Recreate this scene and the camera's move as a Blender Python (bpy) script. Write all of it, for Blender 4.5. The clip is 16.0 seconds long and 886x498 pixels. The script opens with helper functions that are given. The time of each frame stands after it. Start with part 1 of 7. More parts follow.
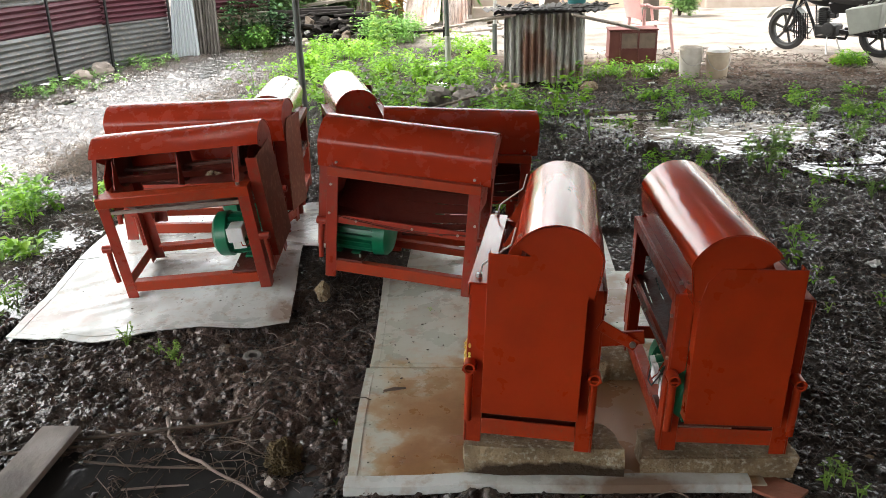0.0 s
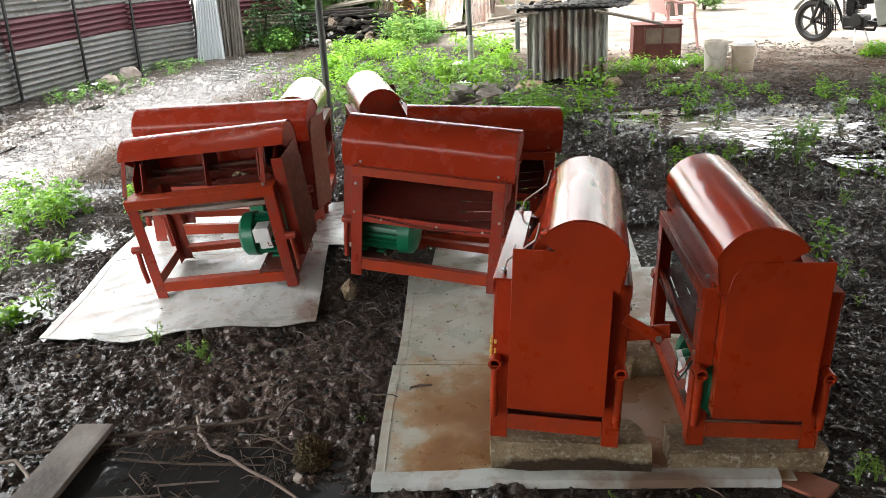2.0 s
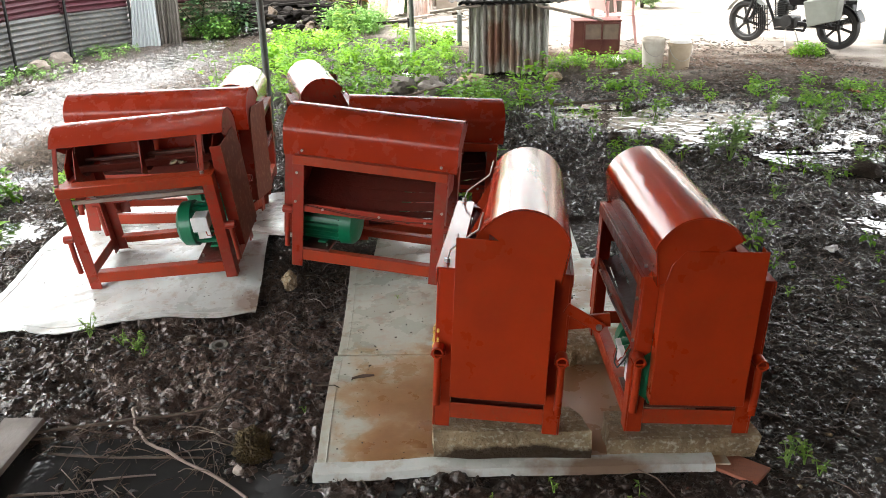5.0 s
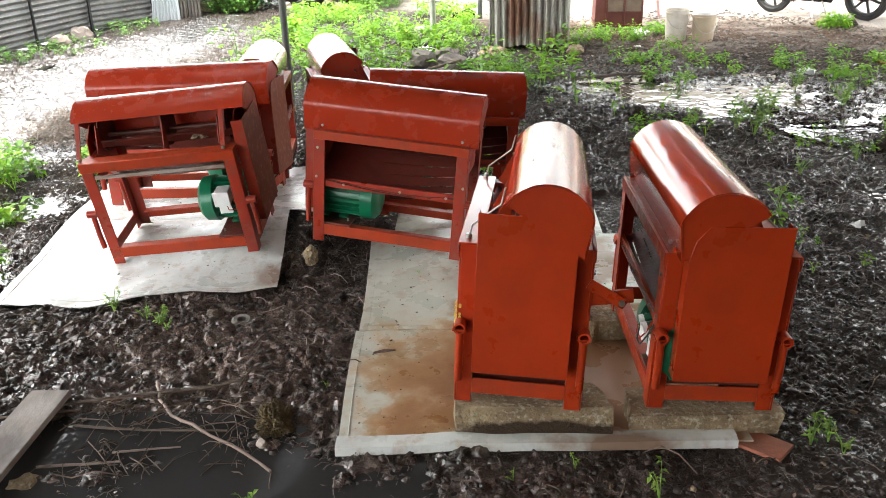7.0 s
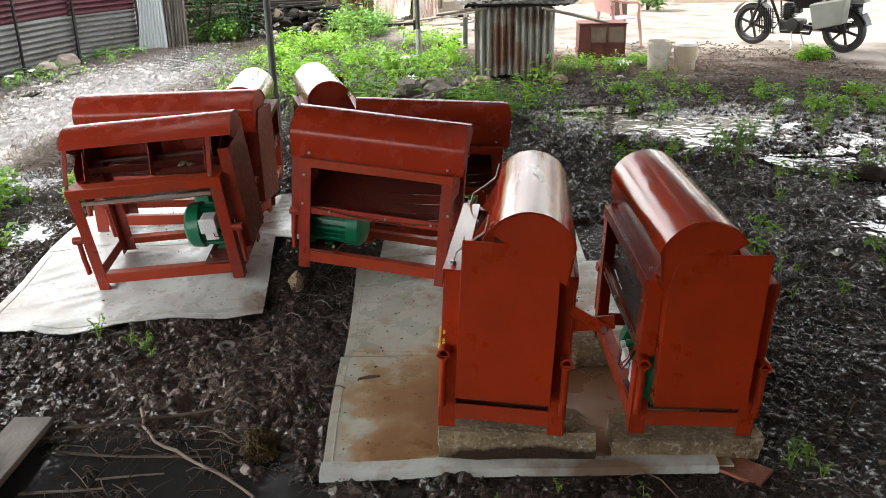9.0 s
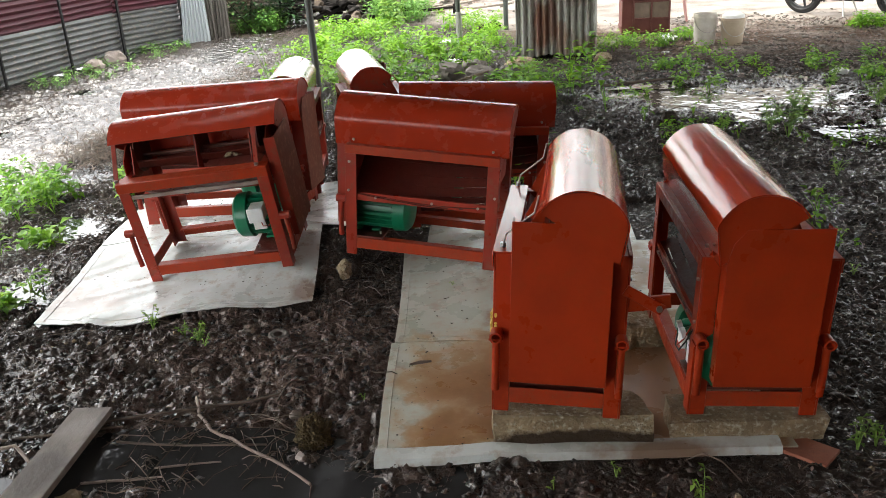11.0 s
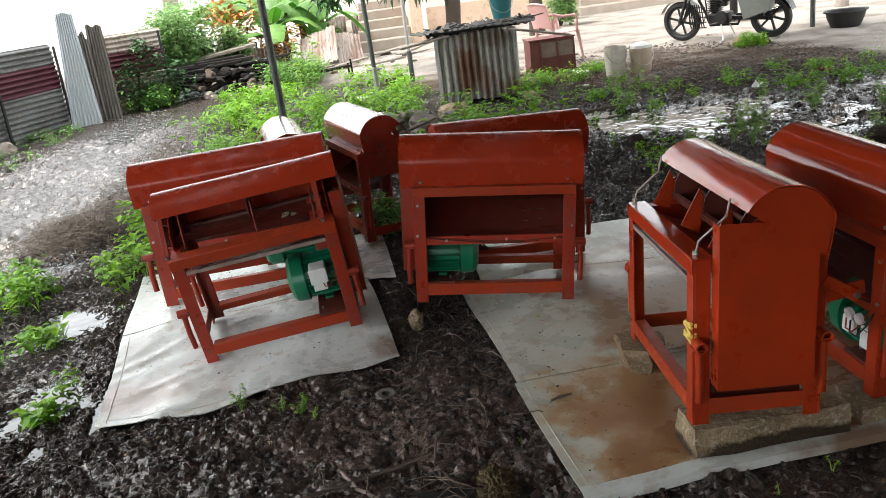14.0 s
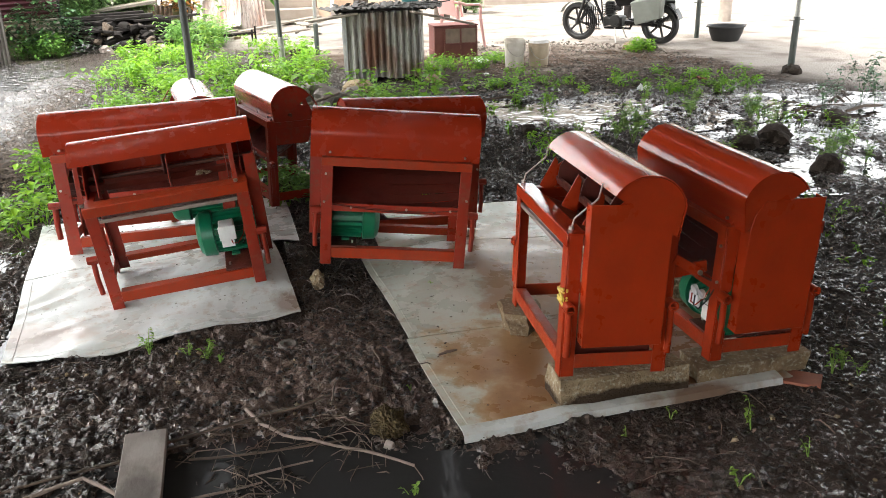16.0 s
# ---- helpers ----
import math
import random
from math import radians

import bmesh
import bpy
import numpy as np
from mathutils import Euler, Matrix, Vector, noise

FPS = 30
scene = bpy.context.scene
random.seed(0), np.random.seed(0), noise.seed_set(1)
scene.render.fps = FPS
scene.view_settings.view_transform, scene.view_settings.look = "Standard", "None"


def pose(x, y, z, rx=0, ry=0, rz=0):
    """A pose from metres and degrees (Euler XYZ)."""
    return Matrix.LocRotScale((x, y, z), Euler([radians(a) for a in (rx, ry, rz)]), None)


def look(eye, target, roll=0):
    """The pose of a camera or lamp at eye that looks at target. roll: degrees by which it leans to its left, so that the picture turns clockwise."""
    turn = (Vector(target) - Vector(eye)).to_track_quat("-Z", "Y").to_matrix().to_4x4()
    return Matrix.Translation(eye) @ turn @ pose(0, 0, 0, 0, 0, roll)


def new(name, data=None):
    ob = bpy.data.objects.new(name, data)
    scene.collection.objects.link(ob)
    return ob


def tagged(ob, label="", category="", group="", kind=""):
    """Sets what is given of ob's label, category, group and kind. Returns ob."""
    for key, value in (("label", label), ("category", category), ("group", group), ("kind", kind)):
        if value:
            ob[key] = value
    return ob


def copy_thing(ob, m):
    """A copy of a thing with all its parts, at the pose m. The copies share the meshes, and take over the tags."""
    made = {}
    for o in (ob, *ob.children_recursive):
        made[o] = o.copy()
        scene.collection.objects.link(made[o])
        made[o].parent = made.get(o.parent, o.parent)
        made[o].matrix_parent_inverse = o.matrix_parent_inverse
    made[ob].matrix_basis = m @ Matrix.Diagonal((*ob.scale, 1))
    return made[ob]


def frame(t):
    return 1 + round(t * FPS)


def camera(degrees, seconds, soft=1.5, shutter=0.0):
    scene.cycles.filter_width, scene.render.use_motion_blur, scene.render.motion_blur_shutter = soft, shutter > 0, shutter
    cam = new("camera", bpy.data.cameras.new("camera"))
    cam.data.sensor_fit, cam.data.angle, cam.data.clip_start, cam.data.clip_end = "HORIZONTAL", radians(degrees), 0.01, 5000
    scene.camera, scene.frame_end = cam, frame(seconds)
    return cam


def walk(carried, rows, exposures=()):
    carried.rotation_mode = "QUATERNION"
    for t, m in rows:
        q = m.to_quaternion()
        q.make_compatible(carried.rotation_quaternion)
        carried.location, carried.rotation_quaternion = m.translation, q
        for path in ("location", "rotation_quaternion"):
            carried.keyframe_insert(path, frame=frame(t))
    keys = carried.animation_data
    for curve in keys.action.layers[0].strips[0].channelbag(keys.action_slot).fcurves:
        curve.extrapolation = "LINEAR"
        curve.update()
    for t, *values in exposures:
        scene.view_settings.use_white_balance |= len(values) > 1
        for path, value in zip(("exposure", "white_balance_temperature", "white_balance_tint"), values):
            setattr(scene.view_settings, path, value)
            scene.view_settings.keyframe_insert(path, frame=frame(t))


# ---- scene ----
cam = camera(56.2, 16.0, 0.85)
PATH = [
    (0, (0.187, -0.218, 1.517), (0.079, 1.653, 0.82), -1.4),
    (0.5, (0.183, -0.226, 1.518), (0.026, 1.668, 0.896), -1.7),
    (1, (0.184, -0.232, 1.517), (-0.003, 1.667, 0.921), -2.1),
    (1.5, (0.193, -0.228, 1.514), (0.01, 1.653, 0.859), -2.6),
    (2, (0.19, -0.23, 1.512), (0.021, 1.637, 0.816), -2.7),
    (2.5, (0.181, -0.224, 1.503), (0.044, 1.635, 0.778), -2.2),
    (3, (0.183, -0.22, 1.503), (0.076, 1.633, 0.759), -1.8),
    (3.5, (0.186, -0.226, 1.504), (0.087, 1.626, 0.754), -1.8),
    (4, (0.181, -0.231, 1.504), (0.142, 1.631, 0.776), -1.2),
    (4.2, (0.183, -0.231, 1.498), (0.168, 1.642, 0.797), -0.9),
    (6.5, (0.177, -0.233, 1.504), (0.11, 1.615, 0.74), -1.3),
    (7, (0.174, -0.222, 1.498), (0.101, 1.622, 0.727), -1.4),
    (7.5, (0.171, -0.23, 1.503), (0.096, 1.611, 0.726), -1.4),
    (8, (0.182, -0.232, 1.498), (0.117, 1.611, 0.723), -1.4),
    (8.5, (0.184, -0.239, 1.498), (0.145, 1.622, 0.766), -1.0),
    (9, (0.179, -0.252, 1.509), (0.141, 1.617, 0.798), -0.9),
    (9.5, (0.182, -0.245, 1.501), (0.121, 1.618, 0.776), -0.8),
    (9.7, (0.183, -0.241, 1.499), (0.091, 1.605, 0.734), -1.2),
    (11.8, (0.109, -0.223, 1.491), (0.0, 1.658, 0.82), -4.9),
    (12, (0.026, -0.242, 1.499), (-0.034, 1.657, 0.872), -5.7),
    (12.5, (-0.145, -0.282, 1.499), (-0.123, 1.64, 0.947), -7.2),
    (13, (-0.282, -0.18, 1.487), (-0.288, 1.728, 0.887), -9.1),
    (13.5, (-0.426, -0.104, 1.489), (-0.392, 1.782, 0.823), -10.0),
    (14, (-0.736, -0.112, 1.463), (-0.543, 1.773, 0.824), -7.7),
    (14.5, (-0.809, -0.148, 1.496), (-0.551, 1.732, 0.866), -6.3),
    (15, (-0.728, -0.329, 1.502), (-0.432, 1.511, 0.775), -4.3),
    (15.5, (-0.726, -0.402, 1.51), (-0.35, 1.414, 0.763), -2.2),
    (16, (-0.837, -0.401, 1.519), (-0.389, 1.417, 0.815), -1.4),
]
EXPOSURES = [(0, 2.85, 6700, 8), (0.5, 2.6, 6700, 8), (1.0, 1.8, 6600, 7.5), (1.5, 2.4, 6700, 8), (2.0, 2.9, 6700, 8), (3.5, 3.3, 6700, 8), (4.2, 3.05, 6700, 8), (6.5, 3.45, 6700, 8), (8.0, 3.4, 6700, 8), (8.5, 3.2, 6700, 8), (9.0, 2.7, 6700, 8), (9.7, 2.75, 6700, 8), (12.0, 2.65, 6600, 7.5), (12.5, 1.93, 6550, 7), (13.0, 1.81, 6550, 7), (14.0, 2.4, 6550, 7), (14.5, 1.88, 6600, 7), (15.0, 2.75, 6700, 8), (15.5, 2.9, 6700, 8), (16.0, 2.85, 6700, 8)]
walk(cam, [(t, look(eye, target, roll)) for t, eye, target, roll in PATH], EXPOSURES)

# ---- world and light: overcast sky ----
SUN_ELEV = 63
CANOPY_GLOW, CANOPY_Y0 = 0.03, -3.6
world = bpy.data.worlds.new("overcast")
scene.world = world
world.use_nodes = True
wn = world.node_tree
sky = wn.nodes.new("ShaderNodeTexSky")
sky.sky_type = "NISHITA"
sky.sun_disc = False
sky.sun_elevation = radians(SUN_ELEV)
sky.sun_rotation = radians(274)
sky.air_density, sky.dust_density, sky.ozone_density = 1.0, 1.2, 1.0
wn.nodes["Background"].inputs["Strength"].default_value = 0.15
grey = wn.nodes.new("ShaderNodeHueSaturation")
grey.inputs["Saturation"].default_value = 0.14
wn.links.new(sky.outputs[0], grey.inputs["Color"])
wn.links.new(grey.outputs[0], wn.nodes["Background"].inputs["Color"])
sun = new("sun", bpy.data.lights.new("sun", "SUN"))
sun.data.energy, sun.data.angle, sun.data.color = 1.1, radians(45), (1.0, 0.96, 0.9)
sun.matrix_basis = look((-7, 3.5, 14), (0, 3, 0))


# ---- materials ----
def material(name, base, rough=0.6, metal=0.0, vary=None, scale=8.0, amount=0.5, bump=0.0, bump_scale=60.0, rough_vary=0.0,
             fine=None, coat=0.0, spec=0.5, island=0.0, obj=0.0, detail=6.0, stretch=None, glow=0.0):
    """A procedural surface: base colour mixed with vary by two scales of noise, with bump and uneven gloss."""
    m = bpy.data.materials.new(name)
    m.use_nodes = True
    nt = m.node_tree
    b = nt.nodes["Principled BSDF"]
    tc = nt.nodes.new("ShaderNodeTexCoord")
    coord = tc.outputs["Object"]
    if stretch:
        mp = nt.nodes.new("ShaderNodeMapping")
        mp.inputs["Scale"].default_value = stretch
        nt.links.new(coord, mp.inputs["Vector"])
        coord = mp.outputs["Vector"]

    def noise_node(sc, det=detail, rough_=0.6):
        n = nt.nodes.new("ShaderNodeTexNoise")
        n.inputs["Scale"].default_value, n.inputs["Detail"].default_value, n.inputs["Roughness"].default_value = sc, det, rough_
        nt.links.new(coord, n.inputs["Vector"])
        return n.outputs["Fac"]

    def ramp(src, lo, hi):
        r = nt.nodes.new("ShaderNodeMapRange")
        r.inputs["From Min"].default_value, r.inputs["From Max"].default_value = lo, hi
        nt.links.new(src, r.inputs["Value"])
        return r.outputs["Result"]

    def mix(fac, a, c, kind="MIX"):
        x = nt.nodes.new("ShaderNodeMix")
        x.data_type, x.blend_type = "RGBA", kind
        for src, sock in ((fac, x.inputs["Factor"]), (a, x.inputs[6]), (c, x.inputs[7])):
            if isinstance(src, (int, float)):
                sock.default_value = src
            elif isinstance(src, tuple):
                sock.default_value = (*src, 1)
            else:
                nt.links.new(src, sock)
        return x.outputs[2]

    col = None
    if vary:
        f1 = ramp(noise_node(scale), 0.5 - 0.35 * (1.1 - amount), 0.5 + 0.35 * (1.1 - amount) + 0.1)
        col = mix(f1, base, vary)
        if fine:
            col = mix(ramp(noise_node(scale * 7, 8), 0.52, 0.7), col, fine)
    rnd = None
    if island:
        rnd, power = nt.nodes.new("ShaderNodeNewGeometry").outputs["Random Per Island"], island
    elif obj:
        rnd, power = nt.nodes.new("ShaderNodeObjectInfo").outputs["Random"], obj
    if rnd is not None:
        hs = nt.nodes.new("ShaderNodeHueSaturation")
        mr = nt.nodes.new("ShaderNodeMapRange")
        mr.inputs["To Min"].default_value, mr.inputs["To Max"].default_value = 1 - power, 1 + power
        nt.links.new(rnd, mr.inputs["Value"])
        nt.links.new(mr.outputs["Result"], hs.inputs["Value"])
        mh = nt.nodes.new("ShaderNodeMapRange")
        mh.inputs["To Min"].default_value, mh.inputs["To Max"].default_value = 0.5 + 0.03 * power, 0.5 - 0.04 * power
        nt.links.new(rnd, mh.inputs["Value"])
        nt.links.new(mh.outputs["Result"], hs.inputs["Hue"])
        if col is None:
            hs.inputs["Color"].default_value = (*base, 1)
        else:
            nt.links.new(col, hs.inputs["Color"])
        col = hs.outputs["Color"]
    if col is None:
        b.inputs["Base Color"].default_value = (*base, 1)
    else:
        nt.links.new(col, b.inputs["Base Color"])
    b.inputs["Roughness"].default_value, b.inputs["Metallic"].default_value = rough, metal
    b.inputs["Specular IOR Level"].default_value = spec
    if rough_vary:
        r = nt.nodes.new("ShaderNodeMapRange")
        r.inputs["From Min"].default_value, r.inputs["From Max"].default_value = 0.3, 0.7
        r.inputs["To Min"].default_value, r.inputs["To Max"].default_value = max(0.03, rough - rough_vary), min(1, rough + rough_vary)
        nt.links.new(noise_node(scale * 2.3), r.inputs["Value"])
        nt.links.new(r.outputs["Result"], b.inputs["Roughness"])
    if coat:
        b.inputs["Coat Weight"].default_value, b.inputs["Coat Roughness"].default_value = coat, 0.12
    if bump:
        bn = nt.nodes.new("ShaderNodeBump")
        bn.inputs["Strength"].default_value, bn.inputs["Distance"].default_value = bump, 0.01
        nt.links.new(noise_node(bump_scale, 8), bn.inputs["Height"])
        nt.links.new(bn.outputs["Normal"], b.inputs["Normal"])
    if glow:
        tl = nt.nodes.new("ShaderNodeBsdfTranslucent")
        ms = nt.nodes.new("ShaderNodeMixShader")
        ms.inputs[0].default_value = glow
        nt.links.new(col, tl.inputs["Color"])
        nt.links.new(b.outputs[0], ms.inputs[1])
        nt.links.new(tl.outputs[0], ms.inputs[2])
        nt.links.new(ms.outputs[0], nt.nodes["Material Output"].inputs["Surface"])
    return m


PAINT = material("red_oxide_enamel", (0.375, 0.034, 0.0078), 0.34, vary=(0.20, 0.021, 0.0075), scale=3.4, amount=0.6, bump=0.08, bump_scale=35, rough_vary=0.12,
                 fine=(0.32, 0.036, 0.009), spec=0.22)
PAINT_MUDDY = material("mud_speckled_red_paint", (0.36, 0.034, 0.0075), 0.42, vary=(0.22, 0.035, 0.016), scale=14, amount=0.5, bump=0.15, bump_scale=50, rough_vary=0.15, fine=(0.25, 0.05, 0.02), spec=0.22)
PAINT_GLOSS = material("fresh_red_oxide_gloss", (0.37, 0.031, 0.0078), 0.13, vary=(0.27, 0.022, 0.0068), scale=4, amount=0.45, bump=0.05, bump_scale=14, rough_vary=0.06, fine=(0.33, 0.044, 0.014), spec=0.38, stretch=(0.25, 2.2, 2.2))
PAINT_WORN = material("worn_red_oxide_enamel", (0.30, 0.026, 0.0105), 0.38, vary=(0.15, 0.019, 0.010), scale=4.0, amount=0.6, bump=0.1, bump_scale=35, rough_vary=0.14, fine=(0.20, 0.05, 0.03), spec=0.35)
HOOD_WORN = material("dulled_red_hood_paint", (0.345, 0.029, 0.0085), 0.26, vary=(0.27, 0.024, 0.0085), scale=5, amount=0.4, bump=0.03, bump_scale=20, rough_vary=0.06, spec=0.4)
HOOD_SHINY = material("sky_bright_varnished_hood", (0.34, 0.045, 0.02), 0.22, vary=(0.28, 0.05, 0.03), scale=6, amount=0.5, bump=0.05, bump_scale=25, rough_vary=0.08, spec=1.0)
HOOD_SHINY.node_tree.nodes["Principled BSDF"].inputs["Coat Weight"].default_value = 1.0
HOOD_SHINY.node_tree.nodes["Principled BSDF"].inputs["Coat IOR"].default_value = 1.9
HOOD_SHINY.node_tree.nodes["Principled BSDF"].inputs["Coat Roughness"].default_value = 0.25
SHAFT = material("mud_caked_shaft", (0.13, 0.045, 0.03), 0.6, 0.1, vary=(0.05, 0.032, 0.026), scale=14, amount=0.6, bump=0.2)
PAINT_BROWN = material("brownish_red_paint", (0.20, 0.050, 0.026), 0.6, vary=(0.14, 0.045, 0.026), scale=5, amount=0.55, bump=0.1, bump_scale=30, fine=(0.28, 0.12, 0.07), spec=0.25)
# red darkened in colour for the shade inside the machines
PAINT_DARK = material("shaded_muddy_red_paint", (0.105, 0.014, 0.008), 0.5, vary=(0.055, 0.014, 0.009), scale=9, amount=0.6, bump=0.25, bump_scale=70, rough_vary=0.15)
GREEN = material("green_motor_enamel", (0.005, 0.16, 0.075), 0.3, vary=(0.004, 0.11, 0.055), scale=14, amount=0.5, bump=0.1, bump_scale=120)
GREY_BOX = material("grey_plastic", (0.72, 0.73, 0.72), 0.4, vary=(0.6, 0.6, 0.59), scale=25, bump=0.05)
PALE_STRIP = material("muddy_metal_and_edge_highlight", (0.34, 0.29, 0.265), 0.45, 0.2, vary=(0.22, 0.13, 0.10), scale=12, amount=0.6, bump=0.1)
STEEL = material("bare_steel", (0.5, 0.49, 0.47), 0.35, 0.9, vary=(0.3, 0.26, 0.22), scale=30, bump=0.1)
BLACK = material("black_rubber", (0.007, 0.007, 0.0075), 0.6, vary=(0.016, 0.015, 0.014), scale=20, bump=0.2, bump_scale=90)
BLACK_GLOSS = material("black_gloss_paint", (0.004, 0.004, 0.005), 0.28, vary=(0.010, 0.010, 0.011), scale=15, spec=0.3)
YELLOW = material("yellow_wire", (0.75, 0.58, 0.16), 0.4, vary=(0.6, 0.4, 0.04), scale=30)
SHEET = material("dirty_white_sheet_metal", (0.61, 0.645, 0.63), 0.3, vary=(0.35, 0.345, 0.31), scale=3.0, amount=0.6, bump=0.3, bump_scale=7, rough_vary=0.14,
                 fine=(0.40, 0.34, 0.28), spec=0.5)
SHEET_STAINED = material("mud_stained_sheet_metal", (0.53, 0.555, 0.49), 0.30, vary=(0.37, 0.36, 0.29), scale=2.6, amount=0.55, bump=0.12, bump_scale=9, rough_vary=0.12, fine=(0.42, 0.34, 0.26))


def stain(m, centre, size, colour, strength, soft=0.5):
    """A brown mud stain with a ragged outline, round a place on the sheet."""
    nt = m.node_tree
    b = nt.nodes["Principled BSDF"]
    old = b.inputs["Base Color"].links[0].from_socket
    tc = nt.nodes.new("ShaderNodeTexCoord")
    mp = nt.nodes.new("ShaderNodeMapping")
    mp.vector_type = "POINT"
    inv = [1 / s if s else 0.0 for s in size]
    mp.inputs["Location"].default_value = [-p * s for p, s in zip(centre, inv)]
    mp.inputs["Scale"].default_value = inv
    nt.links.new(tc.outputs["Object"], mp.inputs["Vector"])
    ln = nt.nodes.new("ShaderNodeVectorMath")
    ln.operation = "LENGTH"
    nt.links.new(mp.outputs["Vector"], ln.inputs[0])
    n = nt.nodes.new("ShaderNodeTexNoise")
    n.inputs["Scale"].default_value, n.inputs["Detail"].default_value, n.inputs["Roughness"].default_value = 4.5, 8, 0.62
    nt.links.new(tc.outputs["Object"], n.inputs["Vector"])
    ad = nt.nodes.new("ShaderNodeMath")
    ad.operation = "MULTIPLY_ADD"
    nt.links.new(n.outputs["Fac"], ad.inputs[0])
    ad.inputs[1].default_value = 1.9
    nt.links.new(ln.outputs["Value"], ad.inputs[2])
    mr = nt.nodes.new("ShaderNodeMapRange")
    mr.inputs["From Min"].default_value, mr.inputs["From Max"].default_value = 1.70 - soft / 2, 1.70 + soft / 2
    mr.inputs["To Min"].default_value, mr.inputs["To Max"].default_value = strength, 0.0
    nt.links.new(ad.outputs[0], mr.inputs["Value"])
    x = nt.nodes.new("ShaderNodeMix")
    x.data_type = "RGBA"
    nt.links.new(mr.outputs["Result"], x.inputs["Factor"])
    nt.links.new(old, x.inputs[6])
    x.inputs[7].default_value = (*colour, 1)
    nt.links.new(x.outputs[2], b.inputs["Base Color"])


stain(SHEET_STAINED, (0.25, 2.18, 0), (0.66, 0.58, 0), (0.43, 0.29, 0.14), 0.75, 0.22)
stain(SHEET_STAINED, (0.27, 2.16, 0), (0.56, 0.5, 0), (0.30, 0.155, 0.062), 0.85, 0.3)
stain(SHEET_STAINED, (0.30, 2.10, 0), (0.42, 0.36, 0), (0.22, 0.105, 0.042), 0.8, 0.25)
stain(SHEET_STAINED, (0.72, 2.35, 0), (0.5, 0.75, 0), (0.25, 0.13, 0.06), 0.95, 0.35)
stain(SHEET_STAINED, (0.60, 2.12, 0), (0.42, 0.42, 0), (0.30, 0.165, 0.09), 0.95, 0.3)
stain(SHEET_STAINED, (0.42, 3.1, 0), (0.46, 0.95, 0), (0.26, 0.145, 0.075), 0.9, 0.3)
stain(SHEET, (-0.70, 3.0, 0), (0.10, 0.12, 0), (0.20, 0.12, 0.08), 0.8)
stain(SHEET, (0.62, 1.8, 0), (0.24, 0.07, 0), (0.17, 0.10, 0.06), 0.9)
stain(SHEET, (-1.7, 3.0, 0), (0.22, 0.2, 0), (0.42, 0.33, 0.29), 0.7)
stain(SHEET, (-1.3, 3.5, 0), (0.16, 0.10, 0), (0.16, 0.12, 0.09), 0.6)
CONCRETE = material("old_concrete", (0.33, 0.25, 0.155), 0.92, vary=(0.12, 0.08, 0.048), scale=9, amount=0.75, bump=1.0, bump_scale=38, fine=(0.45, 0.41, 0.32), spec=0.2)
for node in CONCRETE.node_tree.nodes:
    if node.type == "BUMP":
        node.inputs["Distance"].default_value = 0.03
CONCRETE_MUDDY = CONCRETE.copy()
CONCRETE_MUDDY.name = "mud_splashed_concrete"
stain(CONCRETE_MUDDY, (0.36, 0, 0.030), (0.42, 0, 0.055), (0.032, 0.019, 0.012), 0.95, 0.25)
MUD_DARK = material("mud_caked_stone", (0.036, 0.025, 0.018), 0.85, vary=(0.014, 0.010, 0.0075), scale=18, amount=0.7, bump=1.0, bump_scale=70, fine=(0.08, 0.06, 0.046), spec=0.25)
ROOTBALL = material("mossy_root_clod", (0.085, 0.062, 0.03), 0.85, vary=(0.03, 0.021, 0.013), scale=26, amount=0.7, bump=1.0, bump_scale=120, fine=(0.20, 0.15, 0.06), spec=0.2)
MUD_STONE = material("muddy_stone", (0.10, 0.066, 0.042), 0.8, vary=(0.05, 0.038, 0.028), scale=14, amount=0.6, bump=0.9, bump_scale=60, fine=(0.2, 0.17, 0.14))
FOOT_STONE = material("brown_earthy_stone", (0.21, 0.145, 0.085), 0.9, vary=(0.10, 0.068, 0.042), scale=11, amount=0.65, bump=0.9, bump_scale=45, fine=(0.30, 0.25, 0.18), spec=0.2)
STONE_PALE = material("pale_pinkish_stone", (0.40, 0.34, 0.30), 0.9, vary=(0.22, 0.17, 0.14), scale=6, amount=0.6, bump=0.8, bump_scale=30)
STONE = material("rubble_stone", (0.19, 0.17, 0.15), 0.9, vary=(0.09, 0.075, 0.06), scale=6, amount=0.6, bump=0.8, bump_scale=30, obj=0.25)
ZINC = material("weathered_zinc_sheet", (0.20, 0.205, 0.21), 0.45, 0.2, vary=(0.10, 0.095, 0.09), scale=2.5, amount=0.6, bump=0.15, fine=(0.30, 0.24, 0.20), obj=0.15)
ZINC_PALE = material("pale_zinc_sheet", (0.40, 0.43, 0.46), 0.45, 0.2, vary=(0.42, 0.43, 0.44), scale=3, amount=0.5, bump=0.1)
COOP_TIN = material("rust_streaked_tin", (0.42, 0.42, 0.38), 0.5, 0.1, vary=(0.26, 0.25, 0.22), scale=5, amount=0.6, bump=0.2, fine=(0.13, 0.11, 0.09), stretch=(1.0, 1.0, 0.2))
stain(COOP_TIN, (0.24, 0, 0.34), (0.10, 0, 0.46), (0.17, 0.06, 0.03), 0.85)
stain(COOP_TIN, (0.36, 0, 0.40), (0.09, 0, 0.42), (0.13, 0.055, 0.03), 0.8)
stain(COOP_TIN, (0.60, 0, 0.62), (0.25, 0, 0.12), (0.12, 0.07, 0.045), 0.7)
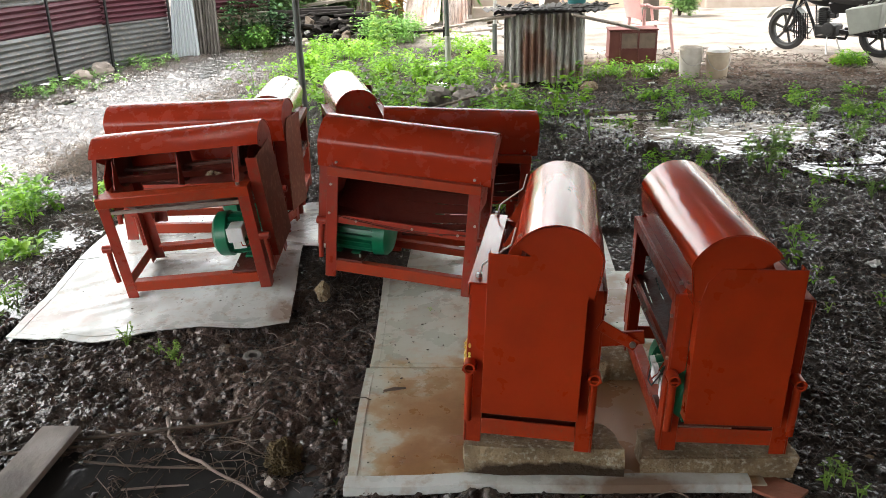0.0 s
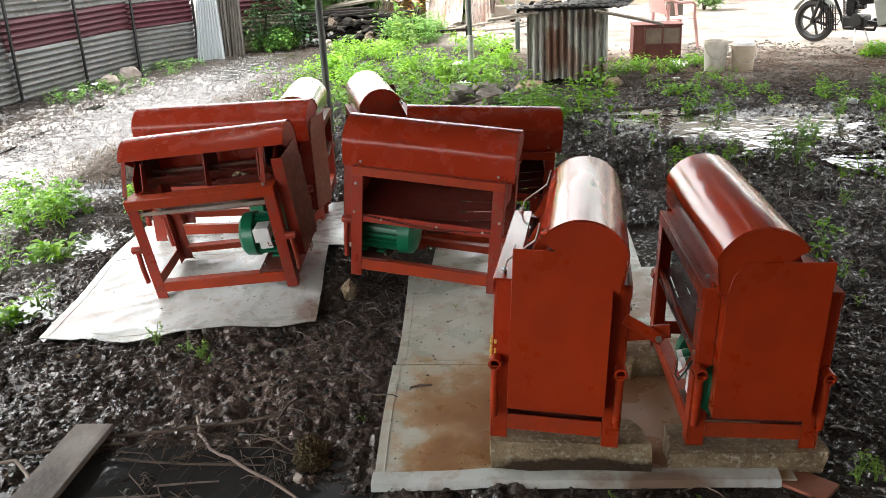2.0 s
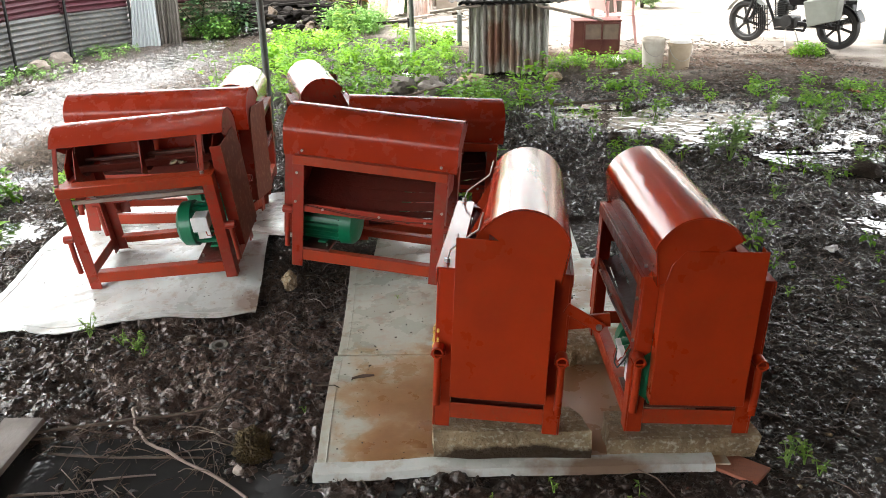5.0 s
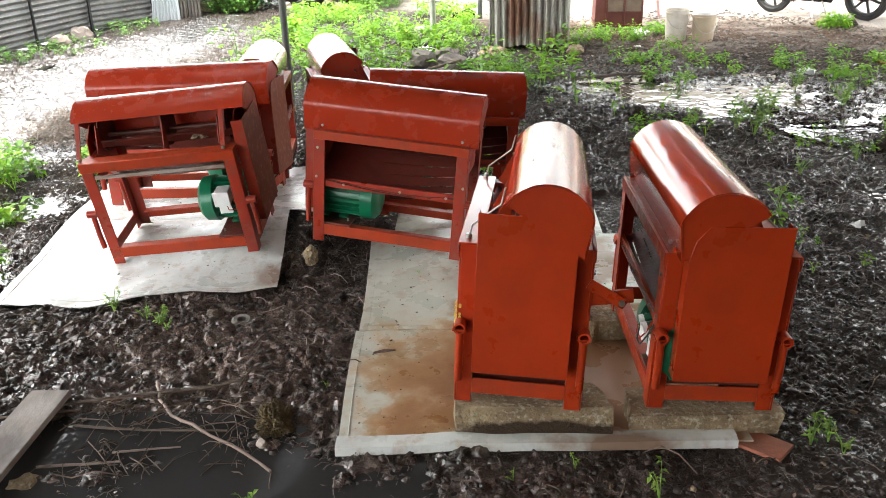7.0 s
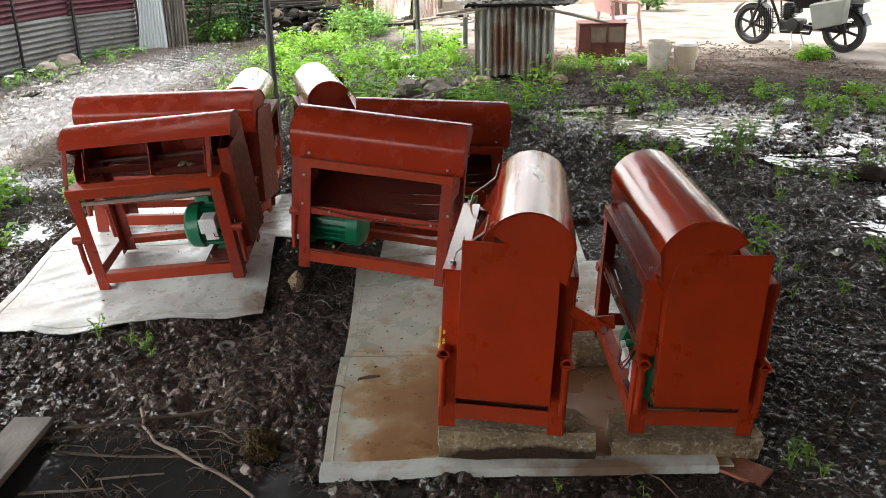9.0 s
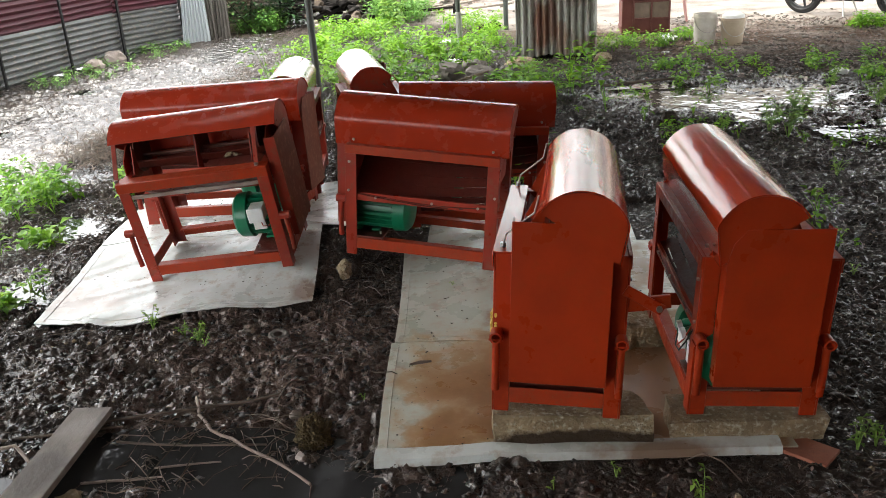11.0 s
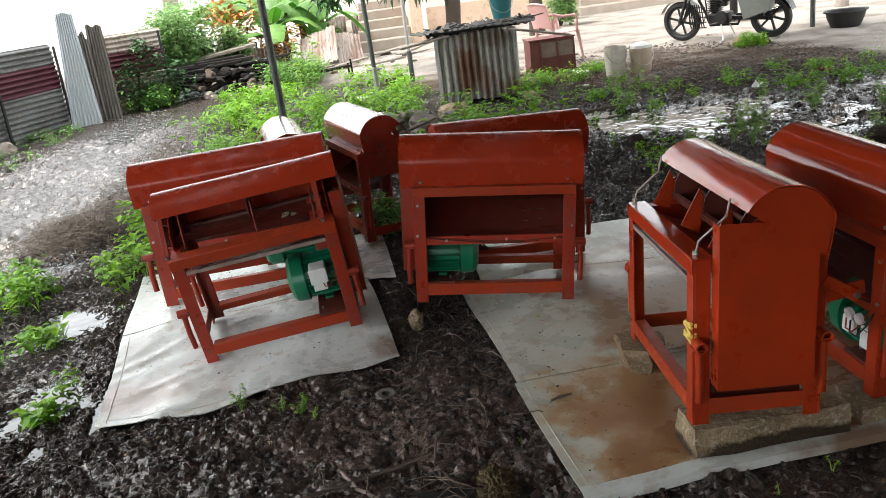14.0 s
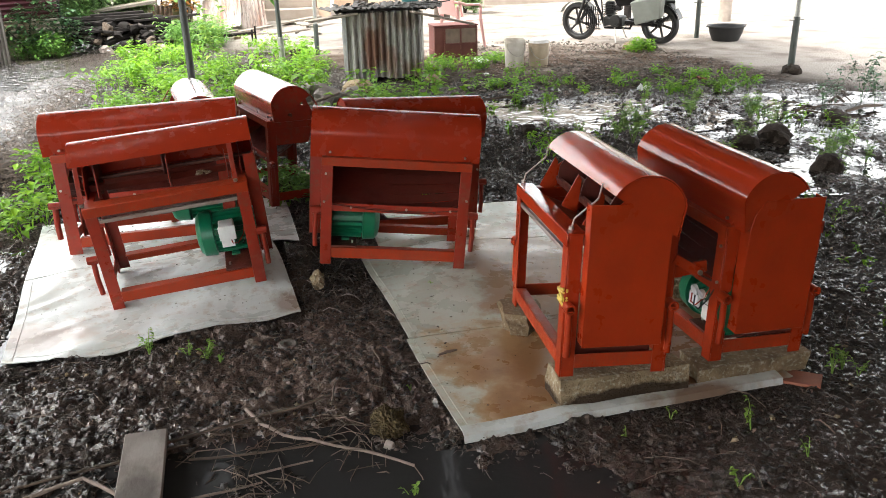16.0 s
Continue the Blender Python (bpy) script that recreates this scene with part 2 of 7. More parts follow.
stain(COOP_TIN, (0.72, 0, 0.10), (0.2, 0, 0.14), (0.14, 0.07, 0.04), 0.7)
stain(COOP_TIN, (0.46, 0, 0.16), (0.12, 0, 0.2), (0.2, 0.09, 0.05), 0.7)
ROOF_TIN = material("blackened_roof_tin", (0.05, 0.046, 0.043), 0.75, 0.0, vary=(0.02, 0.018, 0.017), scale=6, amount=0.6, bump=0.4, fine=(0.12, 0.095, 0.08), obj=0.3)
TIN_BROWN = material("brown_weathered_tin", (0.15, 0.135, 0.12), 0.6, 0.1, vary=(0.09, 0.07, 0.058), scale=5, amount=0.6, bump=0.2, fine=(0.19, 0.17, 0.15), stretch=(1, 1, 0.25))
ZINC_RUST = material("rusted_zinc_sheet", (0.52, 0.47, 0.43), 0.6, 0.0, vary=(0.22, 0.10, 0.06), scale=4.5, amount=0.6, bump=0.2, fine=(0.09, 0.07, 0.06), stretch=(1.0, 1.0, 0.22))
ZINC_RED = material("maroon_painted_sheet", (0.10, 0.018, 0.03), 0.55, 0.1, vary=(0.06, 0.014, 0.022), scale=2.6, amount=0.45, bump=0.15)
WOOD_GREY = material("weathered_plank", (0.26, 0.22, 0.18), 0.8, vary=(0.13, 0.105, 0.08), scale=9, amount=0.6, bump=0.5, bump_scale=50, fine=(0.34, 0.31, 0.28))
PLANK = material("dark_weathered_plank", (0.23, 0.19, 0.165), 0.75, vary=(0.10, 0.078, 0.066), scale=6, amount=0.6, bump=0.4, bump_scale=30, fine=(0.22, 0.19, 0.165), stretch=(1.0, 0.5, 1.0))
stain(PLANK, (-1.235, 1.72, 0), (0.07, 0.16, 0), (0.05, 0.04, 0.032), 0.7)
stain(PLANK, (-1.22, 2.0, 0), (0.06, 0.10, 0), (0.30, 0.27, 0.24), 0.6)
WOOD_DARK = material("charred_timber", (0.012, 0.0105, 0.010), 0.85, spec=0.12, vary=(0.03, 0.026, 0.023), scale=7, amount=0.5, bump=0.6, bump_scale=30, obj=0.3)
TWIG = material("dead_twig", (0.11, 0.08, 0.055), 0.85, vary=(0.05, 0.038, 0.03), scale=12, amount=0.6, bump=0.4, bump_scale=80, island=0.45)
TWIG_PALE = material("stripped_branch", (0.24, 0.18, 0.145), 0.75, vary=(0.11, 0.08, 0.065), scale=14, amount=0.5, bump=0.4, bump_scale=70)
LEAF_DEAD = material("dead_leaf_litter", (0.12, 0.085, 0.065), 0.75, island=0.6)
LEAF = material("weed_leaf", (0.13, 0.33, 0.014), 0.5, vary=(0.21, 0.40, 0.02), scale=3, amount=0.5, island=0.35, glow=0.4)
LEAF_DEEP = material("shrub_leaf", (0.12, 0.28, 0.05), 0.5, vary=(0.18, 0.36, 0.07), scale=2, amount=0.5, island=0.35, glow=0.35)
LEAF_BUSH = material("pale_bush_leaf", (0.20, 0.36, 0.12), 0.5, vary=(0.28, 0.44, 0.17), scale=2, amount=0.5, island=0.4, glow=0.5)
LEAF_MANGO = material("mango_leaf", (0.028, 0.095, 0.03), 0.4, vary=(0.05, 0.13, 0.035), scale=2, amount=0.5, island=0.4)
LEAF_BANANA = material("banana_leaf", (0.27, 0.48, 0.14), 0.35, vary=(0.17, 0.37, 0.08), scale=3, amount=0.5, bump=0.2, bump_scale=20, island=0.25, glow=0.55)
BANANA_STEM = material("dry_sheathed_banana_stem", (0.16, 0.11, 0.05), 0.7, vary=(0.12, 0.16, 0.05), scale=5, amount=0.6, bump=0.3, bump_scale=30, stretch=(1, 1, 0.2))
LEAF_ORANGE = material("croton_leaf", (0.55, 0.20, 0.05), 0.5, vary=(0.5, 0.33, 0.06), scale=5, island=0.35)
BARK = material("tree_bark", (0.065, 0.048, 0.036), 0.9, vary=(0.055, 0.04, 0.03), scale=8, amount=0.6, bump=0.9, bump_scale=25)
BARK_PALE = material("pale_palm_bark", (0.33, 0.28, 0.24), 0.9, vary=(0.2, 0.16, 0.13), scale=6, amount=0.6, bump=0.6, bump_scale=25)
POLE_GREEN = material("dark_green_pole_paint", (0.035, 0.05, 0.045), 0.45, vary=(0.09, 0.09, 0.08), scale=9, amount=0.5, bump=0.1)
POLE_GREY = material("galvanised_pole", (0.42, 0.42, 0.40), 0.45, 0.5, vary=(0.28, 0.27, 0.25), scale=9, amount=0.5)
PLASTIC_PINK = material("faded_pink_plastic", (0.52, 0.30, 0.28), 0.45, vary=(0.45, 0.24, 0.22), scale=6, bump=0.03)
PLASTIC_BLUE = material("teal_plastic", (0.03, 0.16, 0.17), 0.4, vary=(0.045, 0.2, 0.21), scale=6)
BUCKET_WHITE = material("mud_stained_white_bucket", (0.62, 0.59, 0.54), 0.5, vary=(0.33, 0.27, 0.2), scale=6, amount=0.55, bump=0.05)
BUCKET_TAN = material("mud_stained_tan_bucket", (0.45, 0.37, 0.27), 0.5, vary=(0.26, 0.2, 0.14), scale=7, amount=0.55, bump=0.05)
CABINET = material("maroon_painted_cabinet", (0.10, 0.022, 0.018), 0.55, vary=(0.15, 0.05, 0.04), scale=7, amount=0.5, bump=0.1)
CABINET_PANEL = material("worn_brown_panel", (0.12, 0.09, 0.07), 0.6, vary=(0.24, 0.17, 0.13), scale=9, amount=0.5, bump=0.2)
WALL_PEACH = material("peach_plaster", (0.66, 0.50, 0.38), 0.9, vary=(0.52, 0.36, 0.26), scale=1.2, amount=0.5, bump=0.2, fine=(0.42, 0.30, 0.22))
WALL_WHITE = material("whitewashed_plaster", (0.78, 0.76, 0.71), 0.9, vary=(0.66, 0.62, 0.55), scale=1.2, amount=0.45, bump=0.2)
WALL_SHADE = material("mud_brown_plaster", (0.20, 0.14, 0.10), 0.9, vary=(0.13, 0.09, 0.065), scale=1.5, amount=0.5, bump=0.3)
STEP_MAT = material("worn_cement_step", (0.38, 0.32, 0.27), 0.9, vary=(0.27, 0.21, 0.17), scale=4, amount=0.5, bump=0.4)
DOOR_GREY = material("grey_painted_door", (0.36, 0.38, 0.40), 0.55, vary=(0.29, 0.3, 0.32), scale=4, amount=0.4)
DOOR_FRAME = material("brown_door_frame", (0.24, 0.14, 0.09), 0.6, vary=(0.16, 0.09, 0.06), scale=8)
CHROME = material("chrome", (0.6, 0.6, 0.6), 0.15, 1.0, vary=(0.45, 0.45, 0.45), scale=20)
ALLOY = material("dull_dark_alloy", (0.03, 0.03, 0.03), 0.5, 0.3, vary=(0.015, 0.015, 0.015), scale=20)
PANNIER = material("pale_grey_box_paint", (0.22, 0.23, 0.205), 0.5, vary=(0.16, 0.165, 0.145), scale=6, amount=0.5)
RED_LENS = material("red_lamp_lens", (0.45, 0.01, 0.015), 0.15, vary=(0.35, 0.01, 0.01), scale=30)
PAPER = material("white_litter", (0.75, 0.75, 0.73), 0.6, vary=(0.6, 0.6, 0.58), scale=20, bump=0.4)
BRICK_RED = material("broken_red_tile", (0.30, 0.10, 0.055), 0.85, vary=(0.2, 0.08, 0.05), scale=14, amount=0.5, bump=0.5)
WATER = bpy.data.materials.new("muddy_water")
WATER.use_nodes = True


def make_water():
    nt = WATER.node_tree
    b = nt.nodes["Principled BSDF"]
    b.inputs["Base Color"].default_value = (0.030, 0.029, 0.029, 1)
    b.inputs["Roughness"].default_value = 0.05
    b.inputs["IOR"].default_value = 1.33
    n = nt.nodes.new("ShaderNodeTexNoise")
    n.inputs["Scale"].default_value = 16
    n.inputs["Detail"].default_value = 6
    bn = nt.nodes.new("ShaderNodeBump")
    bn.inputs["Strength"].default_value, bn.inputs["Distance"].default_value = 0.35, 0.01
    tc = nt.nodes.new("ShaderNodeTexCoord")
    nt.links.new(tc.outputs["Object"], n.inputs["Vector"])
    nt.links.new(n.outputs["Fac"], bn.inputs["Height"])
    nt.links.new(bn.outputs["Normal"], b.inputs["Normal"])


make_water()
for node in WATER.node_tree.nodes:
    if node.type == "BUMP":
        node.inputs["Strength"].default_value = 0.15
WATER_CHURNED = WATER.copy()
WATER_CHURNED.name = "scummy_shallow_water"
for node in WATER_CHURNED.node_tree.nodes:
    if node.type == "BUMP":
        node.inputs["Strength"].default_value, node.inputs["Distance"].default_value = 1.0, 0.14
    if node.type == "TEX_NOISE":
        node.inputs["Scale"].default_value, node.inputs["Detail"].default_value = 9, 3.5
# IOR set well above water's to add sky glare to the surface
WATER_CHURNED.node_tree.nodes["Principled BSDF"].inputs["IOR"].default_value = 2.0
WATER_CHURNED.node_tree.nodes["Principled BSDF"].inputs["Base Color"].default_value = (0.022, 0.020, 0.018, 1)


WATER_RIPPLED = WATER_CHURNED.copy()
WATER_RIPPLED.name = "lightly_rippled_rainwater"
for node in WATER_RIPPLED.node_tree.nodes:
    if node.type == "BUMP":
        node.inputs["Strength"].default_value, node.inputs["Distance"].default_value = 0.8, 0.007
    if node.type == "TEX_NOISE":
        node.inputs["Scale"].default_value, node.inputs["Detail"].default_value = 8, 2
WATER_RIPPLED.node_tree.nodes["Principled BSDF"].inputs["IOR"].default_value = 1.7
WATER_RIPPLED.node_tree.nodes["Principled BSDF"].inputs["Base Color"].default_value = (0.02, 0.018, 0.016, 1)


# ---- mesh helpers ----
class Shape:
    """Vertices and faces of one mesh, built from simple solids."""

    def __init__(self, flip=1, stretch=1.0):
        self.v, self.f, self.flip, self.stretch = [], [], flip, stretch

    def add(self, verts, faces):
        n = len(self.v)
        self.v += [tuple(p) for p in verts]
        self.f += [tuple(i + n for i in f) for f in faces]
        return self

    def box(self, x0, x1, y0, y1, z0, z1):
        return self.add([(x, y, z) for x in (x0, x1) for y in (y0, y1) for z in (z0, z1)],
                        [(0, 1, 3, 2), (4, 6, 7, 5), (0, 4, 5, 1), (2, 3, 7, 6), (0, 2, 6, 4), (1, 5, 7, 3)])

    def beam(self, p, q, w, h, up=(0, 0, 1)):
        p, q = Vector(p), Vector(q)
        d = (q - p).normalized()
        s = d.cross(Vector(up))
        s = s.normalized() if s.length > 1e-4 else Vector((1, 0, 0))
        u = s.cross(d)
        c = [(a * w / 2, b * h / 2) for a, b in ((-1, -1), (1, -1), (1, 1), (-1, 1))]
        return self.add([e + s * a + u * b for e in (p, q) for a, b in c],
                        [(0, 1, 2, 3), (7, 6, 5, 4), (0, 4, 5, 1), (1, 5, 6, 2), (2, 6, 7, 3), (3, 7, 4, 0)])

    def tube(self, pts, r, seg=8, cap=True):
        pts = [Vector(p) for p in pts]
        radii = r if isinstance(r, (list, tuple)) else [r] * len(pts)
        rings, side = [], None
        for i, p in enumerate(pts):
            d = (pts[min(i + 1, len(pts) - 1)] - pts[max(i - 1, 0)]).normalized()
            ref = side if side is not None else (Vector((0, 0, 1)) if abs(d.z) < 0.9 else Vector((1, 0, 0)))
            s = (ref - d * ref.dot(d)).normalized()
            side = s
            u = d.cross(s)
            rings.append([p + (s * math.cos(a) + u * math.sin(a)) * radii[i] for a in [2 * math.pi * k / seg for k in range(seg)]])
        faces = [(i * seg + k, i * seg + (k + 1) % seg, (i + 1) * seg + (k + 1) % seg, (i + 1) * seg + k) for i in range(len(pts) - 1) for k in range(seg)]
        if cap:
            faces += [tuple(range(seg - 1, -1, -1)), tuple((len(pts) - 1) * seg + k for k in range(seg))]
        return self.add([p for ring in rings for p in ring], faces)

    def lathe(self, profile, seg=20, axis="z", at=(0, 0, 0)):
        """profile: (radius, along) pairs."""
        vs = []
        for r, h in profile:
            for k in range(seg):
                a = 2 * math.pi * k / seg
                c, s = r * math.cos(a), r * math.sin(a)
                p = {"z": (c, s, h), "x": (h, c, s), "y": (c, h, s)}[axis]
                vs.append((p[0] + at[0], p[1] + at[1], p[2] + at[2]))
        n = len(profile)
        fs = [(i * seg + k, i * seg + (k + 1) % seg, (i + 1) * seg + (k + 1) % seg, (i + 1) * seg + k) for i in range(n - 1) for k in range(seg)]
        ring = profile[0] == profile[-1]
        if profile[0][0] > 0.0 and not ring:
            fs.append(tuple(range(seg - 1, -1, -1)))
        if profile[-1][0] > 0.0 and not ring:
            fs.append(tuple((n - 1) * seg + k for k in range(seg)))
        return self.add(vs, fs)

    def prism(self, outline, x0, x1):
        """An outline in (y, z), carried from x0 to x1."""
        n = len(outline)
        return self.add([(x, y, z) for x in (x0, x1) for y, z in outline],
                        [tuple(range(n - 1, -1, -1)), tuple(range(n, 2 * n))] + [(k, (k + 1) % n, n + (k + 1) % n, n + k) for k in range(n)])

    def strip(self, rows, thick, closed=False):
        """A curved sheet: rows of points along one way, thickened along its normal."""
        rows = [[Vector(p) for p in r] for r in rows]
        m, n = len(rows), len(rows[0])
        top, bot = [], []
        for i in range(m):
            for j in range(n):
                a = rows[min(i + 1, m - 1)][j] - rows[max(i - 1, 0)][j]
                b = rows[i][min(j + 1, n - 1)] - rows[i][max(j - 1, 0)]
                nn = a.cross(b).normalized() * thick / 2
                top.append(rows[i][j] + nn)
                bot.append(rows[i][j] - nn)
        o, fs = m * n, []
        for i in range(m - 1):
            for j in range(n - 1):
                k = i * n + j
                fs += [(k, k + n, k + n + 1, k + 1), (o + k, o + k + 1, o + k + n + 1, o + k + n)]
        for i in range(m - 1):
            a, b = i * n, (i + 1) * n
            fs += [(a, o + a, o + b, b), (a + n - 1, b + n - 1, o + b + n - 1, o + a + n - 1)]
        for j in range(n - 1):
            a, b = j, (m - 1) * n + j
            fs += [(a, a + 1, o + a + 1, o + a), (b, o + b, o + b + 1, b + 1)]
        return self.add(top + bot, fs)

    def mesh(self, name, bevel=0.0, angle=38):
        me = bpy.data.meshes.new(name)
        me.from_pydata([(x * self.stretch, y * self.flip, z) for x, y, z in self.v], [], self.f)
        bm = bmesh.new()
        bm.from_mesh(me)
        if bevel:
            bmesh.ops.bevel(bm, geom=[e for e in bm.edges if len(e.link_faces) == 2 and e.calc_face_angle(0) > 0.6], offset=bevel, segments=1, affect="EDGES")
        bmesh.ops.recalc_face_normals(bm, faces=bm.faces)
        bm.to_mesh(me)
        bm.free()
        me.shade_smooth()
        me.set_sharp_from_angle(angle=radians(angle))
        return me


def part(name, shape, mat, parent, label="", bevel=0.0, angle=38):
    me = shape if isinstance(shape, bpy.types.Mesh) else shape.mesh(name, bevel, angle)
    if not me.materials:
        me.materials.append(mat)
    ob = new(name, me)
    ob.parent = parent
    if label:
        ob["label"] = label
    return ob


def thing(name, at, label, category, group="", kind=""):
    ob = new(name)
    ob.matrix_basis = at
    return tagged(ob, label, category, group, kind)


def solid(name, shape, mat, at, label, category, group="", kind="", bevel=0.0, angle=38):
    """A thing made of one mesh."""
    me = shape if isinstance(shape, bpy.types.Mesh) else shape.mesh(name, bevel, angle)
    if not me.materials:
        me.materials.append(mat)
    ob = new(name, me)
    ob.matrix_basis = at
    return tagged(ob, label, category, group, kind)


# ---- smooth random heights ----
TABLE = np.random.RandomState(7).rand(256, 256)


def value_noise(x, y, size):
    x, y = np.asarray(x, float) / size + 1000.0, np.asarray(y, float) / size + 1000.0
    i, j = np.floor(x).astype(int), np.floor(y).astype(int)
    u, v = x - i, y - j
    u, v = u * u * (3 - 2 * u), v * v * (3 - 2 * v)
    g = lambda a, b: TABLE[a % 256, b % 256]
    return (g(i, j) * (1 - u) + g(i + 1, j) * u) * (1 - v) + (g(i, j + 1) * (1 - u) + g(i + 1, j + 1) * u) * v


# ---- where the machines stand ----
LX, WY = 0.334, 0.186
MACHINES = {
    "a": (pose(-1.119, 3.359, 0.076, 9.0, -4.9, 0.1), 1, 1.0),
    "b": (pose(-0.18, 3.312, 0.096, -0.3, -5.4, 170.3), 1, 1.0),
    "c": (pose(0.328, 2.192, 0.115, -2.7, -1.9, -95.4), 1, 1.0),
    "d": (pose(0.869, 2.232, 0.089, -2.2, 0.6, -89.8), -1, 1.0),
    "e": (pose(-1.292, 3.997, 0.069, -3.3, -1.8, -3.1), -1, 1.25),
    "behind_b": (pose(0.016, 3.869, 0.048, -0.6, -3.7, 186.6), 1, 1.0),
    "f": (pose(-0.598, 4.65, 0.068, 2.0, -1.5, 107.0), 1, 0.84),
    "g": (pose(-1.11, 4.64, 0.042, 0.0, -0.6, -83.1), 1, 1.0),
}


def feet(key):
    m, flip, stretch = MACHINES[key]
    return [m @ Vector((sx * (LX - 0.02) * stretch, sy * (WY - 0.02) * flip, 0)) for sx in (-1, 1) for sy in (-1, 1)]


SUPPORT = [p for k in ("a", "e", "f", "g", "behind_b") for p in feet(k)] + [p for p in feet("b") if p.x > -0.4]
SUPPORT = [(p.x, p.y, p.z - 0.018) for p in SUPPORT] + [(x, 1.85, 0.010) for x in (0.15, 0.55, 1.0)] + [(x, 2.6, 0.0) for x in (0.15, 0.55, 1.0)]
SUPPORT += [(-1.8, 2.9, -0.01), (-1.2, 2.88, 0.015), (-0.7, 2.92, 0.0), (-0.25, 2.55, 0.0), (-0.25, 3.4, 0.01)]
_p = np.array(SUPPORT)
_k = np.exp(-((_p[:, None, :2] - _p[None, :, :2]) ** 2).sum(-1) / (2 * 0.24 ** 2))
_w = np.linalg.solve(_k + 0.05 * np.eye(len(_p)), _p[:, 2])


def lay(x, y):
    """The smooth lie of the ground."""
    x, y = np.asarray(x, float), np.asarray(y, float)
    d2 = (x[..., None] - _p[:, 0]) ** 2 + (y[..., None] - _p[:, 1]) ** 2
    return (np.exp(-d2 / (2 * 0.24 ** 2)) * _w).sum(-1)


def bell(x, y, cx, cy, sx, sy, turn=0.0):
    c, s = math.cos(radians(turn)), math.sin(radians(turn))
    u, v = (x - cx) * c + (y - cy) * s, -(x - cx) * s + (y - cy) * c
    return np.exp(-(u / sx) ** 2 - (v / sy) ** 2)


def yard(x, y):
    """How much of the dry beaten courtyard there is, 0 to 1."""
    n = value_noise(x, y, 1.3) * 0.9 + value_noise(x, y, 0.35) * 0.5
    edge = (y - 8.95) + 0.55 * (x - 2.5) + 0.9 * np.clip(x - 4.4, 0, 6) + np.where(x < 1.5, (x - 1.5) * 1.0, 0) + (n - 0.7) * 1.6
    return np.clip(edge / 1.6 + 0.5, 0, 1)


def pale_yard(x, y):
    """Where the beaten earth is swept pale, 0 to 1."""
    n = value_noise(x, y, 0.9) - 0.5
    back = (y - 11.1 + 0.2 * (x - 2.5) + 1.0 * np.clip(x - 3.9, 0, 6) + n * 1.2) / 1.4 + 0.5
    side = (x - 5.0 + n * 0.5) / 0.5 + 0.5
    return np.clip(np.where(y > 5.6, np.maximum(back, side), back), 0, 1)


def hollow(x, y):
    """How deep the ground dips below its lie, in metres, where rain stands."""
    w = bell(x, y, -3.5, 8.6, 0.55, 4.4, 1) * 1.2 + bell(x, y, -4.92, 8.8, 0.48, 3.8, 6) * 1.4
    w = w + bell(x, y, 1.72, 6.82, 0.62, 0.5, -8) * 1.5 + bell(x, y, 2.5, 6.5, 0.75, 0.5, -12) * 1.05 + bell(x, y, 4.2, 5.9, 1.4, 0.8) * 0.95
    w = w + bell(x, y, -2.64, 5.1, 0.26, 0.20) * 1.5 + bell(x, y, -2.30, 4.03, 0.20, 0.17, 20) * 1.7 + bell(x, y, -2.08, 3.15, 0.2, 0.35, 15) * 1.2
    w = w + bell(x, y, -0.75, 1.48, 0.95, 0.42, -6) * 1.35 + bell(x, y, -1.66, 2.33, 0.2, 0.14) * 0.5 + bell(x, y, 3.0, 4.2, 0.6, 0.35) * 0.8
    return np.clip(w, 0, 1.7) * 0.034


def wet(x, y):
    """How wet the skin of the mud is, 0 to 1."""
    w = hollow(x, y) / 0.034 * 0.7 + bell(x, y, -3.4, 8.4, 0.7, 4.2, 1) * 0.6 + bell(x, y, -1.62, 2.35, 0.24, 0.15, 20) * 0.4 + bell(x, y, -1.2, 2.2, 0.6, 0.4) * 0.18 + bell(x, y, -2.3, 3.9, 0.5, 1.3, 8) * -0.16 + bell(x, y, 3.4, 5.9, 1.8, 0.95) * 0.65
    return np.clip(w + 0.35 * (value_noise(x, y, 0.22) - 0.5) + 0.12, 0, 1)


def under_sheet(x, y):
    a = (x > -1.88) & (x < -0.68) & (y > 2.78 + 0.1 * np.clip(x + 1.3, 0, 1) * 2) & (y < 4.62)
    b = (x > -0.225 - 0.047 * (y - 1.8)) & (x < 1.0) & (y > 1.835) & (y < 4.16)
    return a | b


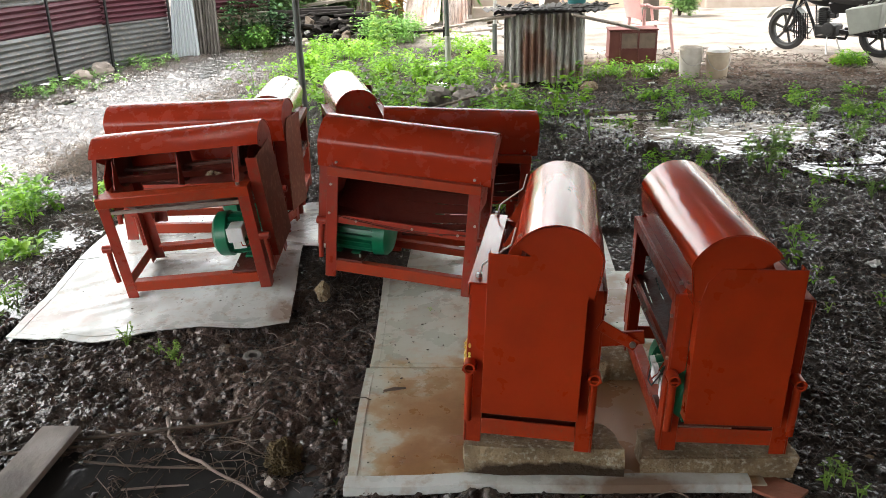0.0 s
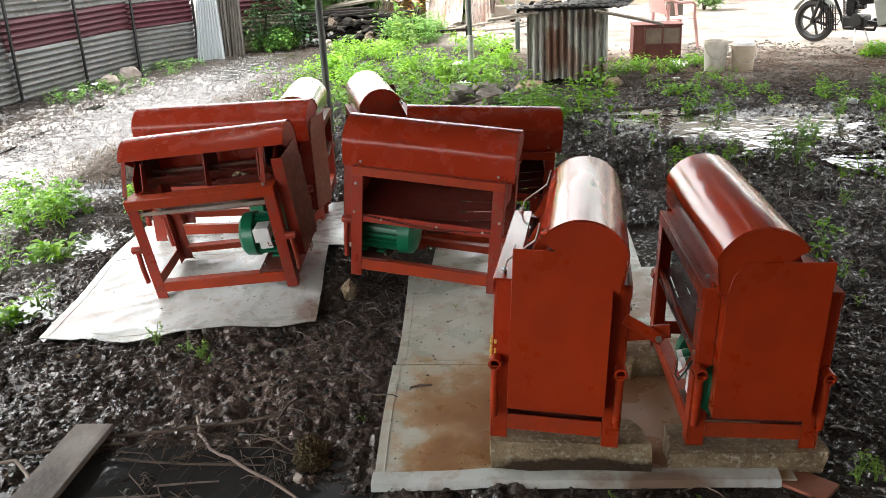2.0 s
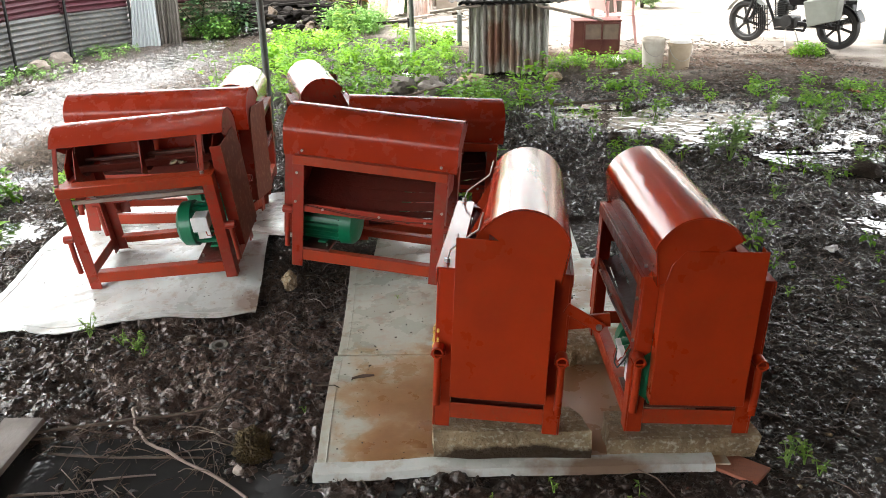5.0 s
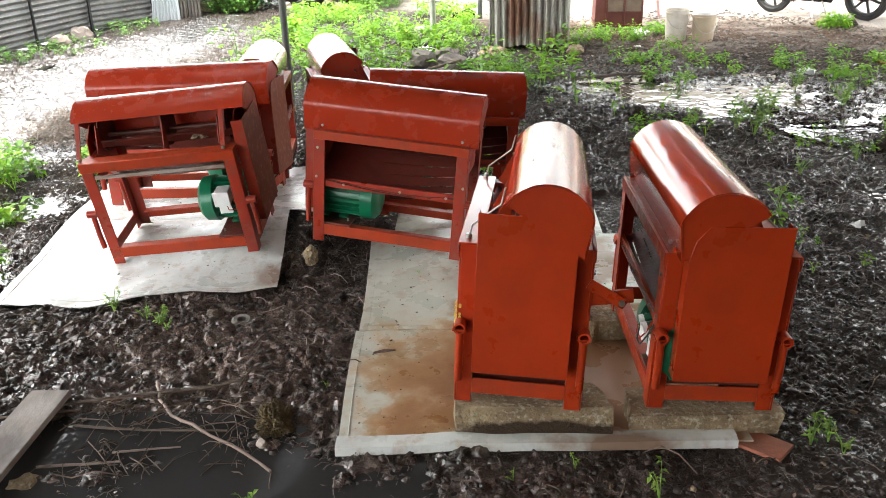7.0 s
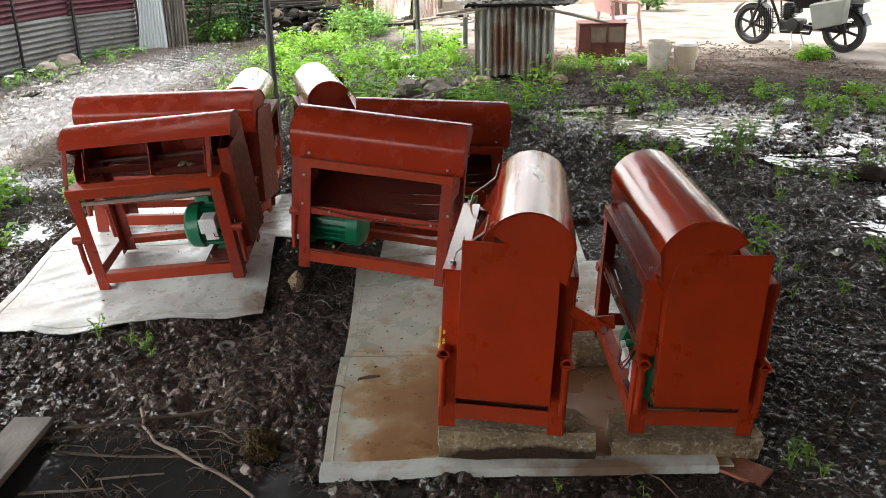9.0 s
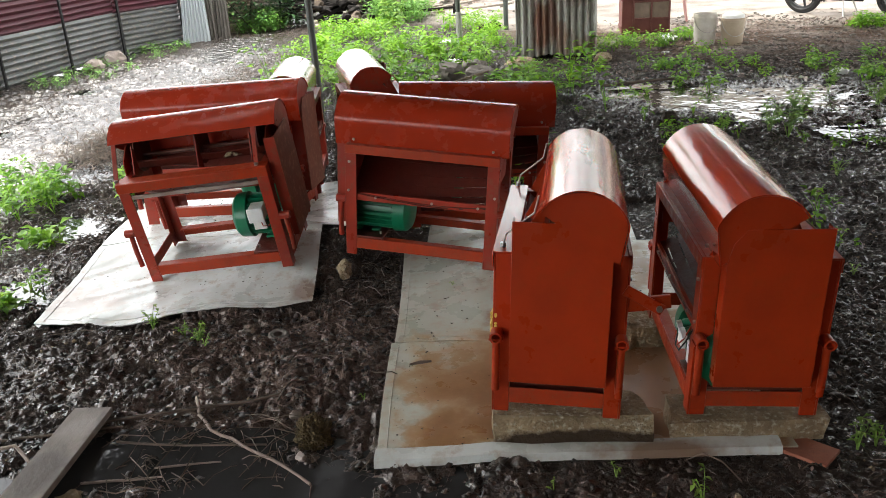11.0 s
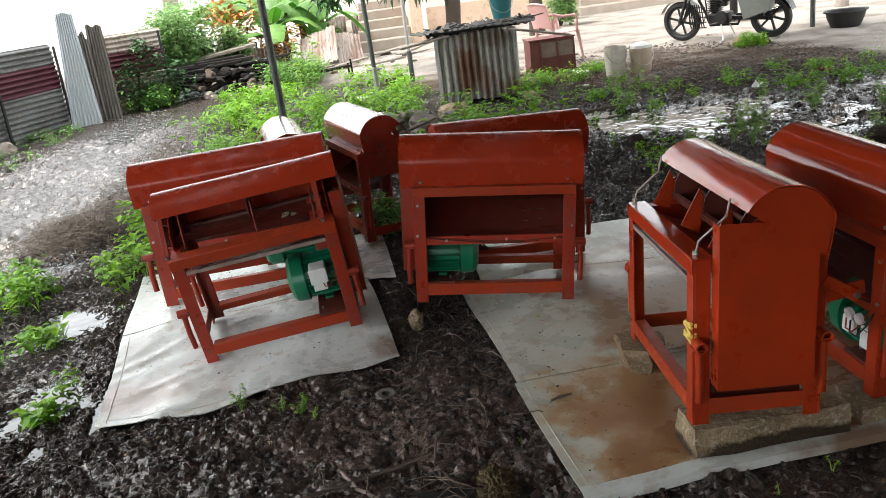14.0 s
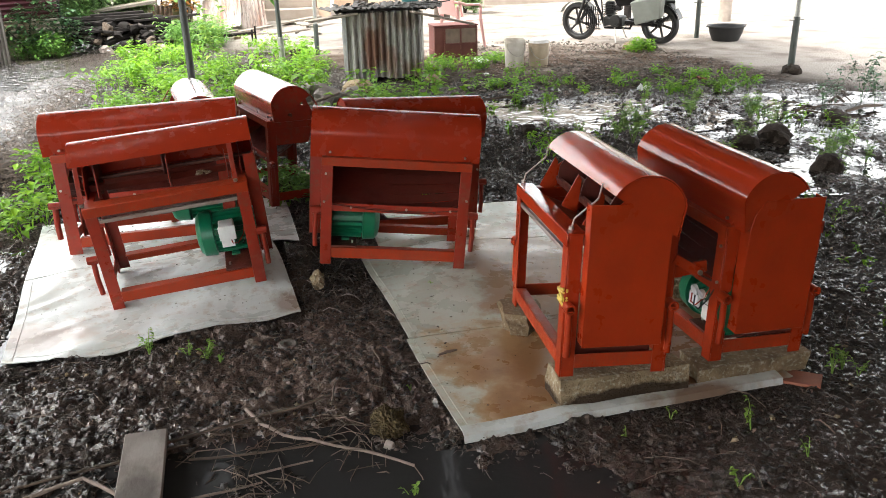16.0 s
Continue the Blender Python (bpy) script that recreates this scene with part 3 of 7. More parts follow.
def clods(x, y, size, seed):
    """Broken lumps of mud, each a tilted dome, with creases where they meet."""
    wx = (value_noise(x + 3, y, 0.05) - 0.5) * 0.05 + (value_noise(x, y + 9, 0.018) - 0.5) * 0.022
    wy = (value_noise(x, y + 5, 0.05) - 0.5) * 0.05 + (value_noise(x + 7, y, 0.018) - 0.5) * 0.022
    gx, gy = (np.asarray(x, float) + wx) / size + 2000.0, (np.asarray(y, float) + wy) / size + 2000.0
    i, j = np.floor(gx).astype(int), np.floor(gy).astype(int)
    best = np.full(gx.shape, -9.0)
    for di in (-1, 0, 1):
        for dj in (-1, 0, 1):
            a, b = i + di, j + dj
            pick = lambda k: TABLE[(a * 3 + b * 5 + 37 * k + seed * 11) % 256, (b * 7 + a * 2 + 59 * k + seed * 23) % 256]
            dx, dy = gx - a - pick(0), gy - b - pick(1)
            turn = pick(5) * 3.14
            u, v = dx * np.cos(turn) + dy * np.sin(turn), dy * np.cos(turn) - dx * np.sin(turn)
            best = np.maximum(best, pick(2) * 0.9 + (pick(3) - 0.5) * dx * 1.3 + (pick(4) - 0.5) * dy * 1.3 - 0.8 * u * u - 2.2 * v * v)
    return np.clip(best, -0.35, 1.2) - 0.35


def ground_height(x, y):
    x, y = np.asarray(x, float), np.asarray(y, float)
    soft = 1 - yard(x, y) * 0.85
    rough = (value_noise(x, y, 0.5) - 0.5) * 0.03 + (value_noise(x + 2, y + 7, 0.03) - 0.5) * 0.008
    trodden = 1 - 0.75 * np.clip(bell(x, y, 0.6, 1.3, 1.3, 0.5) + bell(x, y, 1.8, 1.9, 0.8, 1.2), 0, 1)
    rough = rough + ((value_noise(x, y, 0.17) - 0.5) * 0.042 + clods(x, y, 0.085, 1) * 0.013 + clods(x, y, 0.04, 2) * 0.015 + clods(x, y, 0.021, 3) * 0.016) * trodden
    rough = rough + ((value_noise(x + 4, y + 3, 0.30) - 0.5) * 0.055 + (value_noise(x + 1, y + 8, 0.12) - 0.5) * 0.03) * np.clip(bell(x, y, -3.5, 8.4, 1.0, 4.4, 3) * 1.5, 0, 1)
    trampled = np.clip((y - 0.15) / 0.6, 0, 1) * np.clip((x + 5.9) / 0.6, 0, 1)
    rough = rough * soft * trampled * np.where(under_sheet(x, y), 0.0, 1.0)
    z = lay(x, y) + rough - hollow(x, y) - np.where(under_sheet(x, y), 0.02, 0.0)
    z = z + (value_noise(x, y, 6.0) - 0.5) * 0.10 * np.clip((y - 9) / 8, 0, 1)
    return z


def gz(x, y):
    return float(ground_height(x, y))


# ---- ground ----
def graded(lo, hi, fine_lo, fine_hi, step, mid_lo, mid_hi, mid):
    """Lines across the ground: closest where the camera passes near."""
    v = list(np.arange(mid_lo, fine_lo, mid)) + list(np.arange(fine_lo, fine_hi, step)) + list(np.arange(fine_hi, mid_hi, mid))
    s = step = mid
    fine_lo, fine_hi = mid_lo, mid_hi
    x = fine_hi
    while x < hi:
        v.append(x)
        s = min(s * 1.10, 20)
        x += s
    x, s, low = fine_lo - step, step, []
    while x > lo:
        low.append(x)
        s = min(s * 1.10, 20)
        x -= s
    return np.array(low[::-1] + v + [hi])


def grid_mesh(name, xs, ys, zs):
    nx, ny = len(xs), len(ys)
    gx, gy = np.meshgrid(xs, ys)
    me = bpy.data.meshes.new(name)
    co = np.stack([gx, gy, zs], -1).reshape(-1, 3)
    i = np.arange(nx * ny).reshape(ny, nx)
    quads = np.stack([i[:-1, :-1], i[:-1, 1:], i[1:, 1:], i[1:, :-1]], -1).reshape(-1, 4)
    me.vertices.add(len(co))
    me.vertices.foreach_set("co", co.ravel())
    me.loops.add(quads.size)
    me.loops.foreach_set("vertex_index", quads.ravel().astype(np.int32))
    me.polygons.add(len(quads))
    me.polygons.foreach_set("loop_start", np.arange(0, quads.size, 4, dtype=np.int32))
    me.update(calc_edges=True)
    me.shade_smooth()
    me.set_sharp_from_angle(angle=radians(34))
    return me, gx, gy


def make_ground():
    xs, ys = graded(-400, 400, -2.1, 1.7, 0.0095, -5.2, 3.6, 0.024), graded(-120, 600, 1.25, 3.3, 0.0095, 0.3, 10.5, 0.024)
    gx, gy = np.meshgrid(xs, ys)
    me, gx, gy = grid_mesh("ground", xs, ys, ground_height(gx, gy))
    for name, fn in (("yard", yard), ("wet", wet), ("far", lambda x, y: np.clip(np.maximum((np.hypot(x - 2, y - 12) - 16) / 14, (-x - 5.7) / 0.6), 0, 1)),
                     ("pale", pale_yard)):
        at = me.attributes.new(name, "FLOAT", "POINT")
        at.data.foreach_set("value", fn(gx, gy).ravel().astype(np.float32))
    m = material("wet_black_soil", (0.052, 0.041, 0.034), 0.6, vary=(0.010, 0.0078, 0.0066), scale=9, amount=0.65, bump=1.0, bump_scale=75, rough_vary=0.25, fine=(0.13, 0.10, 0.082), spec=0.25)
    nt = m.node_tree
    b = nt.nodes["Principled BSDF"]

    def attr(n):
        a = nt.nodes.new("ShaderNodeAttribute")
        a.attribute_name = n
        return a.outputs["Fac"]

    old = b.inputs["Base Color"].links[0].from_socket
    sand = nt.nodes.new("ShaderNodeTexNoise")
    sand.inputs["Scale"].default_value, sand.inputs["Detail"].default_value = 2.2, 9
    r = nt.nodes.new("ShaderNodeValToRGB")
    r.color_ramp.elements[0].position, r.color_ramp.elements[0].color = 0.34, (0.080, 0.048, 0.031, 1)
    r.color_ramp.elements[1].position, r.color_ramp.elements[1].color = 0.76, (0.40, 0.355, 0.315, 1)
    tc = nt.nodes.new("ShaderNodeTexCoord")
    nt.links.new(tc.outputs["Object"], sand.inputs["Vector"])
    fac = nt.nodes.new("ShaderNodeMath")
    fac.operation = "MULTIPLY_ADD"
    nt.links.new(attr("pale"), fac.inputs[0])
    fac.inputs[1].default_value = 0.34
    less = nt.nodes.new("ShaderNodeMath")
    less.operation = "SUBTRACT"
    nt.links.new(sand.outputs["Fac"], less.inputs[0])
    less.inputs[1].default_value = 0.12
    nt.links.new(less.outputs[0], fac.inputs[2])
    nt.links.new(fac.outputs[0], r.inputs["Fac"])
    x = nt.nodes.new("ShaderNodeMix")
    x.data_type = "RGBA"
    nt.links.new(attr("yard"), x.inputs["Factor"])
    nt.links.new(old, x.inputs[6])
    pale = nt.nodes.new("ShaderNodeMix")
    pale.data_type = "RGBA"
    nt.links.new(attr("far"), pale.inputs["Factor"])
    nt.links.new(r.outputs["Color"], pale.inputs[6])
    pale.inputs[7].default_value = (0.62, 0.59, 0.52, 1)
    nt.links.new(pale.outputs[2], x.inputs[7])
    nt.links.new(x.outputs[2], b.inputs["Base Color"])
    # a film of water lies on the mud in small patches, wider where it is wetter
    spots = nt.nodes.new("ShaderNodeTexNoise")
    spots.inputs["Scale"].default_value, spots.inputs["Detail"].default_value, spots.inputs["Roughness"].default_value = 42, 4, 0.6
    nt.links.new(tc.outputs["Object"], spots.inputs["Vector"])
    sodden = nt.nodes.new("ShaderNodeMath")
    sodden.operation = "MULTIPLY_ADD"
    nt.links.new(attr("wet"), sodden.inputs[0])
    sodden.inputs[1].default_value = 0.24
    nt.links.new(spots.outputs["Fac"], sodden.inputs[2])
    dry = nt.nodes.new("ShaderNodeMath")
    dry.operation = "MULTIPLY_ADD"
    nt.links.new(attr("yard"), dry.inputs[0])
    dry.inputs[1].default_value = -0.5
    nt.links.new(sodden.outputs[0], dry.inputs[2])

    def spread(lo, hi, a, c):
        r_ = nt.nodes.new("ShaderNodeMapRange")
        for k, val in (("From Min", lo), ("From Max", hi), ("To Min", a), ("To Max", c)):
            r_.inputs[k].default_value = val
        nt.links.new(dry.outputs[0], r_.inputs["Value"])
        return r_.outputs["Result"]

    nt.links.new(spread(0.555, 0.62, 0.75, 0.10), b.inputs["Roughness"])
    nt.links.new(spread(0.555, 0.62, 0.10, 1.0), b.inputs["Specular IOR Level"])
    for node in nt.nodes:
        if node.type == "BUMP":
            node.inputs["Distance"].default_value = 0.03
            node.inputs["Height"].links[0].from_node.inputs["Roughness"].default_value = 0.78
            nt.links.new(spread(0.555, 0.62, 1.0, 0.24), node.inputs["Strength"])
    stain(m, (0.7, 1.35, 0), (1.9, 0.55, 0), (0.072, 0.049, 0.040), 0.7, 0.6)
    stain(m, (-0.68, 2.4, 0), (0.85, 0.75, 0), (0.165, 0.110, 0.085), 0.75, 1.1)
    me.materials.append(m)
    tagged(new("ground", me), "dark wet trampled mud turning to pale beaten earth beyond", "ground", kind="structure")


make_ground()


def make_puddle(name, cx, cy, sx, sy, turn, z, label, mat=None):
    s = Shape()
    n = 40
    c, q = math.cos(radians(turn)), math.sin(radians(turn))
    ring = []
    for k in range(n):
        a = 2 * math.pi * k / n
        u, v = sx * math.cos(a), sy * math.sin(a)
        ring.append((cx + u * c - v * q, cy + u * q + v * c, z))
    s.add(ring, [tuple(range(n))])
    solid(name, s, mat or WATER, Matrix(), label, "puddle", kind="structure")


make_puddle("water", -4.92, 8.8, 0.62, 4.6, 6, -0.020, "still rainwater at the foot of the tin fence", WATER_RIPPLED)
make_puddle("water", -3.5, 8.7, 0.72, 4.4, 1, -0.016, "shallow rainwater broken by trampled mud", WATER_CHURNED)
make_puddle("water", 2.3, 6.6, 1.9, 1.0, -8, -0.018, "shallow rain puddle with grassy edges in the mud", WATER_RIPPLED)
make_puddle("water", -0.72, 1.42, 1.2, 0.62, -6, -0.018, "dark still puddle in the mud with fallen sticks")
make_puddle("water", -2.64, 5.1, 0.42, 0.34, 0, -0.016, "small bright rainwater pool beside a weed patch", WATER_RIPPLED)
make_puddle("water", -2.30, 4.03, 0.36, 0.3, 20, -0.016, "small bright rainwater pool in the mud", WATER_RIPPLED)
make_puddle("water", -2.08, 3.15, 0.34, 0.5, 15, -0.018, "small rainwater pool at the edge of a sheet", WATER_RIPPLED)
make_puddle("water", 4.0, 5.7, 1.7, 1.2, 0, -0.015, "shallow rain puddle among weeds", WATER_RIPPLED)
make_puddle("water", 3.0, 4.2, 0.8, 0.5, 0, -0.019, "small rain puddle between stones", WATER_RIPPLED)


# ---- threshing machines ----
def thresher(flip=1, stretch=1.0, motor=True, label="", box_side=-1, flush=False, seat=(0.025, 0.182), box_drop=0.0, paint=None, hood_paint=None):
    paint, hood_paint = paint or PAINT_WORN, hood_paint or HOOD_WORN
    root = thing("threshing_machine", Matrix(), label, "threshing machine", "threshing machines in the yard")
    S = lambda: Shape(flip, stretch)
    y0, z0, r = 0.047, 0.569, 0.129
    hx0, hx1 = -0.366, 0.397 if flush else 0.385
    ht, hs = 0.498, 0.504
    w, t = 0.05, 0.006
    # legs of angle iron
    for sx in (-1, 1):
        for sy in (-1, 1):
            top = ht if sy < 0 else hs
            x, y = sx * LX, sy * WY
            s = S().box(min(x, x - sx * w), max(x, x - sx * w), min(y, y - sy * t), max(y, y - sy * t), 0, top - 0.003)
            s.box(min(x, x - sx * t), max(x, x - sx * t), min(y - sy * t, y - sy * w), max(y - sy * t, y - sy * w), 0, top - 0.003)
            part("leg", s, paint, root, bevel=0.0015)
    for sy in (-1, 1):
        y = sy * WY
        a, b = min(y, y - sy * 0.005), max(y, y - sy * 0.005)
        s = S().box(-LX + w, LX - w, a - 0.003 * (sy > 0) * 0, b, 0.032, 0.082)
        s.box(-LX + w, LX - w, min(y - sy * 0.005, y - sy * 0.04), max(y - sy * 0.005, y - sy * 0.04), 0.076, 0.082)
        part("bottom_rail", s, PAINT_MUDDY, root, bevel=0.0015)
    for sx in (-1, 1):
        x = sx * LX
        s = S().box(min(x, x - sx * 0.005), max(x, x - sx * 0.005), -WY + w, WY - w, 0.030, 0.080)
        part("bottom_rail", s, PAINT_MUDDY, root, bevel=0.0015)
        s = S().box(min(x, x - sx * 0.04), max(x, x - sx * 0.04), -WY + 0.055, WY - 0.045, ht - 0.045, ht - 0.006)
        part("end_rail", s, paint, root, bevel=0.002)
    # feed table and the rail on the discharge side
    s = S().box(-LX - 0.002, LX + 0.002, -WY - 0.002, -WY + 0.058, ht - 0.003, ht + 0.003)
    s.box(-LX - 0.002, LX + 0.002, -WY - 0.004, -WY - 0.001, ht - 0.042, ht + 0.001)
    part("feed_table", s, PAINT_GLOSS if flush else PAINT_MUDDY, root, "muddy red feed ledge", bevel=0.001)
    s = S().box(-LX, LX, WY - 0.008, WY + 0.003, hs - 0.038, hs)
    s.box(-LX, LX, WY - 0.045, WY - 0.008, hs - 0.006, hs)
    part("top_rail", s, PAINT_MUDDY, root, bevel=0.0015)
    # highlight on the ledge's lower edge, built as a pale strip
    part("under_strip", S().box(-LX + 0.052, LX - 0.052, -WY + 0.004, -WY + 0.012, 0.432, 0.437).box(-LX + 0.052, LX - 0.052, -WY + 0.001, -WY + 0.004, 0.422, 0.437), PALE_STRIP, root, "thin pale strip made as the ledge's edge highlight")
    # hood: half a drum of sheet steel, with end discs
    n = 28
    arc = [radians(-34 + 183 * k / n) for k in range(n + 1)]
    dent = lambda x, a: 0.0004 * math.sin(7 * x + 3 * a) + 0.0002 * math.sin(19 * x - 5 * a) + 0.0002 * math.sin(43 * x + 9 * a)
    fold, low = radians(17), radians(-34)

    def skin(x, a):
        """The hood's section: an arc, and below a fold a flat skirt."""
        if a >= fold:
            return x, y0 + (r + dent(x, a)) * math.cos(a), z0 + (r + dent(x, a)) * math.sin(a)
        g = (fold - a) / (fold - low)
        return (x, y0 + r * (math.cos(fold) * (1 - g) + math.cos(low) * g) + 0.5 * dent(x, a), z0 + r * (math.sin(fold) * (1 - g) + math.sin(low) * g))

    rows = [[skin(x, a) for a in arc] for x in np.linspace(hx0, hx1, 25)]
    hood = part("hood", S().strip(rows, 0.003), hood_paint, root, "glossy red sheet-steel drum hood")
    disc = [(y0 + (skin(0, a)[1] - y0) * 0.972, z0 + (skin(0, a)[2] - z0) * 0.972) for a in arc]
    for x in (hx0 + 0.004, hx1 - 0.007):
        part("end_disc", S().prism(disc, x, x + 0.003), paint, hood)
    # belt guard at one end
    ya, yb, zt, zb, px = -0.134, 0.136, 0.607, 0.128, 0.388
    plate = [(ya, zb), (yb, zb), (yb, zt - 0.10), (yb - 0.012, zt - 0.045), (yb - 0.045, zt - 0.004), (ya, zt)]
    guard = part("belt_guard", S().prism(plate, px - 0.003, px), PAINT if paint is PAINT else PAINT_BROWN, root, "flat red belt guard plate" if paint is PAINT else "brownish red belt guard plate", bevel=0.0008)
    part("guard_side", S().box(LX + 0.004, px - 0.003, ya, ya + 0.003, zb + 0.004, zt - 0.004), paint, guard)
    part("guard_side", S().box(LX + 0.004, px - 0.003, yb - 0.003, yb, zb + 0.004, zt - 0.105), paint, guard)
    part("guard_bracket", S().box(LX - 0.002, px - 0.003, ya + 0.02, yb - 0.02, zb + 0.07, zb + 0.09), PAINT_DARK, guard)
    # added dark bar that puts shade into the gap under the guard
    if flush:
        part("inner_bar", S().box(LX - 0.036, LX - 0.031, -WY + w, WY - w, 0.05, 0.126), PAINT_DARK, root, "dark red bar added as shade behind the belt guard")
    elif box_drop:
        part("inner_bar", S().box(LX - 0.036, LX - 0.031, -WY + w, -0.03, 0.05, 0.126), PAINT_DARK, root, "dark red bar added as shade behind the belt guard")
    # bearing plates, drum with plates, and dividers in the feed mouth
    for x in (-LX + 0.01, LX - 0.016):
        part("side_plate", S().prism([(-0.06, 0.36), (0.16, 0.36), (0.17, 0.50), (0.12, 0.58), (0.0, 0.60), (-0.07, 0.55), (-0.09, 0.46)], x, x + 0.004), paint, root)
    drum = part("drum_shaft", S().lathe([(0.009, -0.345), (0.009, 0.372)], 10, "x", (0, y0, z0 - 0.04)), SHAFT, root, "muddy steel drum shaft")
    for k in range(4):
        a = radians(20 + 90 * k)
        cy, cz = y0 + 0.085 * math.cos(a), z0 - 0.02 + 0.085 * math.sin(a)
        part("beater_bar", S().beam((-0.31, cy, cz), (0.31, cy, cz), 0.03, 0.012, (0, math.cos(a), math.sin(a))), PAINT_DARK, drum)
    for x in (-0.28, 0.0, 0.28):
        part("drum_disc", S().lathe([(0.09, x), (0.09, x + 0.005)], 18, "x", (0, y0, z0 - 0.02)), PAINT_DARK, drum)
    for x in (-0.27, 0.02, 0.26):
        part("divider", S().prism([(-0.118, ht + 0.01), (-0.06, ht - 0.02), (-0.05, 0.60), (-0.062, 0.618)], x, x + 0.004), paint, root)
    s = S().strip([[(x, -0.125, ht - 0.02), (x, -0.05, ht - 0.05), (x, 0.02, ht - 0.075)] for x in (-LX + 0.05, 0, LX - 0.05)], 0.003)
    part("feed_tray", s, PAINT_MUDDY, root)
    # slotted discharge tray
    prof = [(-0.10, 0.465), (-0.03, 0.415), (0.05, 0.355), (0.12, 0.312), (0.182, 0.296)]
    # the tray's colour is darkened for interior shade
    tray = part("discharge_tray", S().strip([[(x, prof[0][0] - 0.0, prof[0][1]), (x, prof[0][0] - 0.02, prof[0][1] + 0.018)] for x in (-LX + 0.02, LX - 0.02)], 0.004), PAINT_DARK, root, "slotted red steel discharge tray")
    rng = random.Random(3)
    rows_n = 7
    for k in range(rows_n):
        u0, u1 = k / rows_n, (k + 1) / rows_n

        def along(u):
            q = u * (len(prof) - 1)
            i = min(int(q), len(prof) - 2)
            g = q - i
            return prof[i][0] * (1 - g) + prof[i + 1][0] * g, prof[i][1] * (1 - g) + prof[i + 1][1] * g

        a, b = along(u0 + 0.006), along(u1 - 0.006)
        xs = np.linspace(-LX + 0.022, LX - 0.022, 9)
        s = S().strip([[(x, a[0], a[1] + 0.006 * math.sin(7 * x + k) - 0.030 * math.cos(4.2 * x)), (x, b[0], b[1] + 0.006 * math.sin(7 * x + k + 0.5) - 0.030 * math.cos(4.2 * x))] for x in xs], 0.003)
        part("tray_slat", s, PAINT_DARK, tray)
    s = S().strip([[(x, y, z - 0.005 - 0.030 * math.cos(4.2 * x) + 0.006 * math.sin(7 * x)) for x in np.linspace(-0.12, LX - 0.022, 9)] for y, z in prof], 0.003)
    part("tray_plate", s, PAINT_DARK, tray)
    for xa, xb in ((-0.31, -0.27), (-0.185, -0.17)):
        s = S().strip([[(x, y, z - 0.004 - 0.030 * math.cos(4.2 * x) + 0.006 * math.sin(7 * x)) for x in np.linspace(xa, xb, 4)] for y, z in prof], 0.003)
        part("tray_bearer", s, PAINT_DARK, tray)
    part("tray_rail", S().box(-LX + 0.008, LX - 0.008, WY - 0.02, WY - 0.008, 0.255, 0.292), paint, root, bevel=0.001)
    # folding carrying arms on the legs
    for sx in (-1, 1):
        for sy in (-1, 1):
            x, y = sx * (LX + 0.022), sy * (WY - 0.012)
            arm = part("carrying_arm", S().tube([(x, y, 0.245), (x + sx * 0.004, y, 0.16), (x + sx * 0.002, y, 0.085)], 0.0115, 10), paint, root)
            part("arm_bracket", S().box(x - 0.022 if sx > 0 else x - 0.016, x + 0.016 if sx > 0 else x + 0.022, y - 0.02, y + 0.02, 0.246, 0.251), paint, arm)
            part("arm_pivot", S().lathe([(0.0175, -0.022), (0.0175, 0.022), (0.0125, 0.022), (0.0125, -0.022), (0.0175, -0.022)], 14, "x", (x, y, 0.256)), paint, arm)
    # latches and bolts
    for x in (-0.335, 0.29):
        fa = radians(150)
        top = (x, y0 + (r + 0.006) * math.cos(fa), z0 + (r + 0.004) * math.sin(fa) + 0.016)
        if flush or box_drop:
            part("latch", S().tube([top, (x, top[1] - 0.01, top[2] - 0.05), (x, -WY + 0.03, ht + 0.04), (x, -WY + 0.022, ht + 0.004)], 0.0032, 6), PALE_STRIP, root, "pale twisted wire latch")
        else:
            part("hood_strap", S().beam((x, top[1] - 0.004, top[2] - 0.012), (x, -WY + 0.022, ht + 0.003), 0.020, 0.005, (0, -1, 0.3)), paint, root, bevel=0.001)
        part("latch_bolt", S().tube([(x, -WY + 0.022, ht + 0.003), (x, -WY + 0.022, ht + 0.014)], 0.009, 6), STEEL, root)
    for x, y, z in ((-0.30, WY + 0.001, hs + 0.02), (0.30, WY + 0.001, hs + 0.02), (0.2, WY - 0.008, 0.275), (-0.05, WY - 0.008, 0.275), (-0.25, WY - 0.008, 0.275), (0.315, WY, 0.43), (0.32, WY, 0.30), (-0.32, WY, 0.33)):
        yy = y0 + math.sqrt(max(r * r - (z - z0) ** 2, 0)) if z > hs else y
        part("bolt", S().tube([(x, yy - 0.002, z), (x, yy + 0.006, z)], 0.006, 6), STEEL, root)
    # motor
    if motor:
        my, mz = seat
        k_ = 1.08
        at = (0.03, my, mz)
        body = part("motor", S().lathe([(0.03 * k_, 0.318), (0.055 * k_, 0.312), (0.066 * k_, 0.30), (0.07 * k_, 0.295), (0.07 * k_, 0.115), (0.05 * k_, 0.11)], 24, "x", at), GREEN, root, "green finned electric motor")
        for k in range(20):
            a = 2 * math.pi * k / 20
            c, q = math.cos(a), math.sin(a)
            part("cooling_fin", S().beam((0.148, my + 0.086 * c, mz + 0.086 * q), (0.322, my + 0.086 * c, mz + 0.086 * q), 0.0045, 0.022, (0, c, q)), GREEN, body)
        part("fan_cover", S().lathe([(0.0, 0.034), (0.05, 0.036), (0.085, 0.044), (0.102, 0.060), (0.106, 0.112), (0.09, 0.116)], 28, "x", at), GREEN, body)
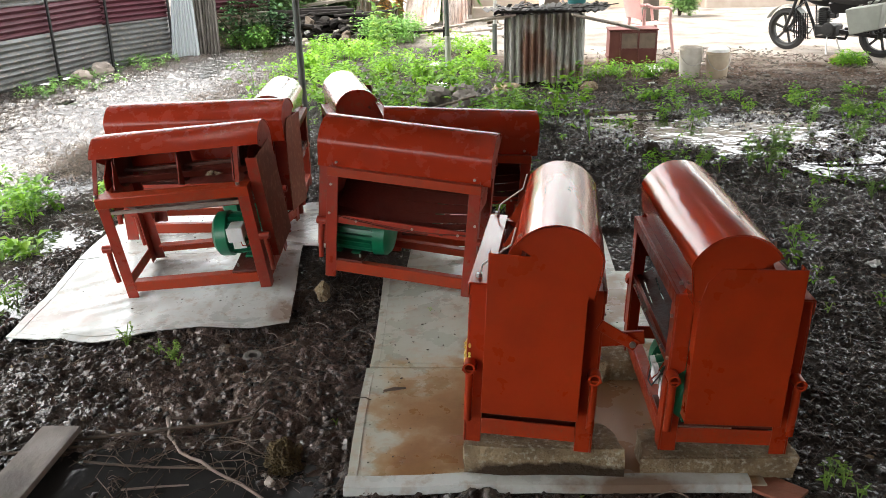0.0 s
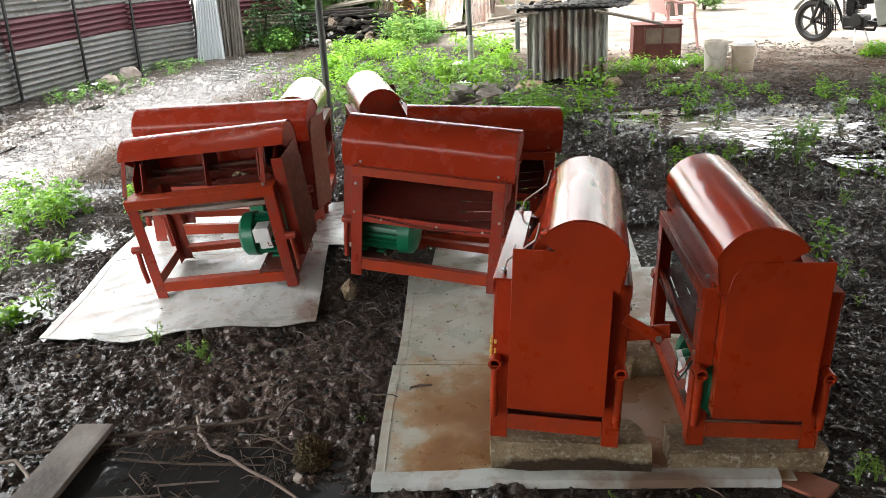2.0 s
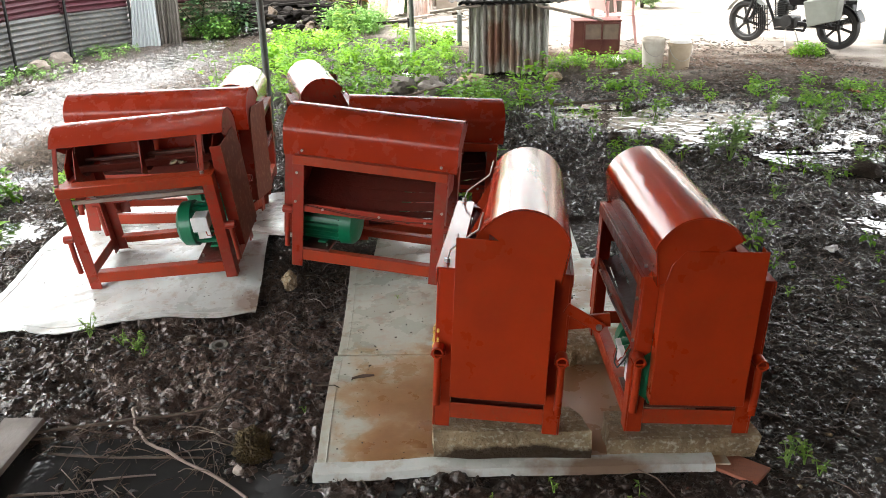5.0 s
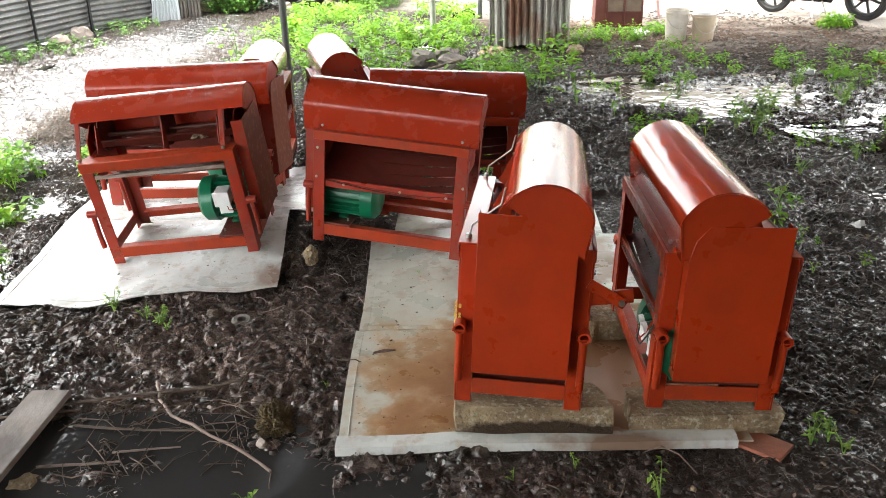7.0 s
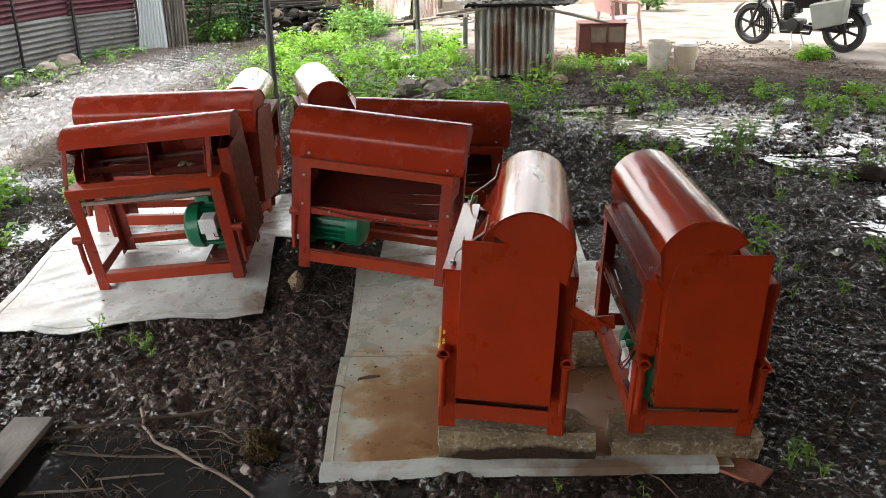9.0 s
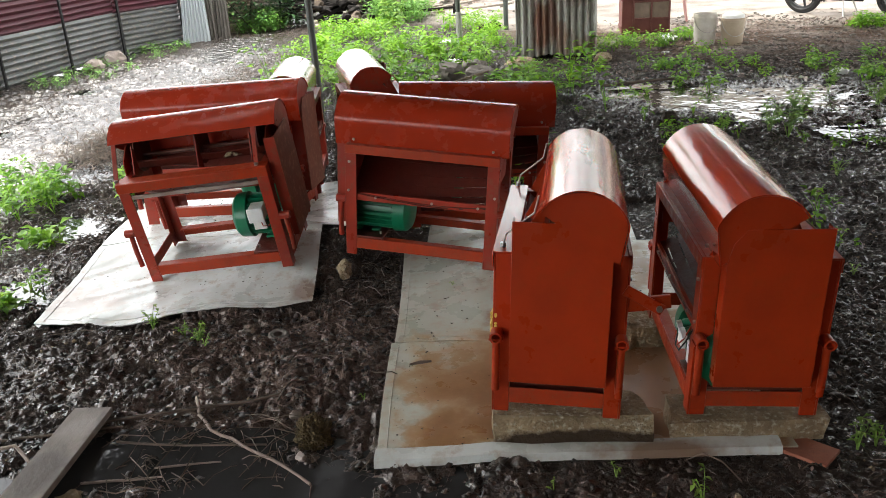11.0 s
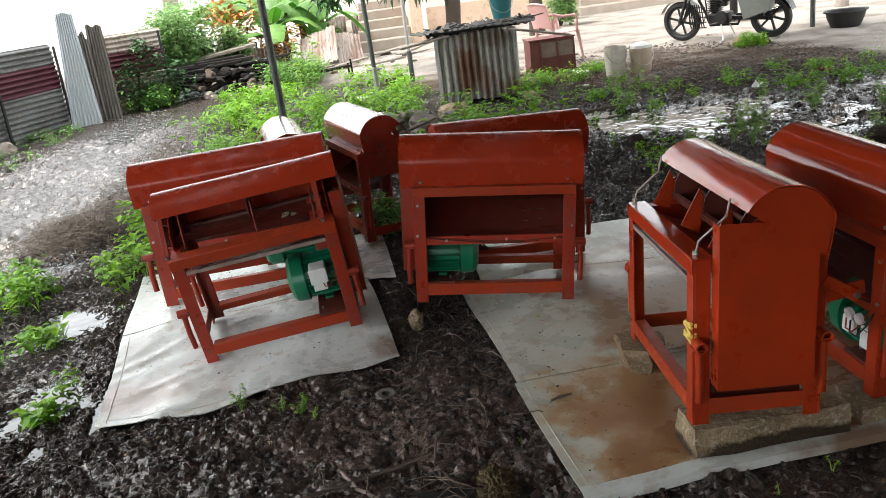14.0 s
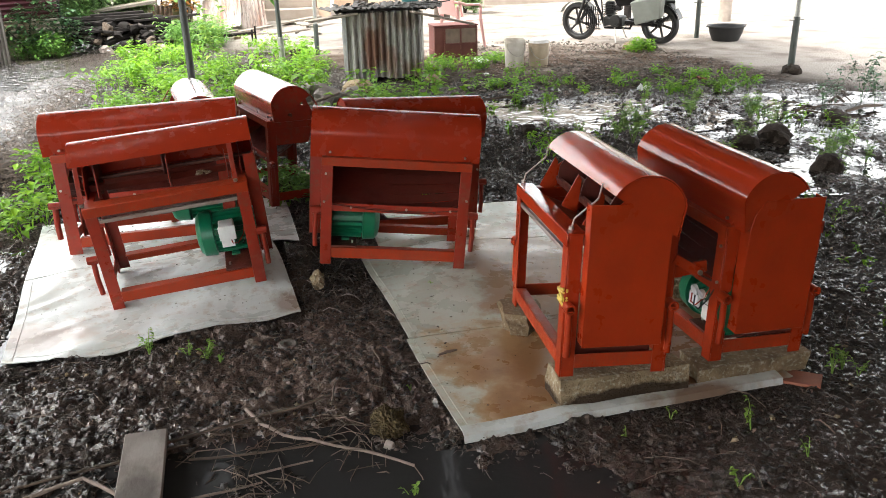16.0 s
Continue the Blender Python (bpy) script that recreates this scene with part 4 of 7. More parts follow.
        part("end_ring", S().lathe([(0.090, 0.288), (0.094, 0.29), (0.094, 0.304), (0.064, 0.312)], 24, "x", at), GREEN, body)
        q = box_side
        bx, by = (0.245, 0.088) if box_drop else (0.172, 0.142)
        bz = mz + 0.028 - box_drop
        part("terminal_box", S().box(bx, bx + 0.068, my + min(q * by, q * 0.07), my + max(q * by, q * 0.07), bz, bz + 0.064), GREY_BOX, body, "pale grey terminal box", bevel=0.005)
        part("box_lid", S().box(bx - 0.003, bx + 0.071, my + min(q * (by + 0.009), q * (by + 0.0005)), my + max(q * (by + 0.009), q * (by + 0.0005)), bz - 0.003, bz + 0.067), GREY_BOX, body, "pale grey lid", bevel=0.003)
        part("name_plate" if not box_drop else "data_plate", S().box(0.172, 0.228, my + min(q * 0.108, q * 0.096), my + max(q * 0.108, q * 0.096), mz - 0.030, mz + 0.018), PAPER, body, "white name plate")
        for x in (0.215, 0.262) if box_drop else ():
            gland = part("cable_gland", S().tube([(x, my + q * 0.066, mz + 0.055), (x, my + q * 0.108, mz + 0.042)], 0.016, 12), GREEN, body)
            part("gland_cap", S().tube([(x, my + q * 0.1085, mz + 0.0418), (x, my + q * 0.122, mz + 0.038)], 0.0175, 12), GREY_BOX, gland, "white plastic cap")
        for x in (0.222, 0.305):
            part("motor_foot", S().box(x - 0.018, x + 0.018, my - (0.04 if box_drop else 0.085), my + (0.04 if box_drop else 0.085), 0.0915, 0.102).box(x - 0.012, x + 0.012, my - 0.05, my + 0.05, 0.102, 0.125), GREEN, body, bevel=0.002)
        part("mount_plate", S().box(0.17, LX - 0.0065, -WY + 0.0065, WY - 0.0065, 0.0825, 0.091), PAINT_DARK, root, bevel=0.001)
        for y in (-WY + 0.05, WY - 0.05):
            part("mount_bolt", S().tube([(0.19, y, 0.045), (0.19, y, 0.104)], 0.005, 6), STEEL, root)
        for x0, dz, m, lab in ((0.215, 0.0, PAINT, "thin red cable"), (0.235, 0.006, BLACK, "thin black cable")):
            cable = [(x0, my + q * 0.125, mz + 0.026), (x0 + 0.006, my + q * 0.13, mz - 0.004 - dz), (x0 + 0.03, my + q * 0.125, mz - 0.008 - dz), (x0 + 0.06, my + q * 0.115, mz + 0.03), (x0 + 0.07, my + q * 0.10, mz + 0.075)]
            part("cable", S().tube(cable, 0.0026, 6), m, body, lab)
    return root


L_MOTOR = "red-painted steel threshing machine with green electric motor on muddy sheets"
first = thresher(1, 1.0, True, L_MOTOR)
bare = thresher(1, 1.0, False, "glossy orange-red steel threshing machine propped on concrete blocks", flush=True, paint=PAINT, hood_paint=PAINT_GLOSS)
mirrored = thresher(-1, 1.0, True, "orange-red steel threshing machine propped on a concrete block", 1, seat=(0.085, 0.192), box_drop=0.085, paint=PAINT, hood_paint=PAINT_GLOSS)
long_one = thresher(-1, 1.25, True, "long red steel threshing machine standing behind another one")
first.matrix_basis = MACHINES["a"][0]
bare.matrix_basis = MACHINES["c"][0]
mirrored.matrix_basis = MACHINES["d"][0]
long_one.matrix_basis = MACHINES["e"][0]
for k in range(6):
    part("yellow_tie", Shape().tube([(LX + 0.003 - 0.058 * (i in (1, 2)), -WY - 0.004 + 0.012 * (i > 1), 0.258 + 0.010 * k + 0.009 * math.sin(2.3 * i + 1.7 * k)) for i in range(4)], 0.0042, 6), YELLOW, bare, "yellow plastic twine")
local = MACHINES["c"][0].inverted()
arm = part("swung_arm", Shape().beam(local @ Vector((0.472, 1.868, 0.468)), local @ Vector((0.615, 1.858, 0.484)), 0.012, 0.04), PAINT, bare, "red carrying arm swung out sideways", bevel=0.002)
part("arm_strap", Shape().beam(local @ Vector((0.490, 1.850, 0.525)), local @ Vector((0.592, 1.842, 0.462)), 0.006, 0.032), PAINT, arm, bevel=0.0015)
part("arm_bolt", Shape().tube([local @ Vector((0.582, 1.85, 0.47)), local @ Vector((0.580, 1.832, 0.47))], 0.009, 8), STEEL, arm)
for key in ("b", "behind_b"):
    copy_thing(first, MACHINES[key][0])
shiny = thresher(1, 0.84, False, "red steel threshing machine with shiny hood, end on, among the others", hood_paint=HOOD_SHINY)
shiny.matrix_basis = MACHINES["f"][0]
longer = thresher(1, 1.0, True, "red steel threshing machine with pale shiny hood, half hidden behind others", hood_paint=HOOD_SHINY)
longer.matrix_basis = MACHINES["g"][0]


# ---- sheets under the machines ----
FRONT_X, FRONT_Y = (-1.86, -1.6, -1.42, -1.28, -1.15, -1.0, -0.8, -0.66), (2.82, 2.77, 2.748, 2.77, 2.815, 2.855, 2.875, 2.93)


def make_sheet(left, right, y0, y1, label, seed, crumple=0.0, flange=0.0, mat=None, front=False):
    """A thin metal sheet on the ground; left and right give its edges in x at a given y."""
    nx, ny = 64, 52
    rows = []

    def place(u, v):
        lo = float(np.interp(left(y0) + (right(y0) - left(y0)) * u, FRONT_X, FRONT_Y)) if front else y0
        y = lo + (y1 - lo) * v
        x = left(y) + (right(y) - left(y)) * u + 0.006 * math.sin(4 * y + seed)
        near = math.exp(-(v * (y1 - lo) / 0.25) ** 2)
        z = float(lay(x, y)) + 0.010 + 0.006 * (value_noise(x, y, 0.3) - 0.5)
        ridge = 1 - abs(2 * value_noise(x * 0.7 + 0.7 * y + 3, y - 0.6 * x, 0.30) - 1)
        crease = 1 - abs(2 * value_noise(x + 11, y * 1.6 - x, 0.17) - 1)
        z += crumple * (0.55 * (ridge - 0.4) * (0.35 + near) + 0.22 * (crease - 0.5))
        return x, y, z

    for j in range(ny):
        rows.append([place(i / (nx - 1), j / (ny - 1)) for i in range(nx)])
    ob = solid("metal_sheet", Shape().strip([list(c) for c in zip(*rows)], 0.005), mat or SHEET, Matrix(), label, "metal sheet", "sheets under the machines")
    if flange:
        f = flange
        for a, e in (((f / 1.2, 0.02), (f / 1.2, 0.98)), ((0.02, f / (y1 - y0)), (0.98, f / (y1 - y0)))):
            pts = []
            for k in range(40):
                g = k / 39
                x, y, z = place(a[0] + (e[0] - a[0]) * g, a[1] + (e[1] - a[1]) * g)
                pts.append((x, y, z + 0.0025))
            part("folded_seam", Shape().tube(pts, 0.0022, 6), mat or SHEET, ob)
    return ob


left_a, right_a = (lambda y: -1.83 - 0.085 * (y - 2.82)), (lambda y: -0.66 - 0.11 * (y - 2.95))
left_b, right_b = (lambda y: -0.235 - 0.047 * (y - 1.81)), (lambda y: 0.99 - 0.02 * (y - 1.81))
make_sheet(left_a, right_a, 2.82, 3.62, "crumpled dirty white metal sheet lying on mud under machines", 1, 0.027, 0.04, SHEET, True)
make_sheet(left_a, lambda y: -0.60, 3.625, 4.55, "dirty white metal sheet lying on mud behind", 5, 0.012)
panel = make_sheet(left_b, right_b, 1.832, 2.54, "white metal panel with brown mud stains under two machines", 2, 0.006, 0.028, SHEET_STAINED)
lip = [[(x, 1.797 + 0.02 * (x + 0.235) + d + 0.004 * math.sin(9 * x), float(lay(x, 1.81)) + 0.004 + z + 0.006 * (value_noise(x, d, 0.12) - 0.5)) for d, z in ((0.0, -0.012), (0.004, 0.012), (0.03, 0.017), (0.055, 0.016))] for x in np.linspace(-0.240, 0.945, 60)]
part("front_lip", Shape().strip(lip, 0.004), SHEET, panel, "bent white front lip")
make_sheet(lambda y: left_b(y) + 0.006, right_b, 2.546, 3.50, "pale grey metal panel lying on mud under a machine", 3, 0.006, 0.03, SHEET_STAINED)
make_sheet(lambda y: -0.20, lambda y: 0.80, 3.505, 4.15, "stained grey metal panel lying on mud", 4, 0.006, 0.0, SHEET_STAINED)


# ---- blocks under the two nearer machines ----
def rough_block(outline, z0, z1, seed, name="concrete_block", label="", mat=None, jag=0.014):
    """A broken block: an outline in plan, carried up and roughened."""
    rng = random.Random(seed)
    bm = bmesh.new()
    vs = [bm.verts.new((x, y, z0)) for x, y in outline]
    f = bm.faces.new(vs)
    top = bmesh.ops.extrude_face_region(bm, geom=[f])
    bmesh.ops.translate(bm, verts=[v for v in top["geom"] if isinstance(v, bmesh.types.BMVert)], vec=(0, 0, z1 - z0))
    bmesh.ops.subdivide_edges(bm, edges=bm.edges[:], cuts=3, use_grid_fill=True)
    bmesh.ops.triangulate(bm, faces=bm.faces[:])
    for v in bm.verts:
        n = noise.noise_vector(v.co * 14 + Vector((seed, 0, 0)))
        v.co += Vector((n.x, n.y, n.z * (0.25 if v.co.z > z1 - 0.01 else 0.8))) * jag
    bmesh.ops.recalc_face_normals(bm, faces=bm.faces)
    me = bpy.data.meshes.new(name)
    bm.to_mesh(me)
    bm.free()
    me.materials.append(mat or CONCRETE)
    return tagged(new(name, me), label, "concrete block", "blocks and stones")


LB = "rough broken concrete block under a machine's feet"
rough_block([(0.115, 1.862), (0.585, 1.845), (0.535, 1.99), (0.115, 1.995)], 0.006, 0.126, 1, label=LB, mat=CONCRETE_MUDDY)
rough_block([(0.635, 1.868), (1.085, 1.88), (1.085, 2.03), (0.645, 2.03)], 0.012, 0.081, 2, label=LB)
rough_block([(0.44, 2.46), (0.6, 2.44), (0.76, 2.47), (0.75, 2.62), (0.45, 2.6)], 0.004, 0.090, 4, label=LB, jag=0.028)
rough_block([(0.95, 2.48), (1.12, 2.48), (1.12, 2.64), (0.96, 2.64)], -0.01, 0.083, 5, label=LB)


def boulder(x, y, r, seed, label, flat=0.7, mat=None, sink=0.25, group="stones in the mud", z=None, angular=False, shaggy=0.0):
    bm = bmesh.new()
    bmesh.ops.create_icosphere(bm, subdivisions=5 if shaggy else 3, radius=r)
    for v in bm.verts:
        d = v.co.normalized()
        k = 1 + 0.35 * noise.noise(d * 1.7 + Vector((seed * 3.1, 0, 0))) + 0.16 * noise.noise(d * 4.5 + Vector((0, seed * 2.3, 0)))
        k += shaggy * (noise.noise(d * 11) + 0.6 * noise.noise(d * 27))
        v.co = Vector((d.x * k, d.y * k * 0.85, d.z * k * flat)) * r
    if angular:
        cut = random.Random(seed)
        for _ in range(9):
            n = Vector((cut.gauss(0, 1), cut.gauss(0, 1), cut.gauss(0.2, 1))).normalized()
            h = r * cut.uniform(0.5, 0.8) * (flat if abs(n.z) > 0.7 else 0.9)
            for v in bm.verts:
                over = v.co.dot(n) - h
                if over > 0:
                    v.co -= n * over
    me = bpy.data.meshes.new("stone")
    bm.to_mesh(me)
    bm.free()
    me.shade_smooth()
    me.set_sharp_from_angle(angle=radians(30))
    me.materials.append(mat or STONE)
    ob = new("stone", me)
    ob.matrix_basis = pose(x, y, (gz(x, y) if z is None else z) + r * flat * (1 - 2 * sink) * 0.6, 0, 0, seed * 47)
    return tagged(ob, label, "stone", group)


boulder(-0.555, 3.18, 0.036, 1, "pale stone propping up a machine's foot", 1.25, CONCRETE, 0.1, z=0.025)
rough_block([(0.13, 2.46), (0.20, 2.42), (0.265, 2.45), (0.29, 2.56), (0.22, 2.62), (0.14, 2.58)], 0.004, 0.105, 7, "foot_stone", "lumpy brown stone under a machine's foot", FOOT_STONE, 0.036)
boulder(-0.458, 1.965, 0.068, 2, "shaggy clod of roots and mud at the edge of a puddle", 0.85, ROOTBALL, shaggy=0.16)
boulder(-0.475, 1.86, 0.022, 3, "small pale stone in a puddle", 0.9, STONE_PALE, angular=True)
boulder(-0.546, 2.115, 0.026, 4, "small pale stone on mud", 0.9, STONE_PALE, angular=True)
boulder(-1.13, 1.69, 0.05, 5, "tan stone beside a plank in the mud", 0.7, CONCRETE)
boulder(-0.87, 2.72, 0.04, 6, "dark stone half sunk in mud", 0.5, MUD_STONE)


# ---- corrugated sheets ----
def corrugated(width, height, pitch=0.076, amp=0.009, upright=True, seed=0, bend=0.0, per=6, taper=1.0, torn=0.0):
    """A corrugated sheet in the x-z plane; its ridges run up (upright) or along."""
    rng = random.Random(seed)
    across, along = (width, height) if upright else (height, width)
    n = max(8, int(across / pitch * per))
    rows = []
    for i in range(9):
        g = i / 8
        row = []
        for k in range(n + 1):
            u = across * k / n
            d = amp * math.sin(2 * math.pi * u / pitch) + bend * math.sin(math.pi * g) + 0.012 * (value_noise(u * 1.0 + seed, g * 2.0, 0.4) - 0.5)
            ragged = 0.012 * math.sin(u * 17 + seed) * (1 if i in (0, 8) else 0)
            a = along * g + ragged - (torn * value_noise(u * 1.0 + seed, 3.0, 0.09) if i == 8 else 0)
            if upright:
                u = u * (1 - (1 - taper) * g)
            row.append((u, d, a) if upright else (a, d, u))
        rows.append(row)
    return Shape().strip(rows, 0.002)


def fence_run(p, q, height, mats, seed, sheets=2):
    """Horizontal corrugated sheets nailed to posts from p to q."""
    p, q = Vector(p), Vector(q)
    length = (q - p).length
    turn = math.degrees(math.atan2(q.y - p.y, q.x - p.x))
    out = []
    rng = random.Random(seed)
    k = max(1, round(length / 1.4))
    for i in range(k):
        a = p.lerp(q, i / k)
        z = -0.03
        hs_ = [height * 0.5, height * 0.32, height * 0.26]
        for j, h in enumerate(hs_):
            m = mats[(i * 3 + j) % len(mats)]
            ob = solid("fence_sheet", corrugated(length / k + 0.06, h + 0.03, pitch=0.07, amp=0.016, upright=False, seed=seed + i * 5 + j), m,
                       pose(a.x, a.y, z, rng.uniform(-1.5, 1.5), rng.uniform(-0.6, 0.6), turn) @ pose(-0.03, 0.012 * (i % 2) + 0.008 * j, 0),
                       "corrugated tin sheet in the boundary fence", "fence sheet", "fence sheets", "structure")
            z += h
    for i in range(k + 1):
        a = p.lerp(q, i / k)
        solid("fence_post", Shape().beam((0, 0, -0.1), (rng.uniform(-0.03, 0.03), 0, height + 0.05), 0.03, 0.03), BLACK,
              pose(a.x, a.y, 0, 0, 0, turn) @ pose(0, -0.045, 0), "thin dark post against the tin fence", "fence post", "fence posts", "structure", bevel=0.004)


fence_run((-5.68, 6.3, 0), (-5.08, 11.4, 0), 1.10, [ZINC, ZINC, ZINC, ZINC, ZINC, ZINC, ZINC, ZINC_RED, ZINC, ZINC, ZINC_RED, ZINC], 3)
fence_run((-5.08, 11.4, 0), (-4.57, 12.4, 0), 1.06, [ZINC, ZINC_RED, ZINC], 4)


def tin_upright(x, y, w, h, tilt, lean, turn, mat, seed, label, taper=1.0, torn=0.0):
    solid("tin_sheet", corrugated(w, h, amp=0.014, upright=True, seed=seed, taper=taper, torn=torn, pitch=0.05 if taper < 1 else 0.076), mat, pose(x, y, gz(x, y) - 0.02, tilt, lean, turn), label, "tin sheet", "loose tin sheets")


tin_upright(-4.50, 12.22, 0.42, 1.60, -6, 4.5, 6, ZINC_PALE, 11, "pale corrugated tin sheet leaning against the fence", 0.52)
tin_upright(-4.38, 12.48, 0.32, 1.36, -5, 3, 5, TIN_BROWN, 12, "torn brown-grey corrugated tin sheet standing in the fence", 0.7, 0.25)
tin_upright(-4.20, 12.60, 0.32, 1.40, -4, 4, 5, TIN_BROWN, 13, "torn brown-grey corrugated tin sheet standing in the fence", 0.65, 0.1)
fence_run((-4.35, 12.95, 0), (-3.3, 13.55, 0), 1.05, [ZINC_RUST, ZINC_RED, ZINC_RUST], 8)


# ---- poles ----
def pole(x, y, h, r, mat, lean, collar, label):
    root = thing("shelter_pole", pose(x, y, gz(x, y), lean[0], lean[1], 0), label, "pole", "shelter poles")
    if collar:
        part("lower_tube", Shape().tube([(0, 0, -0.15), (0, 0, collar)], r * 1.3, 12), POLE_GREEN if mat is POLE_GREY else POLE_GREY, root)
        part("upper_tube", Shape().tube([(0, 0, collar), (0, 0, h)], r, 12), mat, root)
        part("locking_pin", Shape().tube([(-0.09, 0, collar - 0.03), (0.09, 0, collar - 0.03)], 0.011, 8), STEEL, root)
    else:
        part("tube", Shape().tube([(0, 0, -0.15), (0, 0, h)], r, 12), mat, root)
    return root


pole(-1.155, 5.9, 3.0, 0.026, POLE_GREEN, (0, -0.3), 0, "dark green steel pole standing in the weeds")
pole(-0.26, 10.1, 3.0, 0.028, POLE_GREEN, (0, -1), 0.42, "thin dark steel pole with a locking pin and pale foot")
pole(6.03, 11.2, 3.0, 0.027, POLE_GREY, (0, 0), 0.55, "grey telescopic steel pole with a locking pin")
pole(5.22, 7.80, 3.0, 0.028, POLE_GREY, (0, 0.5), 0.62, "grey telescopic steel pole with a locking pin")
pole(0.32, 11.6, 2.4, 0.026, POLE_GREY, (0, 0), 0.42, "thin grey steel pole behind the tin box")


# ---- canopy over the yard, on the poles ----
def make_canopy():
    m = bpy.data.materials.new("canopy_cloth")
    m.use_nodes = True
    nt = m.node_tree
    b = nt.nodes["Principled BSDF"]
    b.inputs["Base Color"].default_value = (0.05, 0.048, 0.045, 1)
    b.inputs["Roughness"].default_value = 0.7
    tr = nt.nodes.new("ShaderNodeBsdfTranslucent")
    tr.inputs["Color"].default_value = (0.40, 0.38, 0.34, 1)
    mix = nt.nodes.new("ShaderNodeMixShader")
    mix.inputs[0].default_value = CANOPY_GLOW
    nt.links.new(b.outputs[0], mix.inputs[1])
    nt.links.new(tr.outputs[0], mix.inputs[2])
    nt.links.new(mix.outputs[0], nt.nodes["Material Output"].inputs["Surface"])
    left, right = lambda y: -3.5 + 0.2 * (y - 5.75), lambda y: 5.40 + 0.2 * (y - 8.05)
    far = lambda x: 6.3 + 0.4425 * (x + 5.7)
    for k in range(4):
        rows = []
        for v in np.linspace(0, 1, 12):
            row = []
            for j in range(7):
                g = (k + j / 6 * 0.985) / 4
                x = left(8.0) + (right(8.0) - left(8.0)) * g
                y = CANOPY_Y0 + (far(x) - CANOPY_Y0) * v
                x = left(y) + (right(y) - left(y)) * g
                row.append((x, y, 2.4 + 0.7 * (1 - abs(2 * (x + 5.7) / 11.3 - 1)) - 0.03 * math.sin(math.pi * j / 6) + 0.015 * math.sin(2 * y + k)))
            rows.append(row)
        solid("canopy_sheet", Shape().strip(rows, 0.006), m, Matrix(), "dark canopy cloth stretched over the yard on steel poles", "canopy", "canopy sheets", "structure")


make_canopy()
# unseen walls, added to cut the light that reaches the machine fronts
solid("wall_south", Shape().box(-2.0, 9.0, -3.95, -3.75, -0.2, 3.3), WALL_SHADE, Matrix(), "unseen plain brown wall added to keep light out", "wall", kind="structure")
solid("wall_east", Shape().box(4.4, 4.6, -3.75, 3.6, -0.2, 3.3), WALL_SHADE, Matrix(), "unseen plain brown wall added to keep light out", "wall", kind="structure")


# ---- tin box (coop) ----
def tin_coop():
    root = thing("tin_coop", Matrix(), "small coop of rusty corrugated tin with loose sheets for a roof", "coop")
    at = pose(0.42, 9.06, 0.03, 2, 0, -7)
    s = part("front_sheet", corrugated(0.84, 0.74, 0.076, 0.026, True, 21, per=8), COOP_TIN, root, "rust-streaked corrugated front sheet")
    s.matrix_basis = at
    for x, w, t in ((0.40, 0.62, 86), (1.24, 0.60, 84)):
        s = part("side_sheet", corrugated(w, 0.68, 0.078, 0.011, True, 22), ZINC, root)
        s.matrix_basis = pose(x, 9.08 if x < 1 else 8.98, 0.03, 0, 0, t)
    s = part("back_sheet", corrugated(0.82, 0.70, 0.078, 0.011, True, 23), ZINC, root)
    s.matrix_basis = pose(0.44, 9.68, 0.03, 0, 0, -6)
    for x, y in ((0.43, 9.12), (1.21, 9.02), (0.50, 9.62), (1.26, 9.54)):
        part("corner_post", Shape().beam((x, y, -0.05), (x, y, 0.74), 0.045, 0.045), WOOD_GREY, root, bevel=0.004)
    for x, y, z, w, l, tilt, lean, turn, mat in ((0.28, 8.98, 0.765, 0.62, 0.85, 89, 0, -4, ROOF_TIN), (0.78, 8.93, 0.785, 0.62, 0.85, 88, 6, -9, ROOF_TIN)):
        o = part("roof_sheet", corrugated(w, l, 0.078, 0.010, True, 24), mat, root)
        o.matrix_basis = pose(x, y, z, -tilt, 0, turn) @ pose(0, 0, 0)
    part("roof_board", Shape().beam((-0.02, 9.0, 0.69), (0.52, 9.0, 0.755), 0.16, 0.025), WOOD_GREY, root, "grey loose board jutting out", bevel=0.004)
    part("roof_board", Shape().beam((1.10, 8.86, 0.76), (1.80, 8.86, 0.60), 0.22, 0.022), WOOD_GREY, root, "grey loose board sloping down", bevel=0.004)
    part("roof_board", Shape().beam((0.35, 8.98, 0.79), (1.25, 8.90, 0.785), 0.05, 0.02), WOOD_DARK, root, bevel=0.003)
    for x, y, z, w, l, tilt, lean, turn in ((0.20, 8.93, 0.80, 0.5, 0.7, 91, -7, 3), (0.62, 8.90, 0.81, 0.42, 0.75, 90, 4, -6), (0.95, 8.92, 0.80, 0.5, 0.7, 89, 12, -10)):
        o = part("roof_sheet", corrugated(w, l, 0.076, 0.010, True, 31, torn=0.12), ROOF_TIN, root)
        o.matrix_basis = pose(x, y, z, -tilt, 0, turn) @ pose(0, 0, 0, 0, lean * 0.4, 0)
    rng = random.Random(4)
    for k in range(30):
        s = Shape()
        x, y = rng.uniform(0.3, 1.5), rng.uniform(8.98, 9.6)
        a = rng.uniform(0, 6.3)
        l = rng.uniform(0.06, 0.2)
        s.beam((x, y, 0.815), (x + l * math.cos(a), y + l * math.sin(a), 0.80 + rng.uniform(0, 0.05)), rng.uniform(0.02, 0.07), 0.012)
        part("roof_scrap", s, ROOF_TIN, root)


tin_coop()


